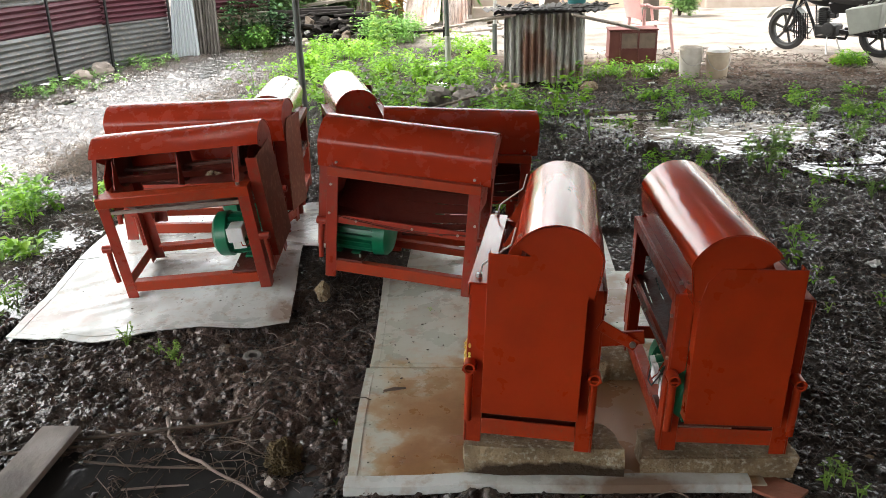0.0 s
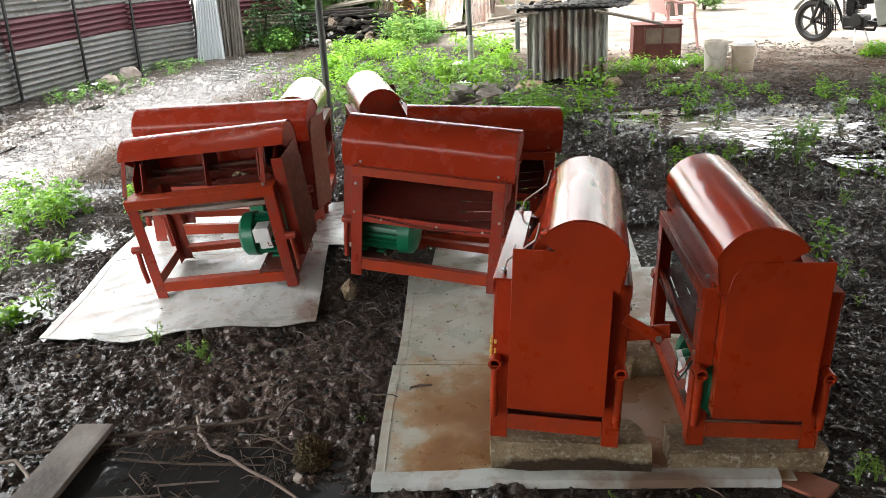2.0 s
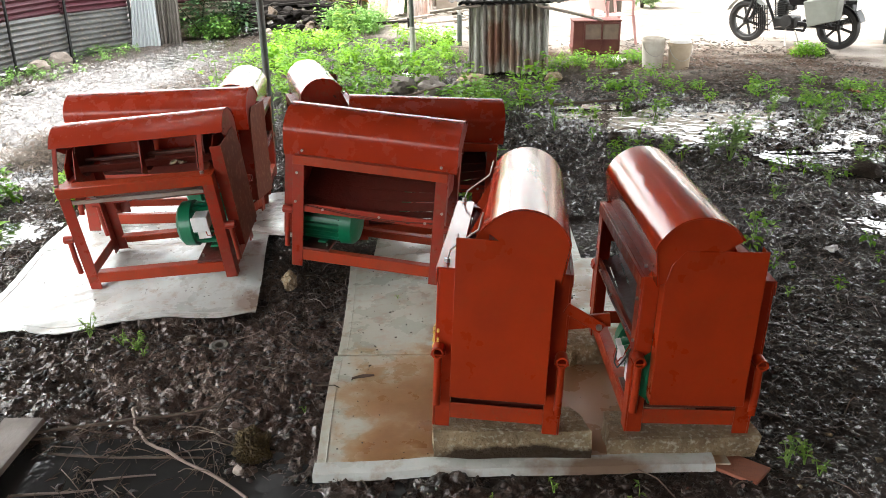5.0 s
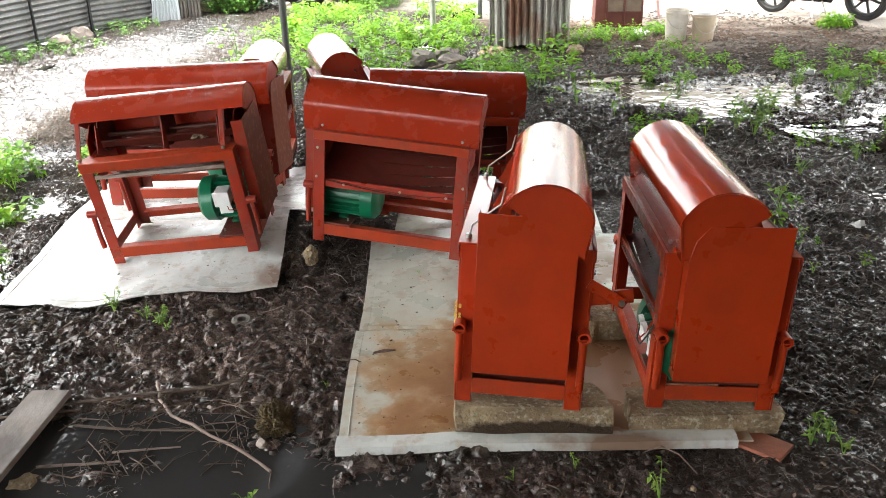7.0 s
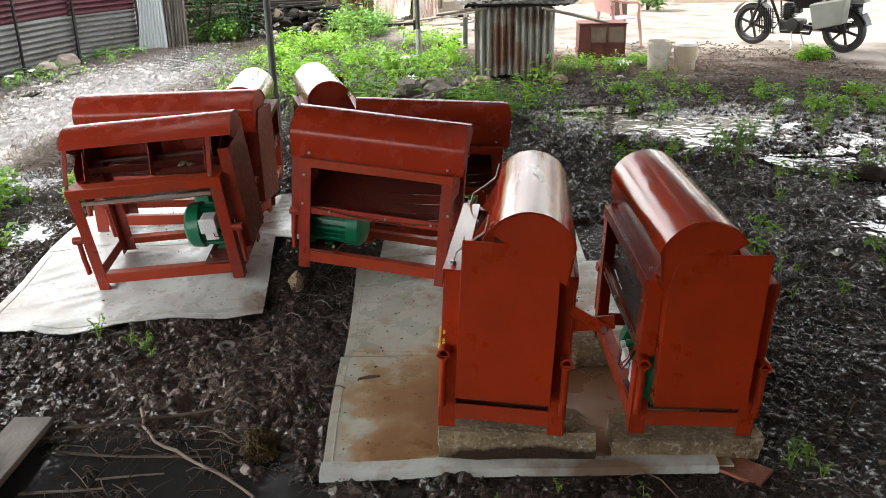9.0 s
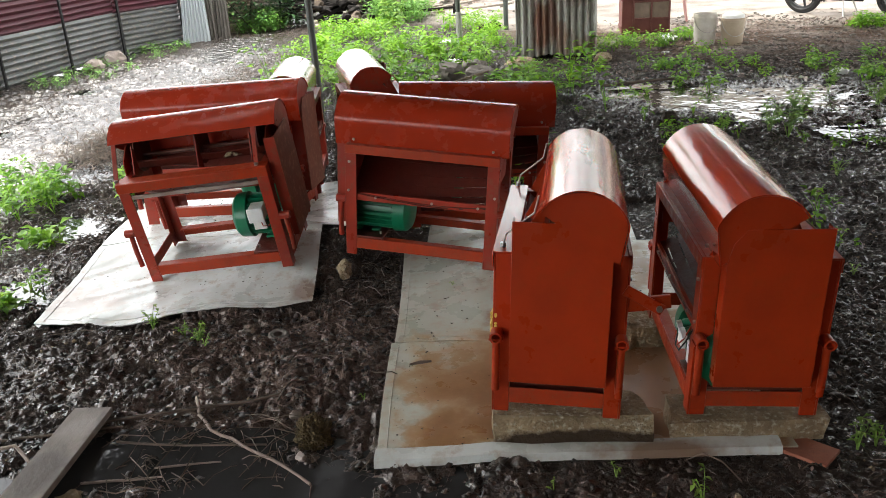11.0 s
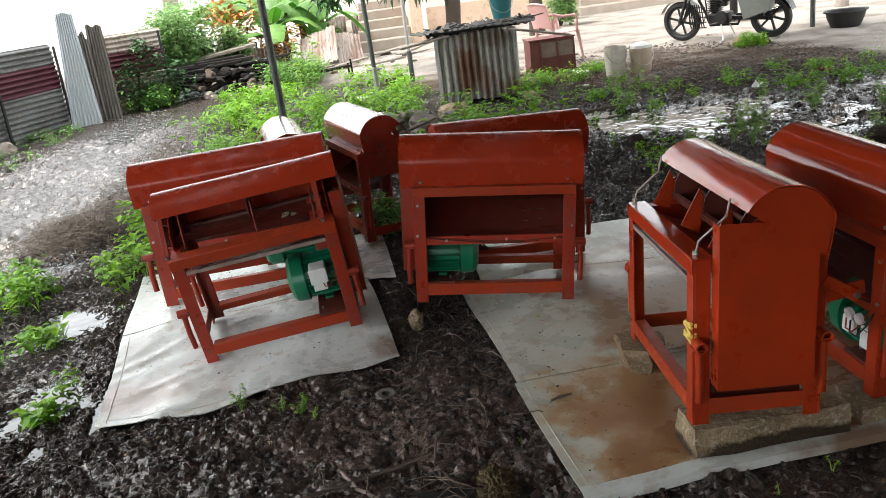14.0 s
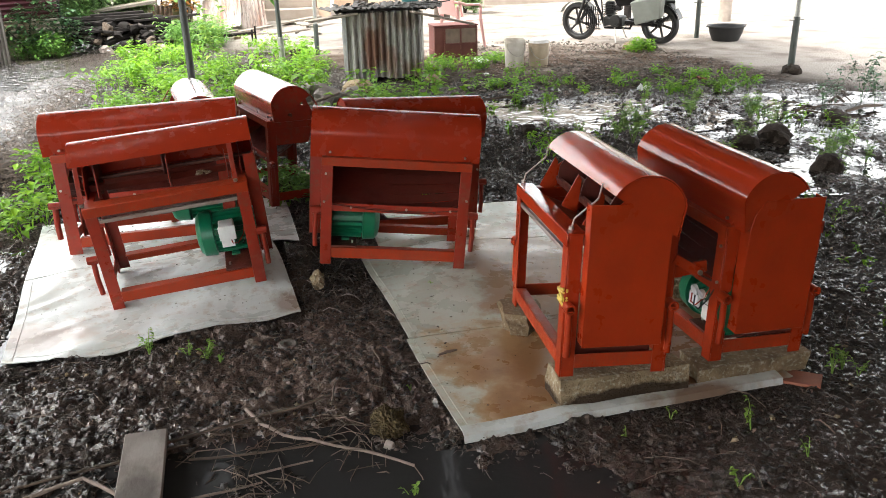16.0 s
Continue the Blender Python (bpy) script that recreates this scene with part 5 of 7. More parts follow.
def bucket(x, y, r, h, mat, label, z=None, lid=False, taper=0.86):
    root = thing("bucket", pose(x, y, gz(x, y) if z is None else z), label, "bucket", "plastic buckets")
    prof = [(r * taper * 0.97, 0), (r * taper, 0.006), (r * 0.97, h * 0.86), (r, h * 0.87), (r, h * 0.92), (r * 0.98, h * 0.925), (r * 0.99, h), (r * 0.955, h), (r * 0.95, h * 0.9), (r * taper * 0.94, 0.02)]
    part("tub", Shape().lathe(prof, 28), mat, root)
    part("bucket_floor", Shape().lathe([(r * taper * 0.95, 0.01), (r * taper * 0.95, 0.02)], 24), mat, root)
    if lid:
        part("rag", Shape().lathe([(r * 0.96, h * 0.9), (r * 0.9, h + 0.03), (r * 0.5, h + 0.06), (0.0, h + 0.065)], 20), PAPER, root, "white bag stuffed in the top")
    hp = [(r * math.cos(a), -0.012 - abs(math.sin(a)) * 0, h * 0.9 - 0.16 * math.sin(a)) for a in np.linspace(0, math.pi, 14)]
    part("handle", Shape().tube([(p[0], -r * 0.25 - r * 0.8 * math.sin(math.pi * k / 13), p[2]) for k, p in enumerate(hp)], 0.004, 6), STEEL, root)
    return root


bucket(2.50, 9.42, 0.13, 0.34, BUCKET_WHITE, "white plastic bucket with muddy stains standing on the ground")
bucket(2.78, 9.33, 0.13, 0.29, BUCKET_TAN, "tan plastic bucket stuffed with a white bag", lid=True)
bucket(1.20, 9.36, 0.135, 0.25, PLASTIC_BLUE, "teal plastic tub standing on the coop roof", z=0.835, taper=0.72)


def cabinet():
    root = thing("cabinet", pose(1.72, 10.36, gz(1.9, 10.4) - 0.005, 0, 0, -2), "old maroon wooden cabinet with two worn panels, on bare earth", "cabinet")
    part("body", Shape().box(0, 0.58, 0, 0.36, 0.03, 0.43), CABINET, root, bevel=0.006)
    part("top", Shape().box(-0.012, 0.592, -0.012, 0.372, 0.431, 0.45), CABINET, root, bevel=0.004)
    for x in (0.15, 0.365):
        p = part("panel", Shape().box(x, x + 0.19, -0.006, -0.0005, 0.22, 0.40), CABINET_PANEL, root, "worn brown panel", bevel=0.002)
    for x in (0.13, 0.345, 0.56):
        part("stile", Shape().box(x, x + 0.018, -0.014, -0.0005, 0.04, 0.425), CABINET, root, bevel=0.002)
    for z in (0.045, 0.20, 0.405):
        part("cross_rail", Shape().box(0.149, 0.559, -0.010, -0.0005, z, z + 0.016), CABINET, root, bevel=0.002)
    for x, y in ((0.01, 0.01), (0.53, 0.01), (0.01, 0.31), (0.53, 0.31)):
        part("foot", Shape().box(x, x + 0.04, y, y + 0.04, -0.02, 0.0295), CABINET, root)
    part("rail", Shape().box(-0.012, -0.001, 0.02, 0.34, 0.10, 0.125), CABINET, root)


cabinet()


def plastic_chair():
    root = thing("plastic_chair", pose(2.42, 11.55, gz(2.4, 11.5), 0, 0, -72), "faded pink moulded plastic armchair on the bare yard", "chair")
    seat = [[(x, y, 0.40 - 0.02 * math.exp(-((x / 0.16) ** 2 + (y / 0.16) ** 2))) for y in np.linspace(-0.2, 0.22, 9)] for x in np.linspace(-0.21, 0.21, 9)]
    part("seat", Shape().strip(seat, 0.008), PLASTIC_PINK, root)
    for sx in (-1, 1):
        part("leg", Shape().tube([(sx * 0.20, 0.20, 0.405), (sx * 0.235, 0.25, 0.0)], [0.026, 0.018], 8), PLASTIC_PINK, root)
        part("leg", Shape().tube([(sx * 0.20, -0.19, 0.60), (sx * 0.21, -0.20, 0.40), (sx * 0.235, -0.27, 0.0)], [0.02, 0.026, 0.018], 8), PLASTIC_PINK, root)
        part("arm", Shape().tube([(sx * 0.235, 0.17, 0.41), (sx * 0.265, 0.16, 0.58), (sx * 0.27, 0.12, 0.615), (sx * 0.27, -0.08, 0.62), (sx * 0.24, -0.21, 0.66)], 0.02, 8), PLASTIC_PINK, root)
    back = [[(x, -0.21 - 0.10 * (z - 0.4) / 0.4 - 0.05 * (1 - (x / 0.24) ** 2), z + 0.03 * (1 - (x / 0.24) ** 2)) for z in (0.46, 0.56, 0.66, 0.74, 0.79)] for x in np.linspace(-0.235, 0.235, 11)]
    part("backrest", Shape().strip(back, 0.009), PLASTIC_PINK, root)
    part("rim", Shape().tube([c[-1] for c in back], 0.014, 8), PLASTIC_PINK, root)


plastic_chair()


# ---- motorcycle ----
def wheel(parent, x, r, spokes, w=0.05):
    hub = part("wheel", Shape().lathe([(0.035, -0.05), (0.05, -0.045), (0.05, 0.045), (0.035, 0.05)], 16, "y", (x, 0, r)), ALLOY, parent)
    prof = [(r - 0.085, -w * 0.4), (r - 0.06, -w), (r - 0.015, -w * 0.9), (r, -w * 0.35), (r, w * 0.35), (r - 0.015, w * 0.9), (r - 0.06, w), (r - 0.085, w * 0.4), (r - 0.085, -w * 0.4)]
    part("tyre", Shape().lathe(prof, 36, "y", (x, 0, r)), BLACK, hub)
    part("rim", Shape().lathe([(r - 0.10, -0.022), (r - 0.083, -0.028), (r - 0.083, 0.028), (r - 0.10, 0.022), (r - 0.10, -0.022)], 32, "y", (x, 0, r)), ALLOY, hub)
    for k in range(spokes):
        a = 2 * math.pi * k / spokes + 0.3
        d = Vector((math.cos(a), 0, math.sin(a)))
        c = Vector((x, 0, r))
        part("spoke", Shape().beam(c + d * 0.045, c + d * (r - 0.08), 0.032, 0.02, (0, 1, 0)), ALLOY, hub)
    return hub


def motorcycle():
    root = thing("motorcycle", pose(4.77, 11.26, gz(4.8, 11.2) + 0.0, 0, 0, 129.9) @ pose(0, 0, 0, -7) @ Matrix.Scale(0.92, 4), "black motorcycle with pale grey side boxes parked on its stand", "motorcycle")
    L, r = 0.70, 0.305
    wheel(root, L, r, 6, 0.042)
    wheel(root, -L, r, 6, 0.055)
    for sy in (-1, 1):
        part("fork", Shape().tube([(L, sy * 0.085, r), (L - 0.13, sy * 0.085, 0.62), (L - 0.20, sy * 0.08, 0.84)], [0.026, 0.024, 0.02], 10), ALLOY, root)
        part("shock_absorber", Shape().tube([(-L + 0.06, sy * 0.12, r + 0.03), (-L + 0.20, sy * 0.12, 0.66)], 0.03, 10), ALLOY, root)
        part("swing_arm", Shape().beam((-L, sy * 0.09, r), (-0.15, sy * 0.08, 0.34), 0.03, 0.05), BLACK_GLOSS, root)
    fender = [[(L + 0.345 * math.cos(a), y, r + 0.345 * math.sin(a)) for y in (-0.06, -0.03, 0, 0.03, 0.06)] for a in np.linspace(radians(25), radians(150), 14)]
    part("front_fender", Shape().strip(fender, 0.006), PANNIER, root, "pale front mudguard")
    fender = [[(-L + 0.35 * math.cos(a), y, r + 0.35 * math.sin(a)) for y in (-0.07, 0, 0.07)] for a in np.linspace(radians(20), radians(165), 12)]
    part("rear_fender", Shape().strip(fender, 0.006), BLACK_GLOSS, root)
    bm = bmesh.new()
    bmesh.ops.create_uvsphere(bm, u_segments=20, v_segments=12, radius=1)
    for v in bm.verts:
        v.co = Vector((v.co.x * 0.25 + 0.19, v.co.y * (0.125 + 0.035 * v.co.x), v.co.z * (0.105 + 0.02 * v.co.x) + 0.765 + 0.055 * v.co.x))
    me = bpy.data.meshes.new("tank")
    bm.to_mesh(me)
    bm.free()
    me.shade_smooth()
    tank = part("tank", me, BLACK_GLOSS, root, "black fuel tank")
    for sy in (-1, 1):
        part("badge", Shape().box(0.10, 0.28, sy * 0.148 - 0.006, sy * 0.148 + 0.006, 0.76, 0.81), PANNIER, tank, bevel=0.005)
    seat = [[(x, y, 0.83 - 0.05 * abs(y) / 0.13 - 0.03 * math.sin(math.pi * (x + 0.62) / 0.62) + 0.05 * (x < -0.5)) for y in (-0.13, -0.08, 0, 0.08, 0.13)] for x in np.linspace(-0.62, 0.0, 10)]
    part("seat", Shape().strip(seat, 0.07), BLACK, root)
    part("side_panel", Shape().add([(x, s * y, z) for s in (-1, 1) for x, y, z in ((-0.42, 0.09, 0.74), (0.04, 0.11, 0.73), (-0.02, 0.10, 0.58), (-0.30, 0.09, 0.60))], [(3, 2, 1, 0), (4, 5, 6, 7), (0, 1, 5, 4), (1, 2, 6, 5), (2, 3, 7, 6), (3, 0, 4, 7)]), BLACK_GLOSS, root, bevel=0.015)
    engine = part("engine", Shape().box(-0.10, 0.22, -0.11, 0.11, 0.25, 0.41).box(0.07, 0.20, -0.055, 0.055, 0.41, 0.64), ALLOY, root, bevel=0.02)
    for k in range(7):
        part("cooling_fin", Shape().box(0.045, 0.225, -0.085, 0.085, 0.435 + 0.027 * k, 0.442 + 0.027 * k), ALLOY, engine)
    part("carburettor", Shape().box(-0.06, 0.065, -0.05, 0.05, 0.50, 0.58), ALLOY, engine, bevel=0.015)
    part("gear_lever", Shape().tube([(-0.02, 0.13, 0.30), (0.14, 0.15, 0.28), (0.16, 0.19, 0.28)], 0.008, 6), CHROME, engine)
    part("engine_cover", Shape().lathe([(0.10, 0.13), (0.09, 0.155), (0.0, 0.16)], 18, "y", (0.0, 0, 0.36)), ALLOY, root)
    part("cradle", Shape().tube([(L - 0.22, 0.0, 0.80), (0.30, 0, 0.42), (0.24, 0, 0.22), (-0.2, 0, 0.22), (-0.32, 0, 0.5)], 0.022, 8), BLACK_GLOSS, root)
    part("exhaust", Shape().tube([(0.24, -0.09, 0.5), (0.34, -0.12, 0.32), (0.1, -0.15, 0.23), (-0.35, -0.16, 0.27), (-0.85, -0.18, 0.38)], [0.02, 0.022, 0.024, 0.045, 0.05], 10), CHROME, root)
    part("headlamp_cowl", Shape().prism([(-0.10, 0.72), (0.10, 0.72), (0.13, 0.86), (0.09, 0.99), (-0.09, 0.99), (-0.13, 0.86)], L - 0.17, L + 0.02), BLACK_GLOSS, root, bevel=0.025)
    part("headlamp", Shape().lathe([(0.085, L + 0.015), (0.07, L + 0.04), (0.0, L + 0.045)], 18, "x", (0, 0, 0.82)), CHROME, root)
    part("wind_visor", Shape().strip([[(L - 0.02 - 0.12 * g, y, 0.98 + 0.12 * g) for y in (-0.08, 0, 0.08)] for g in (0, 0.5, 1)], 0.005), BLACK_GLOSS, root)
    bars = part("handlebar", Shape().tube([(L - 0.36, 0.36, 0.99), (L - 0.27, 0.22, 1.0), (L - 0.22, 0.06, 0.95), (L - 0.22, -0.06, 0.95), (L - 0.27, -0.22, 1.0), (L - 0.36, -0.36, 0.99)], 0.014, 8), CHROME, root)
    for sy in (-1, 1):
        part("grip", Shape().tube([(L - 0.32, sy * 0.29, 0.997), (L - 0.37, sy * 0.39, 0.987)], 0.02, 8), BLACK, bars)
        part("mirror", Shape().tube([(L - 0.28, sy * 0.22, 1.0), (L - 0.24, sy * 0.27, 1.13)], 0.007, 6).lathe([(0.05, -0.01), (0.055, 0.0), (0.05, 0.012)], 14, "x", (L - 0.24, sy * 0.27, 1.16)), BLACK, bars)
        part("indicator", Shape().box(L - 0.10, L - 0.05, sy * 0.14 - 0.03, sy * 0.14 + 0.03, 0.79, 0.83), BLACK, root, bevel=0.008)
    guard = part("leg_guard", Shape().tube([(0.42, -0.26, 0.66), (0.42, -0.3, 0.34), (0.36, 0, 0.26), (0.42, 0.3, 0.34), (0.42, 0.26, 0.66), (0.42, 0.0, 0.72), (0.42, -0.26, 0.66)], 0.012, 8), BLACK_GLOSS, root)
    for k in range(7):
        part("guard_bar", Shape().tube([(0.40 - 0.035 * k + 0.06, 0.24, 0.60), (0.37 - 0.035 * k + 0.06, 0.25, 0.24)], 0.009, 6), BLACK_GLOSS, guard)
    for k in range(5):
        part("guard_bar", Shape().tube([(0.46, 0.245, 0.27 + 0.075 * k), (0.18, 0.25, 0.25 + 0.075 * k)], 0.006, 6), BLACK_GLOSS, guard)
    for sy in (-1, 1):
        y0 = sy * 0.20
        s = Shape()
        out = [(-0.36, 0.70), (-0.86, 0.80), (-0.84, 0.47), (-0.44, 0.36)]
        s.add([(x, y0 + d * sy, z) for d in (0, 0.17) for x, z in out], [(0, 1, 2, 3), (7, 6, 5, 4), (0, 4, 5, 1), (1, 5, 6, 2), (2, 6, 7, 3), (3, 7, 4, 0)])
        part("side_box", s, PANNIER, root, "pale grey metal side box", bevel=0.012)
    rack = part("luggage_rack", Shape().tube([(-0.45, -0.14, 0.90), (-1.02, -0.14, 0.95), (-1.02, 0.14, 0.95), (-0.45, 0.14, 0.90)], 0.012, 8), BLACK_GLOSS, root)
    for k in range(6):
        part("rack_slat", Shape().beam((-0.55 - 0.085 * k, -0.14, 0.912 + 0.007 * k), (-0.55 - 0.085 * k, 0.14, 0.912 + 0.007 * k), 0.035, 0.008), PANNIER, rack)
    for sy in (-1, 1):
        part("rack_stay", Shape().tube([(-0.75, sy * 0.14, 0.925), (-0.55, sy * 0.13, 0.70)], 0.009, 6), BLACK_GLOSS, rack)
    part("tail_lamp", Shape().box(-0.92, -0.86, -0.07, 0.07, 0.79, 0.86), RED_LENS, root, "red tail lamp", bevel=0.012)
    part("number_plate", Shape().box(-0.985, -0.975, -0.10, 0.10, 0.56, 0.70), PAPER, root, "blank white plate", bevel=0.003)
    part("plate_bracket", Shape().box(-0.975, -0.80, -0.05, 0.05, 0.64, 0.68), BLACK, root)
    part("side_stand", Shape().tube([(0.02, 0.10, 0.26), (-0.06, 0.24, 0.03)], 0.012, 8), STEEL, root)
    part("centre_stand", Shape().tube([(-0.12, 0.10, 0.24), (-0.20, 0.13, 0.10)], 0.012, 8), STEEL, root)
    part("foot_peg", Shape().tube([(-0.05, -0.27, 0.30), (-0.05, 0.27, 0.30)], 0.013, 8), BLACK, root)


motorcycle()


def basin():
    root = thing("basin", pose(6.22, 10.72, gz(6.2, 10.7)), "wide black rubber basin standing in the yard", "basin")
    part("bowl", Shape().lathe([(0.17, 0.0), (0.19, 0.01), (0.235, 0.12), (0.255, 0.20), (0.28, 0.21), (0.275, 0.222), (0.245, 0.212), (0.22, 0.12), (0.17, 0.03), (0.0, 0.025)], 32), BLACK, root)
    for sx in (-1, 1):
        part("lug", Shape().box(sx * 0.285 - 0.03, sx * 0.285 + 0.03, -0.04, 0.04, 0.207, 0.221), BLACK, root, bevel=0.005)


basin()


# ---- house, steps and what stands by them ----
def house():
    root = thing("house", Matrix(), "whitewashed house with a peach plinth and grey double door", "house")
    y = 19.75
    part("plinth", Shape().box(1.6, 15.0, y - 0.05, y + 0.25, -0.3, 0.62), WALL_PEACH, root, "peach-plastered plinth", bevel=0.01)
    for x0, x1, z0, z1 in ((1.6, 5.45, 0.62, 3.4), (6.95, 15.0, 0.62, 3.4), (5.45, 6.95, 2.45, 3.4)):
        part("wall", Shape().box(x0, x1, y, y + 0.25, z0, z1), WALL_WHITE, root)
    part("wall", Shape().box(1.6, 1.85, y + 0.25, y + 6, -0.3, 3.4), WALL_WHITE, root)
    part("wall", Shape().box(14.75, 15.0, y + 0.25, y + 6, -0.3, 3.4), WALL_WHITE, root)
    part("wall", Shape().box(1.6, 15.0, y + 6, y + 6.25, -0.3, 3.4), WALL_WHITE, root)
    part("roof", Shape().box(1.2, 15.4, y - 0.6, y + 6.6, 3.4, 3.55), STEP_MAT, root)
    fr = part("door_frame", Shape().box(5.45, 5.53, y - 0.03, y + 0.1, 0.62, 2.45).box(6.87, 6.95, y - 0.03, y + 0.1, 0.62, 2.45).box(5.53, 6.87, y - 0.03, y + 0.1, 2.37, 2.45).box(5.53, 6.87, y - 0.03, y + 0.1, 0.62, 0.66), DOOR_FRAME, root, "brown wooden door frame", bevel=0.005)
    for x0, x1 in ((5.535, 6.195), (6.205, 6.865)):
        d = part("door", Shape().box(x0, x1, y + 0.02, y + 0.06, 0.665, 2.365), DOOR_GREY, root, "grey painted door leaf", bevel=0.004)
        for z0, z1 in ((0.80, 1.45), (1.60, 2.22)):
            part("door_panel", Shape().box(x0 + 0.12, x1 - 0.12, y + 0.008, y + 0.0195, z0, z1), DOOR_GREY, d, bevel=0.004)
    part("latch", Shape().beam((5.35, y - 0.01, 0.98), (5.60, y - 0.01, 0.97), 0.03, 0.03), DOOR_FRAME, root)
    part("doorstep", Shape().box(5.1, 7.3, y - 0.55, y - 0.051, -0.2, 0.42), STEP_MAT, root, "worn cement step", bevel=0.02)
    part("doorstep", Shape().box(4.95, 7.45, y - 1.0, y - 0.551, -0.2, 0.20), STEP_MAT, root, "worn cement step", bevel=0.02)
    part("drain_pipe", Shape().tube([(4.62, y - 0.08, 0.05), (4.62, y - 0.08, 3.3)], 0.04, 10), POLE_GREY, root)


house()


def stairs():
    root = thing("outdoor_stairs", Matrix(), "worn cement stairs leading up from the yard", "stairs")
    for k in range(5):
        part("step", Shape().box(-0.10 + 0.03 * k, 1.02, 17.7 + 0.32 * k, 19.6, -0.2 + 0.19 * k + (0.001 if k else 0), 0.19 * (k + 1)), STEP_MAT, root, bevel=0.02)
    part("side_wall", Shape().box(1.03, 1.30, 17.9, 19.7, -0.2, 1.15), WALL_PEACH, root, bevel=0.015)
    part("kerb", Shape().beam((-0.28, 17.3, 0.06), (-0.20, 19.8, 0.95), 0.12, 0.14), STEP_MAT, root, bevel=0.01)


stairs()


def tree(name, x, y, trunk, limbs, mat, label, category="tree"):
    root = thing(name, pose(x, y, gz(x, y)), label, category)
    part("trunk", Shape().tube(trunk[0], trunk[1], 12), mat, root)
    for pts, rad in limbs:
        part("limb", Shape().tube(pts, rad, 8), mat, root)
    return root


def leaves_mesh(name, spots, mat, fold=0.25):
    """Many leaves in one mesh. spots: rows of base x, y, z, yaw, pitch, length, width."""
    a = np.array(spots)
    n = len(a)
    base = a[:, :3]
    d = np.stack([np.cos(a[:, 3]) * np.cos(a[:, 4]), np.sin(a[:, 3]) * np.cos(a[:, 4]), np.sin(a[:, 4])], -1)
    s = np.stack([-np.sin(a[:, 3]), np.cos(a[:, 3]), np.zeros(n)], -1)
    up = np.cross(d, s) * -1
    up *= np.sign(up[:, 2:3] + 1e-9)
    L, W = a[:, 5:6], a[:, 6:7]
    v = np.stack([base, base + d * L * 0.45 + s * W * 0.5 + up * W * fold, base + d * L - up * L * 0.12, base + d * L * 0.45 - s * W * 0.5 + up * W * fold, base + d * L * 0.5], 1)
    co = v.reshape(-1, 3)
    k = np.arange(n) * 5
    tri = np.stack([np.stack([k, k + 1, k + 4], -1), np.stack([k + 1, k + 2, k + 4], -1), np.stack([k + 2, k + 3, k + 4], -1), np.stack([k + 3, k, k + 4], -1)], 1).reshape(-1, 3)
    me = bpy.data.meshes.new(name)
    me.vertices.add(len(co))
    me.vertices.foreach_set("co", co.ravel())
    me.loops.add(tri.size)
    me.loops.foreach_set("vertex_index", tri.ravel().astype(np.int32))
    me.polygons.add(len(tri))
    me.polygons.foreach_set("loop_start", np.arange(0, tri.size, 3, dtype=np.int32))
    me.update(calc_edges=True)
    me.materials.append(mat)
    return me


def crown(rng, centres, per, spread, length, width, droop):
    out = []
    for cx, cy, cz, r in centres:
        for _ in range(per):
            u = Vector((rng.gauss(0, 1), rng.gauss(0, 1), rng.gauss(0, 1))).normalized() * r * rng.random() ** 0.4
            l = length * rng.uniform(0.6, 1.2)
            out.append((cx + u.x * spread, cy + u.y * spread, cz + u.z, rng.uniform(0, 6.283), rng.uniform(-droop, 0.5), l, l * width))
    return out


rng = random.Random(21)
mango = tree("mango_tree", 1.18, 13.1, ([(0, 0, -0.1), (0.01, 0, 0.4), (0.06, 0, 0.95)], [0.15, 0.115, 0.12]),
             [([(0.06, 0, 0.9), (-0.12, 0.05, 1.25), (-0.55, 0.1, 1.55), (-1.1, 0.2, 2.0)], [0.085, 0.06, 0.05, 0.02]), ([(0.06, 0, 0.9), (0.20, 0, 1.3), (0.45, 0.1, 1.9), (0.7, 0.3, 2.6)], [0.09, 0.07, 0.055, 0.03]),
              ([(0.0, 0, 0.95), (-0.02, 0.2, 1.5), (-0.2, 0.5, 2.3)], [0.07, 0.055, 0.03])], BARK, "mango tree with a forked trunk and drooping dark leaves")
cl = [(-1.85, -0.1, 1.25, 0.22), (-1.2, -0.1, 1.42, 0.24), (-0.85, 0.0, 1.3, 0.22), (-0.55, -0.1, 1.25, 0.2), (-1.5, 0.1, 1.45, 0.24), (-0.3, -0.1, 1.3, 0.2), (-1.75, -0.2, 1.35, 0.28), (-1.45, 0.0, 1.65, 0.35), (-1.05, 0.2, 1.55, 0.3), (-0.65, 0, 1.75, 0.35), (-0.35, 0.3, 1.5, 0.25), (-0.2, 0.1, 1.95, 0.35), (0.25, 0.1, 1.9, 0.3), (0.6, 0.2, 2.2, 0.4), (-1.9, 0, 1.95, 0.4), (-1.2, 0, 2.2, 0.45), (-0.5, 0.3, 2.4, 0.5),
      (-1.9, 0.2, 3.3, 0.7), (-1.0, 0.4, 3.9, 0.8), (0.3, 0.3, 3.9, 0.8), (1.2, 0.4, 3.3, 0.7), (-0.4, 0.4, 4.8, 0.9), (0.8, 0.3, 4.6, 0.8), (-1.5, 0.3, 4.6, 0.8), (0.2, 0.4, 2.6, 0.5), (0.9, 0.3, 2.7, 0.5), (-1.6, 0.3, 2.6, 0.5), (-0.9, 0.2, 2.9, 0.6), (0.1, 0.3, 3.2, 0.6)]
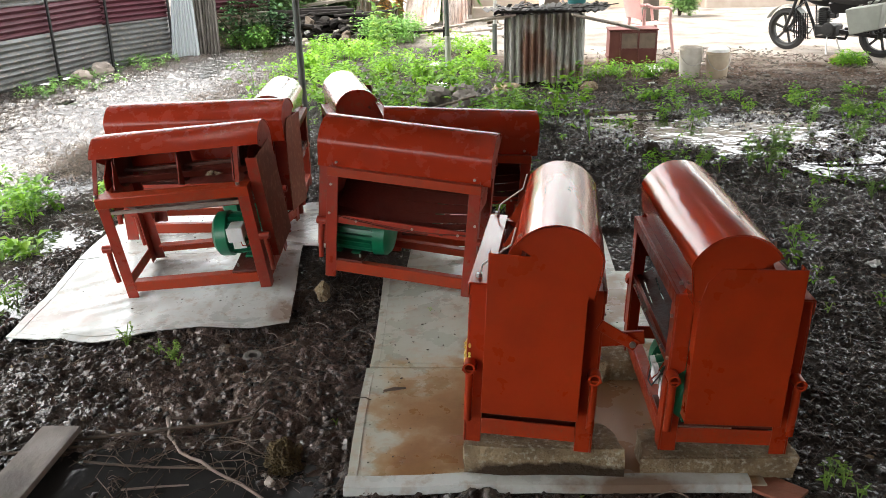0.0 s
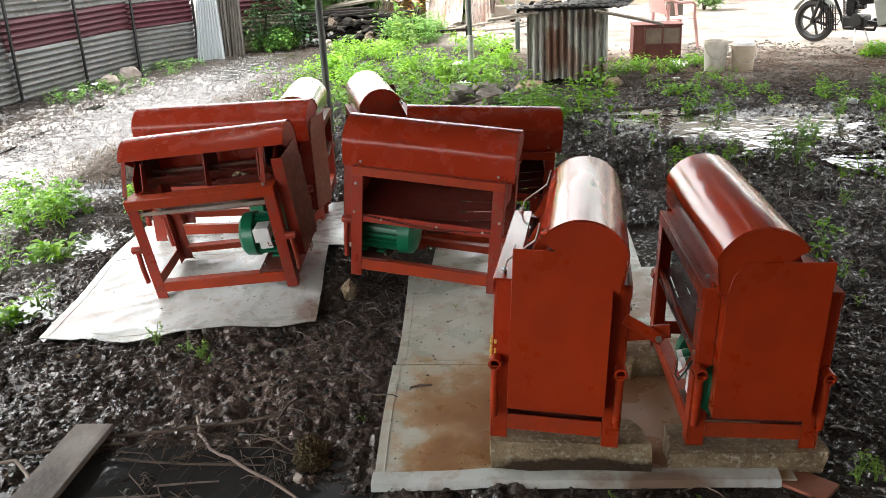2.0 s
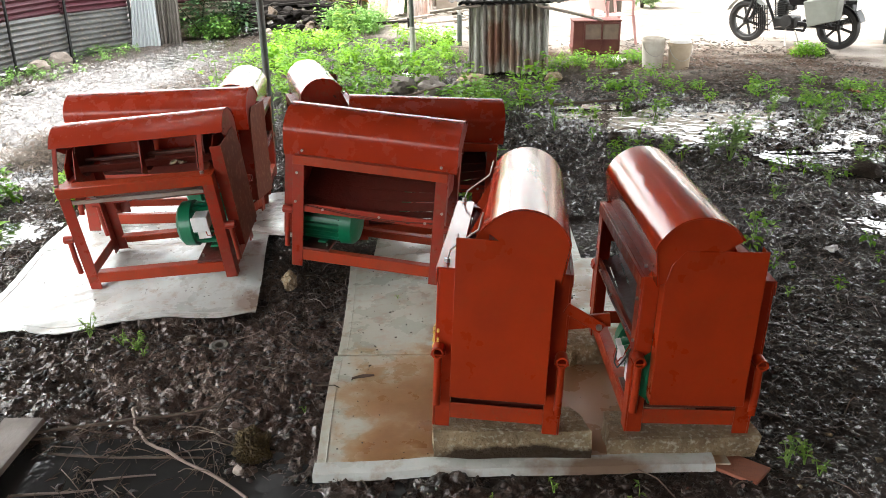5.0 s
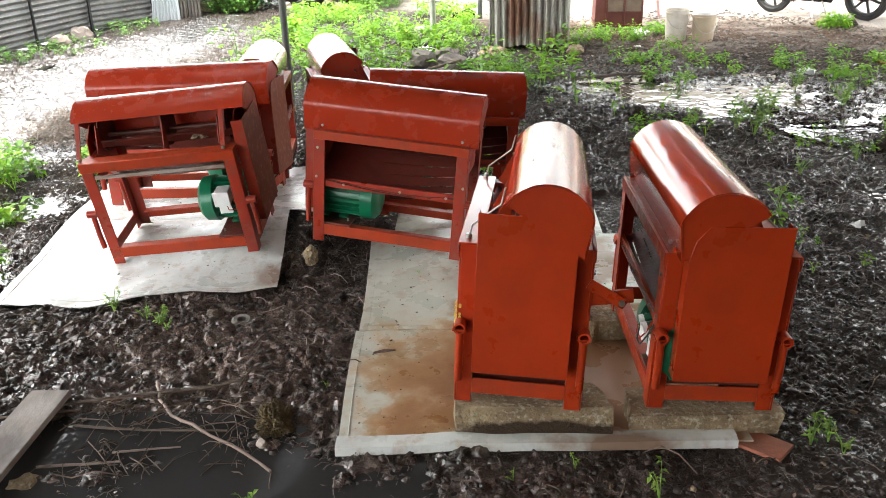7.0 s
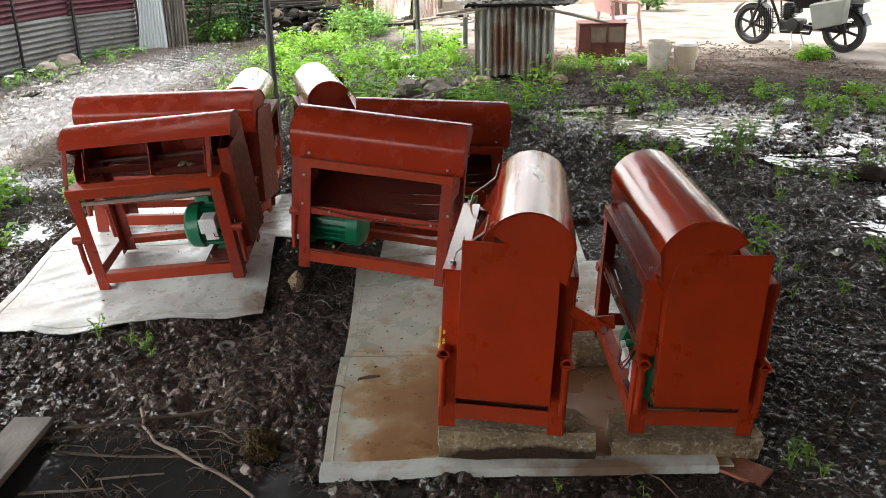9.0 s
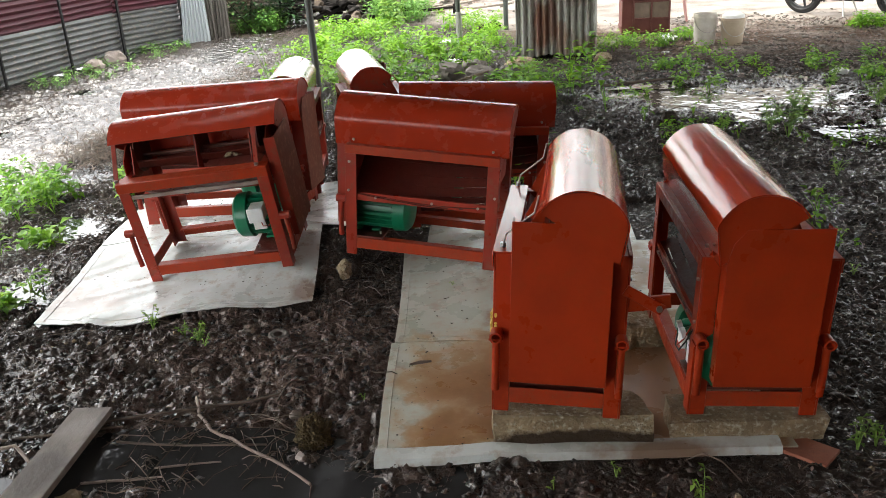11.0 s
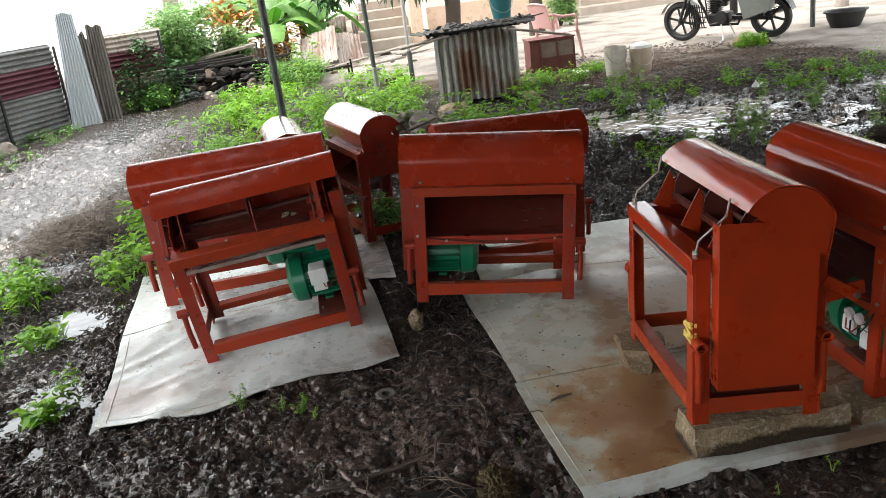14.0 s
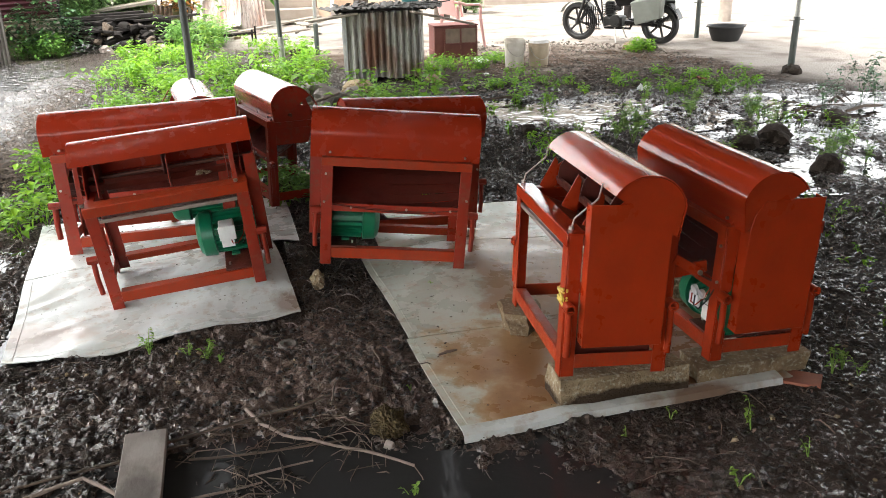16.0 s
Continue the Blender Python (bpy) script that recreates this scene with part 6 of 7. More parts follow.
part("crown", leaves_mesh("crown", crown(rng, cl, 150, 1.0, 0.22, 0.18, 1.35), LEAF_MANGO), LEAF_MANGO, mango)
neem = tree("shade_tree", 3.25, 16.0, ([(0, 0, -0.1), (0.02, 0, 0.8), (-0.03, 0, 2.4), (0.05, 0, 3.6)], [0.17, 0.125, 0.115, 0.08]), [([(-0.02, 0, 2.3), (0.5, 0.2, 3.2), (1.0, 0.3, 3.9)], [0.07, 0.05, 0.02]), ([(-0.02, 0, 2.6), (-0.6, 0.1, 3.4), (-1.0, 0.2, 4.0)], [0.07, 0.05, 0.02])], BARK, "tall tree with a straight dark trunk in the yard")
cl = [(rng.uniform(-1.6, 1.6), rng.uniform(-1.2, 1.2), rng.uniform(3.2, 5.0), 0.7) for _ in range(14)]
part("crown", leaves_mesh("crown", crown(rng, cl, 90, 1.2, 0.14, 0.4, 0.6), LEAF_DEEP), LEAF_DEEP, neem)
palm = tree("palm_tree", -3.95, 19.2, ([(0, 0, -0.1), (0.02, 0, 1.2), (-0.05, 0, 2.6), (-0.15, 0, 4.6)], [0.22, 0.17, 0.15, 0.13]), [], BARK_PALE, "pale palm trunk behind the bushes")
sp = []
for k in range(14):
    a = 2 * math.pi * k / 14
    for j in range(26):
        g = j / 25
        for sgn in (-1, 1):
            sp.append((-0.15 + 1.8 * g * math.cos(a), 1.8 * g * math.sin(a), 4.6 + 0.7 * math.sin(g * 2.6) - 0.9 * g * g, a + sgn * 1.0, -0.35, 0.5 * (1 - 0.5 * g), 0.035))
part("crown", leaves_mesh("crown", sp, LEAF_DEEP), LEAF_DEEP, palm)


def banana(x, y, seed, n, size, label):
    r = random.Random(seed)
    root = thing("banana_plant", pose(x, y, gz(x, y)), label, "banana plant", "banana plants")
    part("stem", Shape().tube([(0, 0, -0.1), (0.02, 0, 0.45 * size), (0.0, 0, 0.9 * size)], [0.085, 0.065, 0.035], 12), BANANA_STEM, root)
    for k in range(n):
        a = 2 * math.pi * (k + r.uniform(-0.4, 0.4)) / n
        L, W = size * r.uniform(0.9, 1.4), size * r.uniform(0.16, 0.24)
        rise, bow = r.uniform(0.5, 1.35), r.uniform(0.5, 1.0)
        c, s = math.cos(a), math.sin(a)
        mid = lambda g: (L * g * math.cos(rise) + 0.02, (0.72 + 0.1 * math.sin(k)) * size + L * math.sin(rise) * g - L * bow * g ** 2.3)
        leaf = part("leaf", Shape().tube([(mid(g)[0] * c, mid(g)[0] * s, mid(g)[1] + 0.004) for g in np.linspace(0, 1, 9)], [0.014 * (1.15 - g) for g in np.linspace(0, 1, 9)], 5), LEAF_BANANA, root)
        for side in (-1, 1):
            sh, g = Shape(), 0.1
            while g < 0.97:
                w1 = min(0.97, g + r.uniform(0.10, 0.36))
                rows = []
                for i in range(5):
                    q = g + (w1 - g - 0.003) * i / 4
                    d, z = mid(q)
                    w = W * math.sin(math.pi * min(1, q * 0.9 + 0.08)) ** 0.55 * (1 if i not in (0, 4) else 0.9)
                    sag = 0.2
                    rows.append([(d * c - s * w * e * side, d * s + c * w * e * side, z + 0.05 * w * math.sin(math.pi * e) - sag * w * e * e) for e in (0.02, 0.35, 0.7, 1)])
                sh.strip(rows, 0.002)
                g = w1
            part("blade", sh, LEAF_BANANA, leaf)
    return root


for bx, by, bs, bn, bsize in ((-1.75, 15.9, 1, 8, 1.0), (-1.2, 16.3, 2, 8, 1.2), (-2.6, 17.2, 3, 8, 1.35), (-0.8, 17.2, 4, 7, 1.0), (-1.6, 17.6, 6, 9, 1.5)):
    banana(bx, by, bs, bn, bsize, "banana plant with broad torn pale green leaves")
rng = random.Random(5)
for x, y, s in ((-2.3, 15.8, 0.75), (-1.55, 15.7, 0.45), (-2.65, 16.0, 0.9), (-2.1, 16.2, 0.6)):
    ob = thing("croton_shrub", pose(x, y, gz(x, y)), "croton shrub with orange and yellow leaves", "shrub", "croton shrubs")
    part("stem", Shape().tube([(0, 0, -0.05), (0.02, 0, s)], 0.02, 6).tube([(0, 0, 0.1), (0.15, 0.05, s * 1.2)], 0.014, 6).tube([(0, 0, 0.1), (-0.14, 0.05, s * 1.1)], 0.014, 6), BARK, ob)
    part("crown", leaves_mesh("crown", crown(rng, [(0, 0, s * 1.2, 0.3), (0.2, 0, s * 1.5, 0.25), (-0.2, 0, s * 1.3, 0.25)], 45, 1.0, 0.2, 0.35, 0.5), LEAF_ORANGE), LEAF_ORANGE, ob)
for x, y, s, n in ((-3.4, 14.5, 1.05, 12), (-2.9, 14.9, 1.1, 11), (-3.75, 14.7, 0.6, 8), (-2.45, 15.2, 0.7, 6), (-0.55, 16.6, 0.45, 4), (4.05, 17.2, 0.75, 5)):
    ob = thing("bush", pose(x, y, gz(x, y)), "leafy green bush with long thin shoots", "bush", "bushes")
    st = Shape()
    cl = []
    for k in range(n):
        a, rr = rng.uniform(0, 6.28), rng.uniform(0.1, 0.5) * s
        p = (rr * math.cos(a), rr * math.sin(a), s * rng.uniform(0.5, 1.25))
        st.tube([(0, 0, -0.05), (p[0] * 0.5, p[1] * 0.5, p[2] * 0.6), p], [0.016, 0.011, 0.004], 5)
        cl += [(p[0], p[1], p[2], 0.18 * s + 0.06), (p[0] * 0.7, p[1] * 0.7, p[2] * 0.7, 0.2 * s + 0.05), (p[0] * 0.9, p[1] * 0.9, p[2] * 0.4, 0.2 * s)]
    part("stem", st, BARK, ob)
    part("crown", leaves_mesh("crown", crown(rng, cl, 110, 1.0, 0.13, 0.36, 0.5), LEAF_BUSH), LEAF_BUSH, ob)

vine = thing("creeper", pose(-3.75, 13.1, gz(-3.75, 13.1)), "dark green creeper growing over the rusty fence", "creeper")
part("stem", Shape().tube([(0, 0, -0.05), (0.1, 0.1, 0.5), (0.3, 0.2, 0.95)], [0.015, 0.012, 0.006], 6).tube([(0.02, 0, 0.1), (-0.25, -0.1, 0.5), (-0.35, -0.1, 0.9)], [0.012, 0.01, 0.005], 6), BARK, vine)
part("crown", leaves_mesh("crown", crown(rng, [(0.1, 0, 0.25, 0.24), (0.35, 0.1, 0.3, 0.25), (0.0, 0, 0.55, 0.2), (0.35, 0.1, 0.65, 0.24), (0.2, 0.1, 0.9, 0.16), (0.55, 0.2, 0.45, 0.25), (-0.25, -0.1, 0.3, 0.16), (0.75, 0.2, 0.25, 0.25)], 130, 1.0, 0.10, 0.5, 0.5), LEAF_MANGO), LEAF_MANGO, vine)

# ---- rubble heap with burnt boards, loose rusty sheets ----
rng = random.Random(9)
for k in range(110):
    a, rr = rng.uniform(0, 6.28), rng.random() ** 0.6
    x, y = -2.6 + 1.15 * rr * math.cos(a), 13.75 + 0.8 * rr * math.sin(a)
    boulder(x, y, rng.uniform(0.05, 0.13), 30 + k, "broken angular stone in a rubble heap", rng.uniform(0.5, 0.9), rng.choice([WOOD_DARK, WOOD_DARK, WOOD_DARK, MUD_STONE]) if x < -2.3 or rng.random() < 0.5 else rng.choice([STONE, MUD_STONE, STONE]), 0.0, "rubble heap stones", gz(x, y) + 0.36 * (1 - rr) ** 0.8, angular=True)
for k in range(22):
    x, y = rng.uniform(-2.7, -1.5), rng.uniform(12.85, 13.3)
    boulder(x, y, rng.uniform(0.05, 0.11), 300 + k, "pale broken stone at the foot of a rubble heap", rng.uniform(0.5, 0.9), rng.choice([STONE_PALE, STONE, STONE_PALE]), 0.1, "rubble heap stones", angular=True)
for p, q, w, h in (((-3.75, 14.5, 0.42), (-2.0, 14.9, 0.62), 0.34, 0.05), ((-3.3, 14.2, 0.36), (-1.75, 13.95, 0.36), 0.20, 0.08), ((-3.7, 13.9, 0.18), (-2.5, 14.1, 0.40), 0.10, 0.07), ((-2.9, 13.7, 0.22), (-1.7, 13.75, 0.24), 0.12, 0.06),
                   ((-3.4, 14.5, 0.30), (-2.2, 14.45, 0.47), 0.25, 0.04), ((-3.5, 13.4, 0.12), (-2.2, 13.6, 0.34), 0.16, 0.06), ((-2.7, 13.3, 0.1), (-1.9, 14.2, 0.42), 0.14, 0.06), ((-3.6, 14.0, 0.45), (-2.0, 13.9, 0.47), 0.22, 0.06)):
    solid("burnt_board", Shape().beam(p, q, w, h), WOOD_GREY if w > 0.3 else WOOD_DARK, Matrix(), "charred board lying on a rubble heap" if w < 0.3 else "grey slab lying on a rubble heap", "board", "boards on the rubble heap", bevel=0.008)
for x, y, w, h, tilt, lean, turn in ((-1.3, 15.2, 0.75, 0.75, -38, -14, -22), (-0.6, 15.6, 0.5, 0.7, -30, 10, 20), (-0.75, 18.6, 0.9, 0.8, -4, 3, 5), (-1.0, 17.4, 0.8, 0.6, -25, 4, 10), (-2.4, 16.0, 0.9, 0.55, -12, 4, 0)):
    tin_upright(x, y, w, h, tilt, lean, turn, ZINC_RUST, int(x * 10) % 50 + 60, "rusty corrugated sheet leaning among the weeds")
for k in range(18):
    a, l = rng.uniform(-0.6, 0.6), rng.uniform(0.4, 1.1)
    x, y, z = rng.uniform(-3.7, -2.0), rng.uniform(13.4, 14.5), rng.uniform(0.18, 0.5)
    z = min(z, 0.16 + 0.45 * max(0, 1 - abs(x + 2.7)))
    solid("burnt_board", Shape().beam((x, y, z), (x + l * math.cos(a), y + l * math.sin(a), z + rng.uniform(-0.1, 0.1)), rng.uniform(0.06, 0.2), 0.035), WOOD_DARK, Matrix(), "charred board lying on a rubble heap", "board", "boards on the rubble heap", bevel=0.006)
part_of_frame = thing("broken_bed_frame", pose(-0.85, 13.4, gz(-0.85, 13.4), 0, 0, 8), "broken steel frame lying in the weeds", "frame")
for p, q in (((-0.4, 0, 0.16), (0.4, 0, 0.18)), ((-0.4, 0.3, 0.10), (0.4, 0.3, 0.14)), ((-0.4, 0, -0.02), (-0.4, 0, 0.24)), ((0.4, 0, -0.02), (0.4, 0, 0.28)), ((-0.4, 0.3, -0.02), (-0.4, 0.3, 0.2)), ((0.4, 0.3, -0.02), (0.4, 0.3, 0.2))):
    part("bar", Shape().tube([p, q], 0.016, 6), WOOD_DARK, part_of_frame)


rng = random.Random(61)
for k in range(26):
    x, y = rng.uniform(-1.6, 1.0), rng.uniform(13.6, 17.2)
    boulder(x, y, rng.uniform(0.04, 0.10), 150 + k, "broken pale stone on bare earth", rng.uniform(0.4, 0.8), rng.choice([STONE_PALE, STONE, CONCRETE]), 0.15, "stones before the stairs", angular=True)
for x, y, a, l, w in ((-0.9, 14.6, 0.5, 0.9, 0.14), (-0.2, 14.2, -0.3, 0.7, 0.1), (0.5, 15.6, 0.9, 1.1, 0.16), (-1.5, 14.3, 0.1, 0.8, 0.12), (0.1, 16.4, 0.4, 0.9, 0.2)):
    solid("loose_board", Shape().beam((x, y, gz(x, y) + 0.05), (x + l * math.cos(a), y + l * math.sin(a), gz(x, y) + 0.12), w, 0.03), WOOD_GREY, Matrix(), "loose weathered board lying on bare earth", "board", "loose boards", bevel=0.005)


def bicycle():
    root = thing("bicycle", pose(10.5, 19.35, gz(10.5, 19.3), 0, 0, 3) @ pose(0, 0, 0, 8), "dark bicycle leaning against the house", "bicycle")
    for x in (-0.52, 0.52):
        w = part("wheel", Shape().lathe([(0.33, -0.018), (0.35, 0), (0.33, 0.018), (0.315, 0), (0.33, -0.018)], 28, "y", (x, 0, 0.35)), BLACK, root)
        part("spokes", Shape().beam((x - 0.32, 0, 0.35), (x + 0.32, 0, 0.35), 0.006, 0.006).beam((x, 0, 0.03), (x, 0, 0.67), 0.006, 0.006, (1, 0, 0)).beam((x - 0.22, 0, 0.13), (x + 0.22, 0, 0.57), 0.006, 0.006), STEEL, w)
    part("frame", Shape().tube([(-0.52, 0, 0.35), (-0.1, 0, 0.30), (-0.22, 0, 0.85), (0.38, 0, 0.80), (-0.1, 0, 0.30)], 0.016, 6).tube([(0.52, 0, 0.35), (0.38, 0, 0.80), (0.35, 0, 1.0)], 0.016, 6).tube([(-0.52, 0, 0.35), (-0.2, 0, 0.75)], 0.012, 6), BLACK_GLOSS, root)
    part("saddle", Shape().box(-0.36, -0.10, -0.07, 0.07, 0.90, 0.95), BLACK, root, bevel=0.02)
    part("handlebar", Shape().tube([(0.25, -0.27, 1.0), (0.36, -0.1, 1.02), (0.36, 0.1, 1.02), (0.25, 0.27, 1.0)], 0.012, 6), CHROME, root)


bicycle()
solid("timber_post", Shape().tube([(0, 0, -0.1), (0.02, 0, 1.5), (0, 0, 3.0)], [0.11, 0.10, 0.09], 10), BARK_PALE, pose(7.75, 13.2, gz(7.75, 13.2)), "pale round timber post in the yard", "post")
solid("timber_post", Shape().tube([(0, 0, -0.1), (0.0, 0, 3.0)], 0.07, 10), WOOD_DARK, pose(6.5, 14.5, gz(6.5, 14.5)), "dark post standing in the yard", "post")

# ---- stones by the weeds ----
for x, y, r, mt, lab, fl in ((0.42, 8.55, 0.17, CONCRETE, "pale flat boulder beside the coop", 0.5), (-0.30, 8.0, 0.20, STONE, "rough stone among weeds", 0.6), (0.02, 7.85, 0.16, STONE, "rough stone among weeds", 0.7), (0.28, 7.95, 0.14, STONE, "rough stone among weeds", 0.7), (-0.05, 8.35, 0.15, STONE, "rough stone among weeds", 0.6),
                             (2.86, 4.98, 0.10, STONE, "dark wet stone at a puddle's edge", 0.8), (3.12, 5.02, 0.125, STONE, "dark wet stone at a puddle's edge", 0.75), (2.98, 4.22, 0.11, STONE, "brown stone in the mud", 0.9), (1.43, 5.92, 0.06, STONE, "dark stone in a puddle", 0.8), (5.22, 7.78, 0.12, STONE, "dark stone against a pole's foot", 0.7),
                             (4.52, 10.35, 0.13, CONCRETE, "pale stone on the yard beside the motorcycle", 0.7), (4.78, 10.25, 0.10, STONE, "brown stone on the yard", 0.7), (-5.0, 10.9, 0.15, STONE_PALE, "pale stone at the foot of the tin fence", 0.8), (-4.95, 10.2, 0.14, STONE_PALE, "pale stone at the foot of the tin fence", 0.7),
                             (0.0, 11.6, 0.08, STONE, "small dark stone on bare earth", 0.8), (0.15, 11.9, 0.10, STONE, "small dark stone on bare earth", 0.8), (1.3, 8.75, 0.1, CONCRETE, "pale stone beside the coop", 0.6), (4.1, 5.6, 0.13, STONE, "dark stone among weeds", 0.6)):
    boulder(x, y, r, int(r * 900 + x * 13) % 97, lab, fl, MUD_DARK if "dark" in lab or "brown" in lab else mt)


def litter(x, y, s, seed, label, mat=PAPER, z=None):
    r = random.Random(seed)
    rows = [[((i - 2) * s * 0.4 + r.uniform(-0.2, 0.2) * s, (j - 2) * s * 0.3 + r.uniform(-0.2, 0.2) * s, s * r.uniform(0.1, 0.7)) for j in range(5)] for i in range(5)]
    solid("litter", Shape().strip(rows, 0.003), mat, pose(x, y, gz(x, y) if z is None else z, 0, 0, seed * 40), label, "litter", "scattered litter", angle=20)


litter(-1.004, 3.238, 0.04, 9, "crumpled dirty rag left on a machine's feed ledge", CONCRETE, 0.578)
litter(3.23, 7.42, 0.11, 1, "crumpled white plastic bag on the mud")
litter(2.18, 9.75, 0.13, 2, "white plastic wrapping beside the cabinet")
litter(-0.30, 8.9, 0.09, 3, "scrap of white plastic among weeds")
litter(-0.45, 10.6, 0.10, 4, "scrap of white paper among weeds")
litter(2.05, 3.62, 0.04, 5, "scrap of white paper trodden into the mud")
litter(2.0, 9.0, 0.05, 6, "scrap of white paper on the ground")
litter(4.0, 7.6, 0.07, 7, "brown rag on the mud", BRICK_RED)

# ---- things lying nearest the camera ----
solid("plank", Shape().beam((-1.233, 2.10, 0.022), (-1.226, 1.48, 0.03), 0.132, 0.022), PLANK, Matrix(), "short weathered grey plank lying on mud", "plank", bevel=0.003)
solid("broken_tile", Shape().beam((0.97, 1.87, 0.008), (1.07, 1.78, 0.012), 0.10, 0.012), BRICK_RED, Matrix(), "broken red clay tile on the mud", "tile", bevel=0.002)
solid("rubber_washer", Shape().lathe([(0.018, -0.011), (0.032, -0.013), (0.04, -0.006), (0.04, 0.006), (0.032, 0.013), (0.018, 0.011), (0.018, -0.011)], 24), STONE, pose(-0.735, 2.645, gz(-0.735, 2.645) + 0.012, 8, 5, 0), "small grey ring lying on mud", "ring")
solid("dead_leaf", Shape().strip([[(0.02 * i, 0.012 * (j - 1) * (1 - abs(i - 2) / 2.6), 0.004 + 0.006 * abs(j - 1)) for j in range(3)] for i in range(5)], 0.0015), LEAF_DEAD, pose(-0.185, 2.352, float(lay(-0.18, 2.35)) + 0.016, 0, 0, 15), "curled dry leaf on a metal sheet", "leaf")


def stick(pts, r, mat, label, name="stick"):
    pts = [(x, y, max(gz(x, y), -0.02) + z) for x, y, z in pts]
    fine = []
    for i in range(len(pts) - 1):
        for g in (0, 0.33, 0.66):
            a, b = Vector(pts[i]), Vector(pts[i + 1])
            fine.append(a.lerp(b, g) + Vector((noise.noise(a * 9 + b * g), noise.noise(a * 7 + b * g * 2), 0.3 * noise.noise(b * 5))) * r * 1.2 * (g > 0))
    fine.append(Vector(pts[-1]))
    n = len(fine)
    solid(name, Shape().tube(fine, [0.72 * r * (0.75 + 0.3 * math.sin(i * 1.7) * 0.3 - 0.25 * i / n + 0.25) for i in range(n)], 8), mat, Matrix(), label, "stick", "fallen sticks")


stick([(-0.915, 2.20, 0.02), (-0.87, 2.09, 0.02), (-0.80, 2.0, 0.02), (-0.68, 1.92, 0.02), (-0.56, 1.84, 0.02), (-0.42, 1.73, 0.01)], 0.0085, TWIG_PALE, "crooked pale stripped branch lying across the mud")
stick([(-1.30, 2.02, 0.015), (-1.0, 2.10, 0.02), (-0.75, 2.16, 0.02), (-0.62, 2.20, 0.02)], 0.009, TWIG, "long brown stick on the mud")
stick([(-1.75, 1.92, 0.012), (-1.45, 1.98, 0.012), (-1.1, 2.02, 0.012)], 0.008, TWIG, "brown stick on the mud")
stick([(-1.62, 1.86, 0.012), (-1.40, 1.90, 0.02), (-1.22, 1.74, 0.02)], 0.010, TWIG_PALE, "forked pale branch beside a plank")
stick([(-0.92, 1.82, 0.008), (-0.72, 1.845, 0.01)], 0.005, TWIG_PALE, "short pale twig floating in a puddle")
stick([(-1.12, 1.75, 0.008), (-0.88, 1.775, 0.01)], 0.006, TWIG_PALE, "short pale twig floating in a puddle")
stick([(-1.1, 1.96, 0.01), (-0.85, 1.93, 0.012), (-0.6, 1.93, 0.01)], 0.006, TWIG, "thin brown stick on the mud")
stick([(-0.62, 2.15, 0.02), (-0.60, 2.24, 0.03), (-0.575, 2.3, 0.02)], 0.005, TWIG, "thin crooked twig on the mud")
stick([(1.1, 7.3, 0.02), (1.9, 7.35, 0.03)], 0.02, TWIG, "weathered stick lying by a puddle")
stick([(0.1, 7.6, 0.15), (-0.5, 7.3, 0.05)], 0.02, TWIG_PALE, "pale stick lying in the weeds")


# ---- plants and litter on the ground ----
def weeds(rng, n, where, height, leaves, length, width=0.55):
    """Rows for leaves_mesh of n weeds; where(rng) gives a place."""
    out, stems = [], []
    for _ in range(n):
        x, y = where(rng)
        z, h = gz(x, y), height * rng.uniform(0.45, 1.25)
        lx, ly = rng.uniform(-0.3, 0.3) * h, rng.uniform(-0.3, 0.3) * h
        for k in range(leaves):
            g = 0.15 + 0.85 * rng.random() ** 0.7
            a = rng.uniform(0, 6.283)
            off = rng.uniform(0.0, 0.35) * h
            l = length * rng.uniform(0.6, 1.25)
            out.append((x + lx * g + off * math.cos(a), y + ly * g + off * math.sin(a), z + h * g, a + rng.uniform(-0.6, 0.6), rng.uniform(-0.5, 0.55), l, l * width))
        for k in range(3):
            a = rng.uniform(0, 6.283)
            stems.append((x, y, z - 0.01, a, rng.uniform(0.9, 1.5), h * rng.uniform(0.7, 1.1), 0.006 + 0.01 * height))
    return out + stems


def in_box(x0, x1, y0, y1, skip=None):
    def f(rng):
        while True:
            x, y = rng.uniform(x0, x1), rng.uniform(y0, y1)
            if not under_sheet(np.float64(x), np.float64(y)) and (skip is None or not skip(x, y)):
                return x, y
    return f


def clumpy(x0, x1, y0, y1, size, cut, skip=None):
    box = in_box(x0, x1, y0, y1, skip)

    def f(rng):
        while True:
            x, y = box(rng)
            if float(value_noise(x + 40, y + 17, size)) > cut:
                return x, y
    return f


def stuff(name, rows, mat, label, category):
    me = rows if isinstance(rows, bpy.types.Mesh) else leaves_mesh(name, rows, mat)
    return tagged(new(name, me), label, category, kind="stuff")


rng = random.Random(77)
near_coop = lambda x, y: (0.1 < x < 1.7 and 7.9 < y < 9.8) or x < -2.2 + 0.02 * (y - 6)
stuff("weeds", weeds(rng, 210, clumpy(-2.3, 1.1, 6.3, 10.2, 0.5, 0.56, near_coop), 0.21, 26, 0.055) + weeds(rng, 70, clumpy(-2.3, 1.1, 6.3, 10.2, 0.35, 0.55, near_coop), 0.36, 20, 0.09, 0.6) + weeds(rng, 90, clumpy(-2.3, 1.1, 6.3, 10.2, 0.22, 0.45, near_coop), 0.09, 12, 0.035), LEAF, "dense bright green leafy weeds in the yard", "weeds")
stuff("weeds", weeds(rng, 150, clumpy(-2.4, 0.2, 9.5, 12.6, 0.6, 0.55), 0.2, 22, 0.06), LEAF, "patchy green weeds before the rubble heap", "weeds")
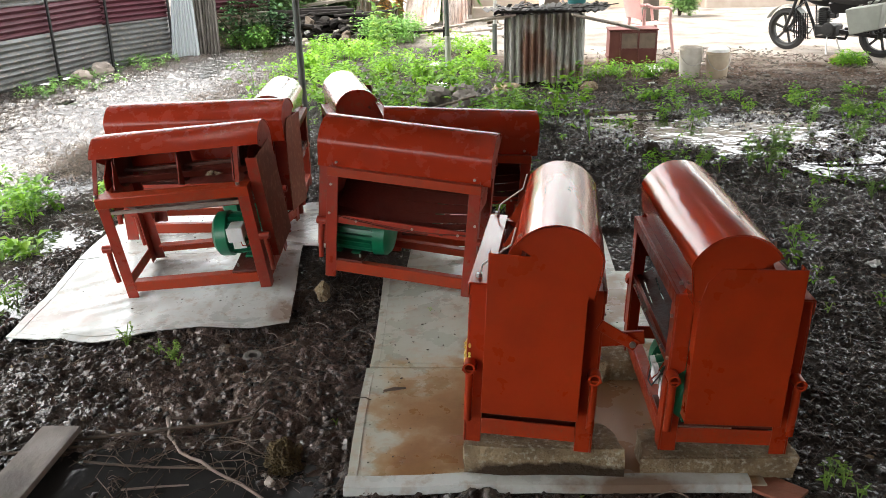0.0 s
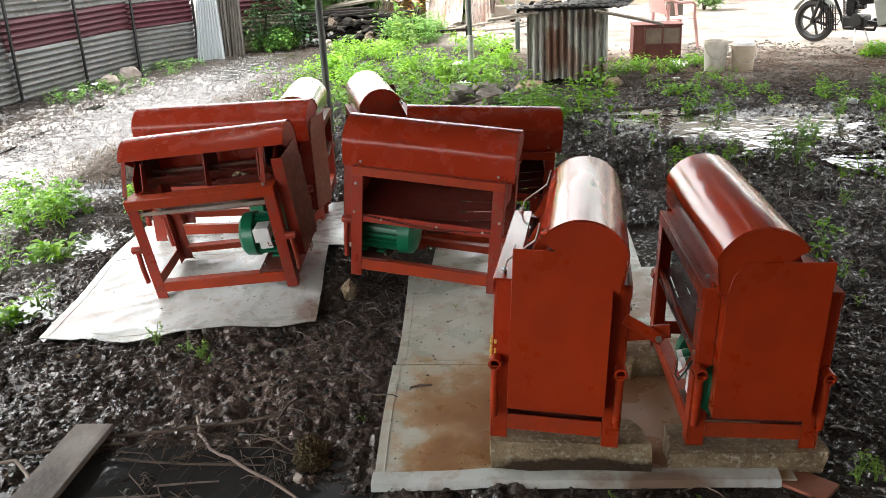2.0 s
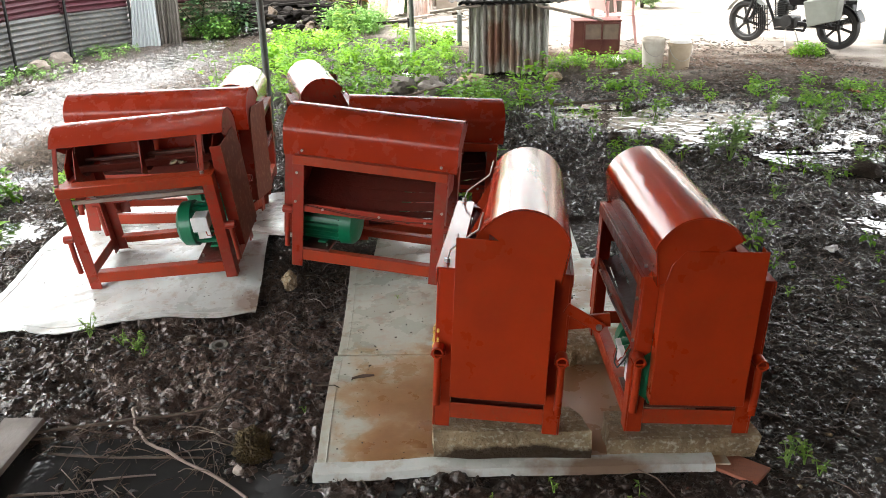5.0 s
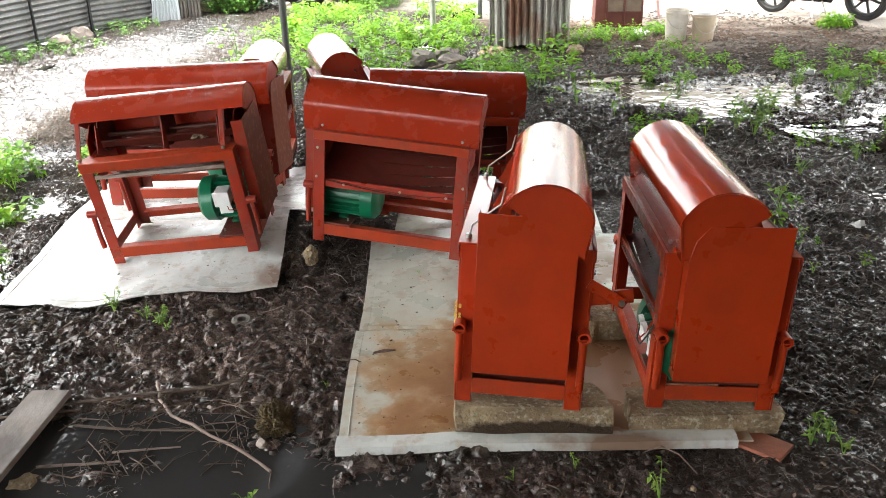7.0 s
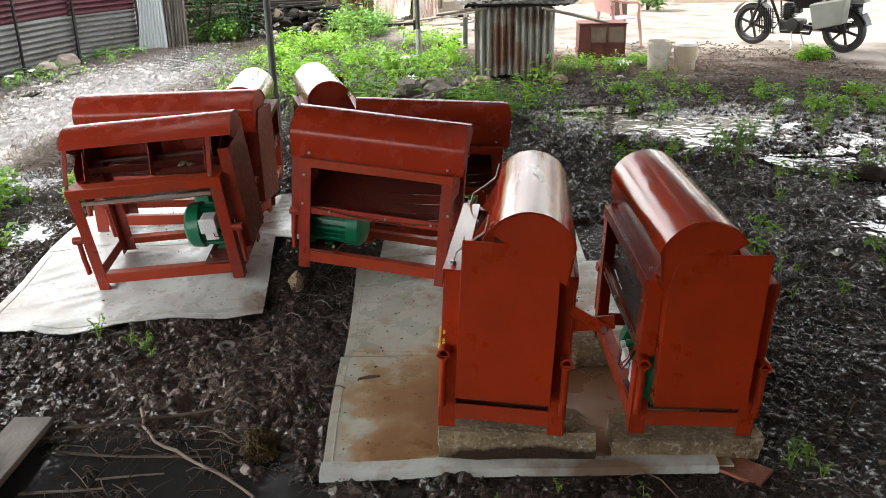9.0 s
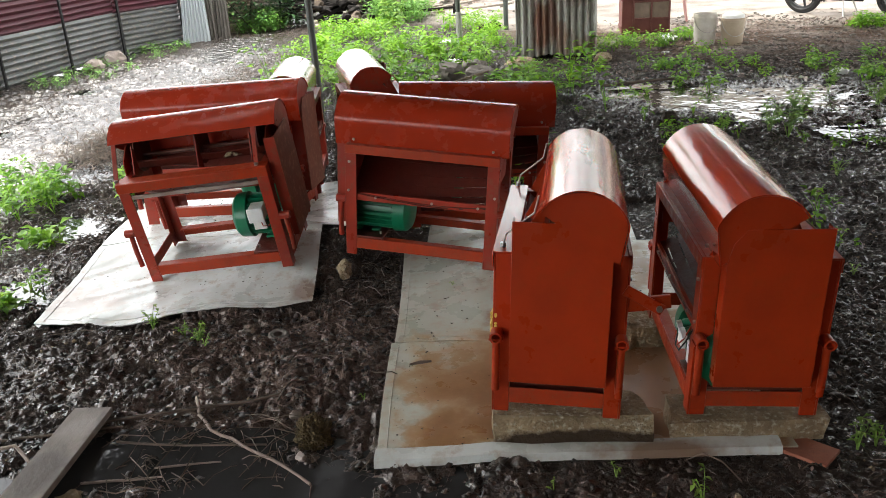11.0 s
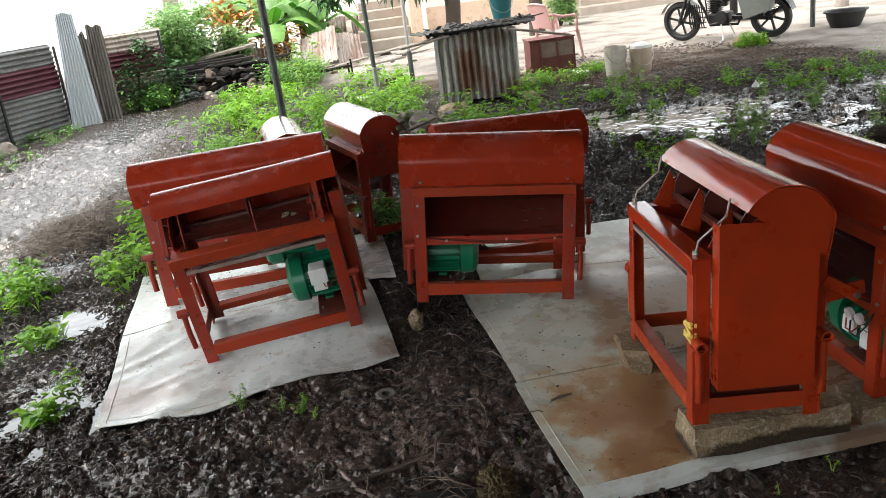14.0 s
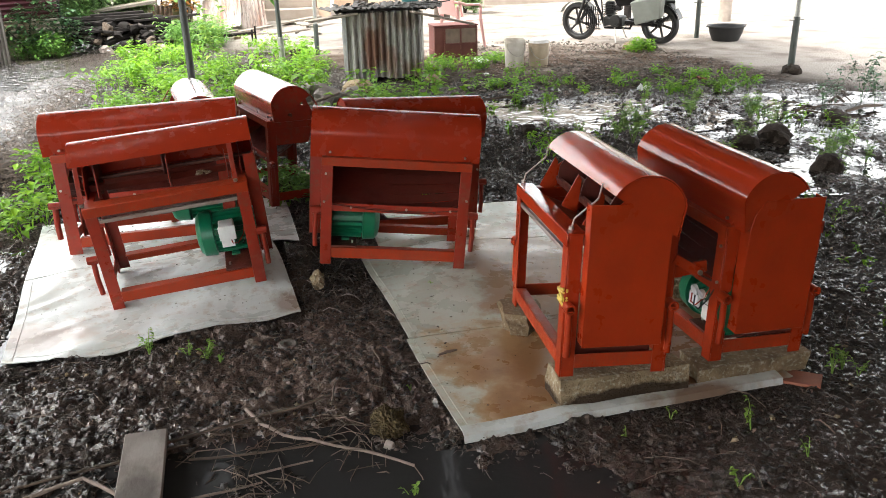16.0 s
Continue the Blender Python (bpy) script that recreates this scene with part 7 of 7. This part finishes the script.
stuff("weeds", weeds(rng, 26, in_box(-2.95, -2.48, 4.15, 4.65), 0.2, 28, 0.055) + weeds(rng, 9, clumpy(-2.3, -1.95, 4.6, 5.4, 0.25, 0.5), 0.13, 12, 0.045), LEAF, "green leafy weeds beside the machines", "weeds")
stuff("weeds", weeds(rng, 17, in_box(-2.42, -2.0, 5.4, 5.95), 0.2, 20, 0.062, 0.6) + weeds(rng, 8, in_box(-2.15, -1.98, 4.55, 5.0), 0.2, 16, 0.06, 0.6), LEAF, "bright green leafy weeds behind a sheet's corner", "weeds")
stuff("weeds", weeds(rng, 10, clumpy(-2.6, -1.95, 2.9, 4.0, 0.25, 0.58), 0.11, 18, 0.04), LEAF, "low green weeds in wet mud", "weeds")
stuff("weeds", weeds(rng, 9, clumpy(-2.35, -1.95, 4.3, 4.9, 0.2, 0.45), 0.15, 10, 0.065, 0.6) + weeds(rng, 7, in_box(-2.45, -2.2, 3.55, 3.85), 0.09, 9, 0.07, 0.6) + weeds(rng, 5, in_box(-2.2, -1.98, 2.85, 3.05), 0.09, 10, 0.07, 0.6), LEAF, "broad-leaved green weeds at the edge of the sheets", "weeds")
stuff("weeds", weeds(rng, 120, clumpy(1.2, 4.7, 6.9, 8.3, 0.3, 0.58), 0.12, 16, 0.05), LEAF, "low scattered weeds in the mud", "weeds")
stuff("weeds", weeds(rng, 55, clumpy(1.2, 4.8, 3.6, 6.2, 0.45, 0.62), 0.13, 16, 0.042), LEAF, "sparse green weeds in the mud", "weeds")
stuff("weeds", weeds(rng, 60, clumpy(1.3, 3.4, 1.7, 3.6, 0.3, 0.66), 0.06, 9, 0.026), LEAF, "small green seedlings in the mud", "weeds")
stuff("weeds", weeds(rng, 60, clumpy(-5.1, -4.2, 8.6, 12.3, 0.4, 0.5), 0.13, 14, 0.045), LEAF_DEEP, "green weeds along the foot of the tin fence", "weeds")
stuff("weeds", weeds(rng, 90, clumpy(1.2, 2.6, 8.6, 10.1, 0.4, 0.45), 0.14, 16, 0.045), LEAF, "yellow-green weeds beside the cabinet", "weeds")
stuff("weeds", weeds(rng, 26, in_box(4.35, 4.75, 9.9, 10.3), 0.16, 24, 0.05), LEAF, "tuft of green weeds beside the motorcycle", "weeds")
stuff("weeds", weeds(rng, 26, in_box(-0.72, -0.35, 4.25, 4.95), 0.17, 18, 0.055, 0.6), LEAF_DEEP, "green weeds growing between two machines", "weeds")
stuff("weeds", weeds(rng, 60, clumpy(-0.2, 0.5, 3.8, 6.2, 0.3, 0.5, lambda x, y: x > -0.1 and y < 4.4), 0.12, 16, 0.04), LEAF, "green weeds between the machines", "weeds")
stuff("weeds", weeds(rng, 90, in_box(-1.8, -0.9, 12.9, 14.2), 0.36, 26, 0.07) + weeds(rng, 60, in_box(-3.9, -3.2, 12.9, 13.6), 0.3, 22, 0.07), LEAF_DEEP, "tall green weeds growing beside the rubble", "weeds")
stuff("weeds", weeds(rng, 160, in_box(9.5, 24, 22, 34), 0.5, 20, 0.2), LEAF_DEEP, "distant green undergrowth beyond the yard", "weeds")


LEAF_SEEDLING = material("seedling_leaf", (0.18, 0.34, 0.06), 0.55, vary=(0.26, 0.40, 0.08), scale=9, amount=0.5, island=0.45, glow=0.4)


def sprig(x, y, h, n, seed, label, mat=LEAF_SEEDLING):
    r = random.Random(seed)
    root = thing("weed_sprig", pose(x, y, gz(x, y)), label, "weed", "single weeds")
    rows = []
    for k in range(max(2, n // 6)):
        a = r.uniform(0, 6.28)
        d = h * r.uniform(0.15, 0.5)
        p = (d * math.cos(a), d * math.sin(a), h * r.uniform(0.7, 1.0))
        part("stem", Shape().tube([(0, 0, -0.01), (p[0] * 0.4, p[1] * 0.4, p[2] * 0.6), p], [0.0022, 0.0016, 0.0009], 5), mat, root)
        for j in range(8 + int(30 * max(h - 0.1, 0))):
            g = 0.3 + 0.7 * r.random()
            l = min(h * r.uniform(0.14, 0.28), r.uniform(0.018, 0.045) * (1 + 2.5 * max(h - 0.1, 0)))
            rows.append((p[0] * g, p[1] * g, p[2] * g, r.uniform(0, 6.28), r.uniform(-0.4, 0.6), l, l * 0.55))
    part("foliage", leaves_mesh("foliage", rows, mat), mat, root)


for k, (x, y, h, n) in enumerate(((-1.05, 2.62, 0.09, 48), (-1.12, 2.66, 0.07, 30), (-1.27, 2.72, 0.10, 24), (-1.0, 2.55, 0.05, 18), (1.16, 1.84, 0.10, 24), (1.24, 1.80, 0.08, 18), (-0.455, 1.605, 0.085, 24), (0.67, 1.60, 0.09, 18), (0.47, 1.36, 0.07, 18), (1.22, 1.86, 0.09, 30),
                                  (0.46, 1.74, 0.05, 12), (0.28, 1.70, 0.04, 12), (0.75, 1.42, 0.06, 12), (-0.33, 2.2, 0.03, 6), (1.62, 3.05, 0.06, 12), (2.1, 5.35, 0.30, 60), (2.02, 5.5, 0.22, 48), (1.72, 5.55, 0.16, 36), (2.5, 4.7, 0.14, 30), (2.05, 4.4, 0.13, 30), (1.8, 4.0, 0.10, 24), (3.05, 4.25, 0.25, 40),
                                  (3.4, 4.6, 0.30, 40), (-0.05, 3.0, 0.05, 0 + 6))):
    sprig(x, y, h, n, 200 + k, "small green weed growing out of the mud")

sprig(-1.05, 10.1, 0.95, 18, 260, "tall thin weed stalk standing among low weeds")
for k, (x, y) in enumerate(((2.42, 6.2), (2.55, 6.3), (3.05, 6.2), (3.12, 6.3), (3.47, 5.9), (3.55, 6.0), (3.84, 6.05), (2.83, 4.98), (3.1, 4.42), (3.8, 7.0), (3.35, 7.1), (2.9, 6.8), (3.35, 4.3), (3.3, 5.3))):
    sprig(x, y, 0.16 + 0.05 * (k % 3), 42, 270 + k, "pale green leafy weed beside a puddle")
for k, (x, y) in enumerate(((4.35, 6.1), (4.6, 6.25), (4.85, 6.2), (4.2, 5.9), (4.75, 5.9), (5.05, 6.45))):
    sprig(x, y, 0.30 + 0.07 * (k % 3), 18, 290 + k, "dark drooping weed stalk in a brush heap", LEAF_MANGO)
for k in range(9):
    a, l, x, y = rng.uniform(-0.35, 0.35), rng.uniform(0.15, 0.5), rng.uniform(3.6, 4.6), rng.uniform(5.75, 6.15)
    stick([(x, y, 0.0 + 0.04 * rng.random()), (x + l * 0.5 * math.cos(a), y + l * 0.5 * math.sin(a), 0.03 + 0.06 * rng.random()), (x + l * math.cos(a), y + l * math.sin(a), 0.02)], rng.uniform(0.008, 0.022), TWIG, "dark wet branch in a heap of brush", "branch")
# dry grass mound
rows = []
for _ in range(4200):
    x, y = (rng.gauss(-2.72, 0.22), rng.gauss(5.85, 0.32)) if _ % 3 else (rng.gauss(-2.6, 0.16), rng.gauss(7.6, 0.9))
    rows.append((x, y, gz(x, y) + rng.uniform(0, 0.10), rng.uniform(0, 6.28), rng.uniform(-0.3, 0.4), rng.uniform(0.06, 0.2), 0.008))
stuff("dry_grass", rows, TWIG, "heap of flattened dry brown grass", "dry grass")


def chips(name, n, where, lo, hi, mat, label, category, flat=0.5, lift=0.4, on=None):
    """Small rough lumps, joined."""
    ico_v = np.array([(0, 0, 1), (0.894, 0, 0.447), (0.276, 0.851, 0.447), (-0.724, 0.526, 0.447), (-0.724, -0.526, 0.447), (0.276, -0.851, 0.447), (0.724, 0.526, -0.447), (-0.276, 0.851, -0.447), (-0.894, 0, -0.447), (-0.276, -0.851, -0.447), (0.724, -0.526, -0.447), (0, 0, -1)])
    ico_f = np.array([(0, 1, 2), (0, 2, 3), (0, 3, 4), (0, 4, 5), (0, 5, 1), (1, 6, 2), (2, 7, 3), (3, 8, 4), (4, 9, 5), (5, 10, 1), (6, 7, 2), (7, 8, 3), (8, 9, 4), (9, 10, 5), (10, 6, 1), (11, 7, 6), (11, 8, 7), (11, 9, 8), (11, 10, 9), (11, 6, 10)])
    rs = np.random.RandomState(len(label) + n)
    xy = np.array([where(rng) for _ in range(n)])
    z = ground_height(xy[:, 0], xy[:, 1]) if on is None else on(xy[:, 0], xy[:, 1])
    size = lo + (hi - lo) * rs.rand(n) ** 2.5
    v = ico_v[None] * (1 + 1.1 * (rs.rand(n, 12, 1) - 0.5)) * size[:, None, None] * (0.6 + 0.8 * rs.rand(n, 1, 3))
    v[..., 2] *= flat
    t = rs.rand(n) * 6.283
    c, s = np.cos(t)[:, None], np.sin(t)[:, None]
    v = np.stack([v[..., 0] * c - v[..., 1] * s, v[..., 0] * s + v[..., 1] * c, v[..., 2]], -1)
    v += np.stack([xy[:, 0], xy[:, 1], z + size * flat * lift], -1)[:, None]
    f = (ico_f[None] + (np.arange(n) * 12)[:, None, None]).reshape(-1, 3)
    me = bpy.data.meshes.new(name)
    me.vertices.add(n * 12)
    me.vertices.foreach_set("co", v.ravel())
    me.loops.add(f.size)
    me.loops.foreach_set("vertex_index", f.ravel().astype(np.int32))
    me.polygons.add(len(f))
    me.polygons.foreach_set("loop_start", np.arange(0, f.size, 3, dtype=np.int32))
    me.update(calc_edges=True)
    me.materials.append(mat)
    stuff(name, me, mat, label, category)


CLOD = material("wet_mud_clod", (0.03, 0.02, 0.014), 0.42, vary=(0.010, 0.007, 0.0055), scale=16, amount=0.6, bump=0.5, bump_scale=90, rough_vary=0.34, island=0.6, spec=0.4)
chips("mud_clods", 11000, in_box(-2.2, 1.9, 1.15, 3.4), 0.002, 0.015, CLOD, "loose dark wet clods of mud", "mud clods", 0.55, 0.15)
chips("mud_clods", 7000, in_box(-2.9, 4.4, 2.6, 6.6), 0.003, 0.012, CLOD, "dark wet clods of mud further off", "mud clods", 0.5, 0.2)
chips("mud_clods", 2000, in_box(0.9, 4.6, 5.0, 8.6), 0.004, 0.015, CLOD, "dark lumps of mud across the yard", "mud clods", 0.5)
chips("gravel", 1100, in_box(2.0, 5.6, 7.6, 12.0, lambda x, y: x > 5.0 - 0.5 * max(y - 10, 0)), 0.006, 0.035, STONE, "scattered gravel and chips on the bare yard", "gravel", 0.5)
chips("gravel", 260, in_box(-2.0, 2.4, 1.2, 3.6), 0.003, 0.012, CONCRETE, "pale grit scattered on the mud", "gravel", 0.7)


def fibres(name, n, where, length, radius, mat, label, category):
    """Thin bent strands lying on the ground, joined."""
    rs = np.random.RandomState(n)
    v, f = [], []
    for k in range(n):
        x, y = where(rng)
        a, l = rs.rand() * 6.283, length * (0.3 + rs.rand() ** 2 * 1.2)
        turn, r = (rs.rand() - 0.5) * 1.1, radius * (0.5 + rs.rand())
        arch = rs.rand() * 0.25 * l
        b = len(v)
        for i in range(4):
            g = i / 3
            hh = a + turn * g
            px, py = x + l * (g - 0.5) * math.cos(hh), y + l * (g - 0.5) * math.sin(hh)
            pz = float(gz_fast(px, py)) + r + 0.004 + arch * 4 * g * (1 - g)
            s, c = math.sin(hh), math.cos(hh)
            v += [(px - s * r, py + c * r, pz - r * 0.5), (px + s * r, py - c * r, pz - r * 0.5), (px, py, pz + r)]
        for i in range(3):
            o = b + i * 3
            f += [(o, o + 1, o + 4, o + 3), (o + 1, o + 2, o + 5, o + 4), (o + 2, o, o + 3, o + 5)]
    me = bpy.data.meshes.new(name)
    me.from_pydata(v, [], f)
    me.update()
    me.materials.append(mat)
    stuff(name, me, mat, label, category)


_gx, _gy = np.arange(-6, 7, 0.05), np.arange(0.5, 13, 0.05)
_gz = ground_height(*np.meshgrid(_gx, _gy))


def gz_fast(x, y):
    return _gz[min(max(int((y - 0.5) / 0.05 + 0.5), 0), len(_gy) - 1), min(max(int((x + 6) / 0.05 + 0.5), 0), len(_gx) - 1)]


STRAW = material("dead_straw", (0.12, 0.10, 0.085), 0.7, island=0.7)
ROOT = material("dead_root_fibre", (0.13, 0.105, 0.088), 0.7, island=0.55)
fibres("twigs", 5200, in_box(-2.2, 2.0, 1.15, 3.6, lambda x, y: x > 0.0 and y < 1.85 and rng.random() < 0.75), 0.05, 0.0006, ROOT, "dead root fibres and twigs strewn over the mud", "twigs")
fibres("twigs", 5500, in_box(-2.6, 4.2, 2.8, 6.6), 0.075, 0.0017, STRAW, "dead twigs strewn over the mud", "twigs")
fibres("twigs", 200, in_box(-1.9, 1.6, 1.2, 3.2), 0.15, 0.0016, TWIG, "longer brown twigs lying on the mud", "twigs")
fibres("roots", 150, in_box(-1.05, -0.5, 1.72, 2.1), 0.2, 0.0015, TWIG, "tangle of thin brown roots at a puddle's edge", "roots")
fibres("twigs", 450, in_box(-2.6, 5.0, 6.0, 12.0), 0.16, 0.004, TWIG, "twigs strewn over the yard", "twigs")
rows = []
for _ in range(5600):
    x, y = in_box(-2.2, 4.2, 1.15, 6.8)(rng)
    l = rng.uniform(0.008, 0.024)
    rows.append((x, y, gz_fast(x, y) + 0.006, rng.uniform(0, 6.28), rng.uniform(-0.3, 0.7), l, l * 0.5))
stuff("leaf_litter", rows, LEAF_DEAD, "dead brown leaves trodden into the mud", "leaf litter")
rows = []
for _ in range(3600):
    x, y = in_box(1.2, 5.3, 7.4, 11.2, lambda x, y: x > 5.0 - 0.4 * max(y - 10, 0))(rng)
    l = rng.uniform(0.025, 0.07)
    rows.append((x, y, gz_fast(x, y) + 0.01, rng.uniform(0, 6.28), rng.uniform(-0.2, 0.4), l, l * 0.5))
stuff("leaf_litter", rows, LEAF_DEAD, "dry leaves scattered over the bare yard", "leaf litter")


def on_sheet(rng):
    """A place on one of the sheets, more often near an edge."""
    while True:
        if rng.random() < 0.5:
            x, y = rng.uniform(-1.78, -0.72), rng.uniform(2.95, 4.4)
            edge = min(x + 1.78, -0.72 - x, y - 2.95)
        else:
            x, y = rng.uniform(-0.22, 0.95), rng.uniform(1.86, 3.4)
            edge = min(x + 0.22, 0.95 - x, y - 1.86)
        if rng.random() < 0.25 + 0.75 * math.exp(-edge / 0.08):
            return x, y


chips("mud_crumbs", 900, on_sheet, 0.0012, 0.0045, MUD_DARK, "small crumbs of mud on the metal sheets", "mud crumbs", 0.5, 0.2, lambda x, y: lay(x, y) + 0.013)


# ---- the back of the yard lies a little higher than the mud in front ----
RISE_FROM = Vector((-0.15, -0.25, 1.5))


def nearer(y):
    """How far things shift towards RISE_FROM as the ground climbs by a hand's width behind the machines."""
    g = np.clip((np.asarray(y, float) - 4.6) / 1.8, 0, 1)
    return 1 - 0.067 * g * g * (3 - 2 * g)


def raise_back():
    for ob in list(scene.objects):
        if ob.parent or ob.type not in ("MESH", "EMPTY") or ob.name.split(".")[0] in ("canopy_sheet", "wall_south", "wall_east"):
            continue
        if ob.type == "MESH" and ob.matrix_basis == Matrix():
            co = np.empty(len(ob.data.vertices) * 3, np.float32)
            ob.data.vertices.foreach_get("co", co)
            co = co.reshape(-1, 3)
            eye = np.array(RISE_FROM, np.float32)
            co = eye + (co - eye) * nearer(co[:, 1])[:, None]
            ob.data.vertices.foreach_set("co", co.astype(np.float32).ravel())
            ob.data.update()
            continue
        k = float(nearer(20.0 if ob.matrix_basis == Matrix() else ob.matrix_basis.translation.y))
        ob.matrix_basis = Matrix.Translation(RISE_FROM) @ Matrix.Scale(k, 4) @ Matrix.Translation(-RISE_FROM) @ ob.matrix_basis


raise_back()
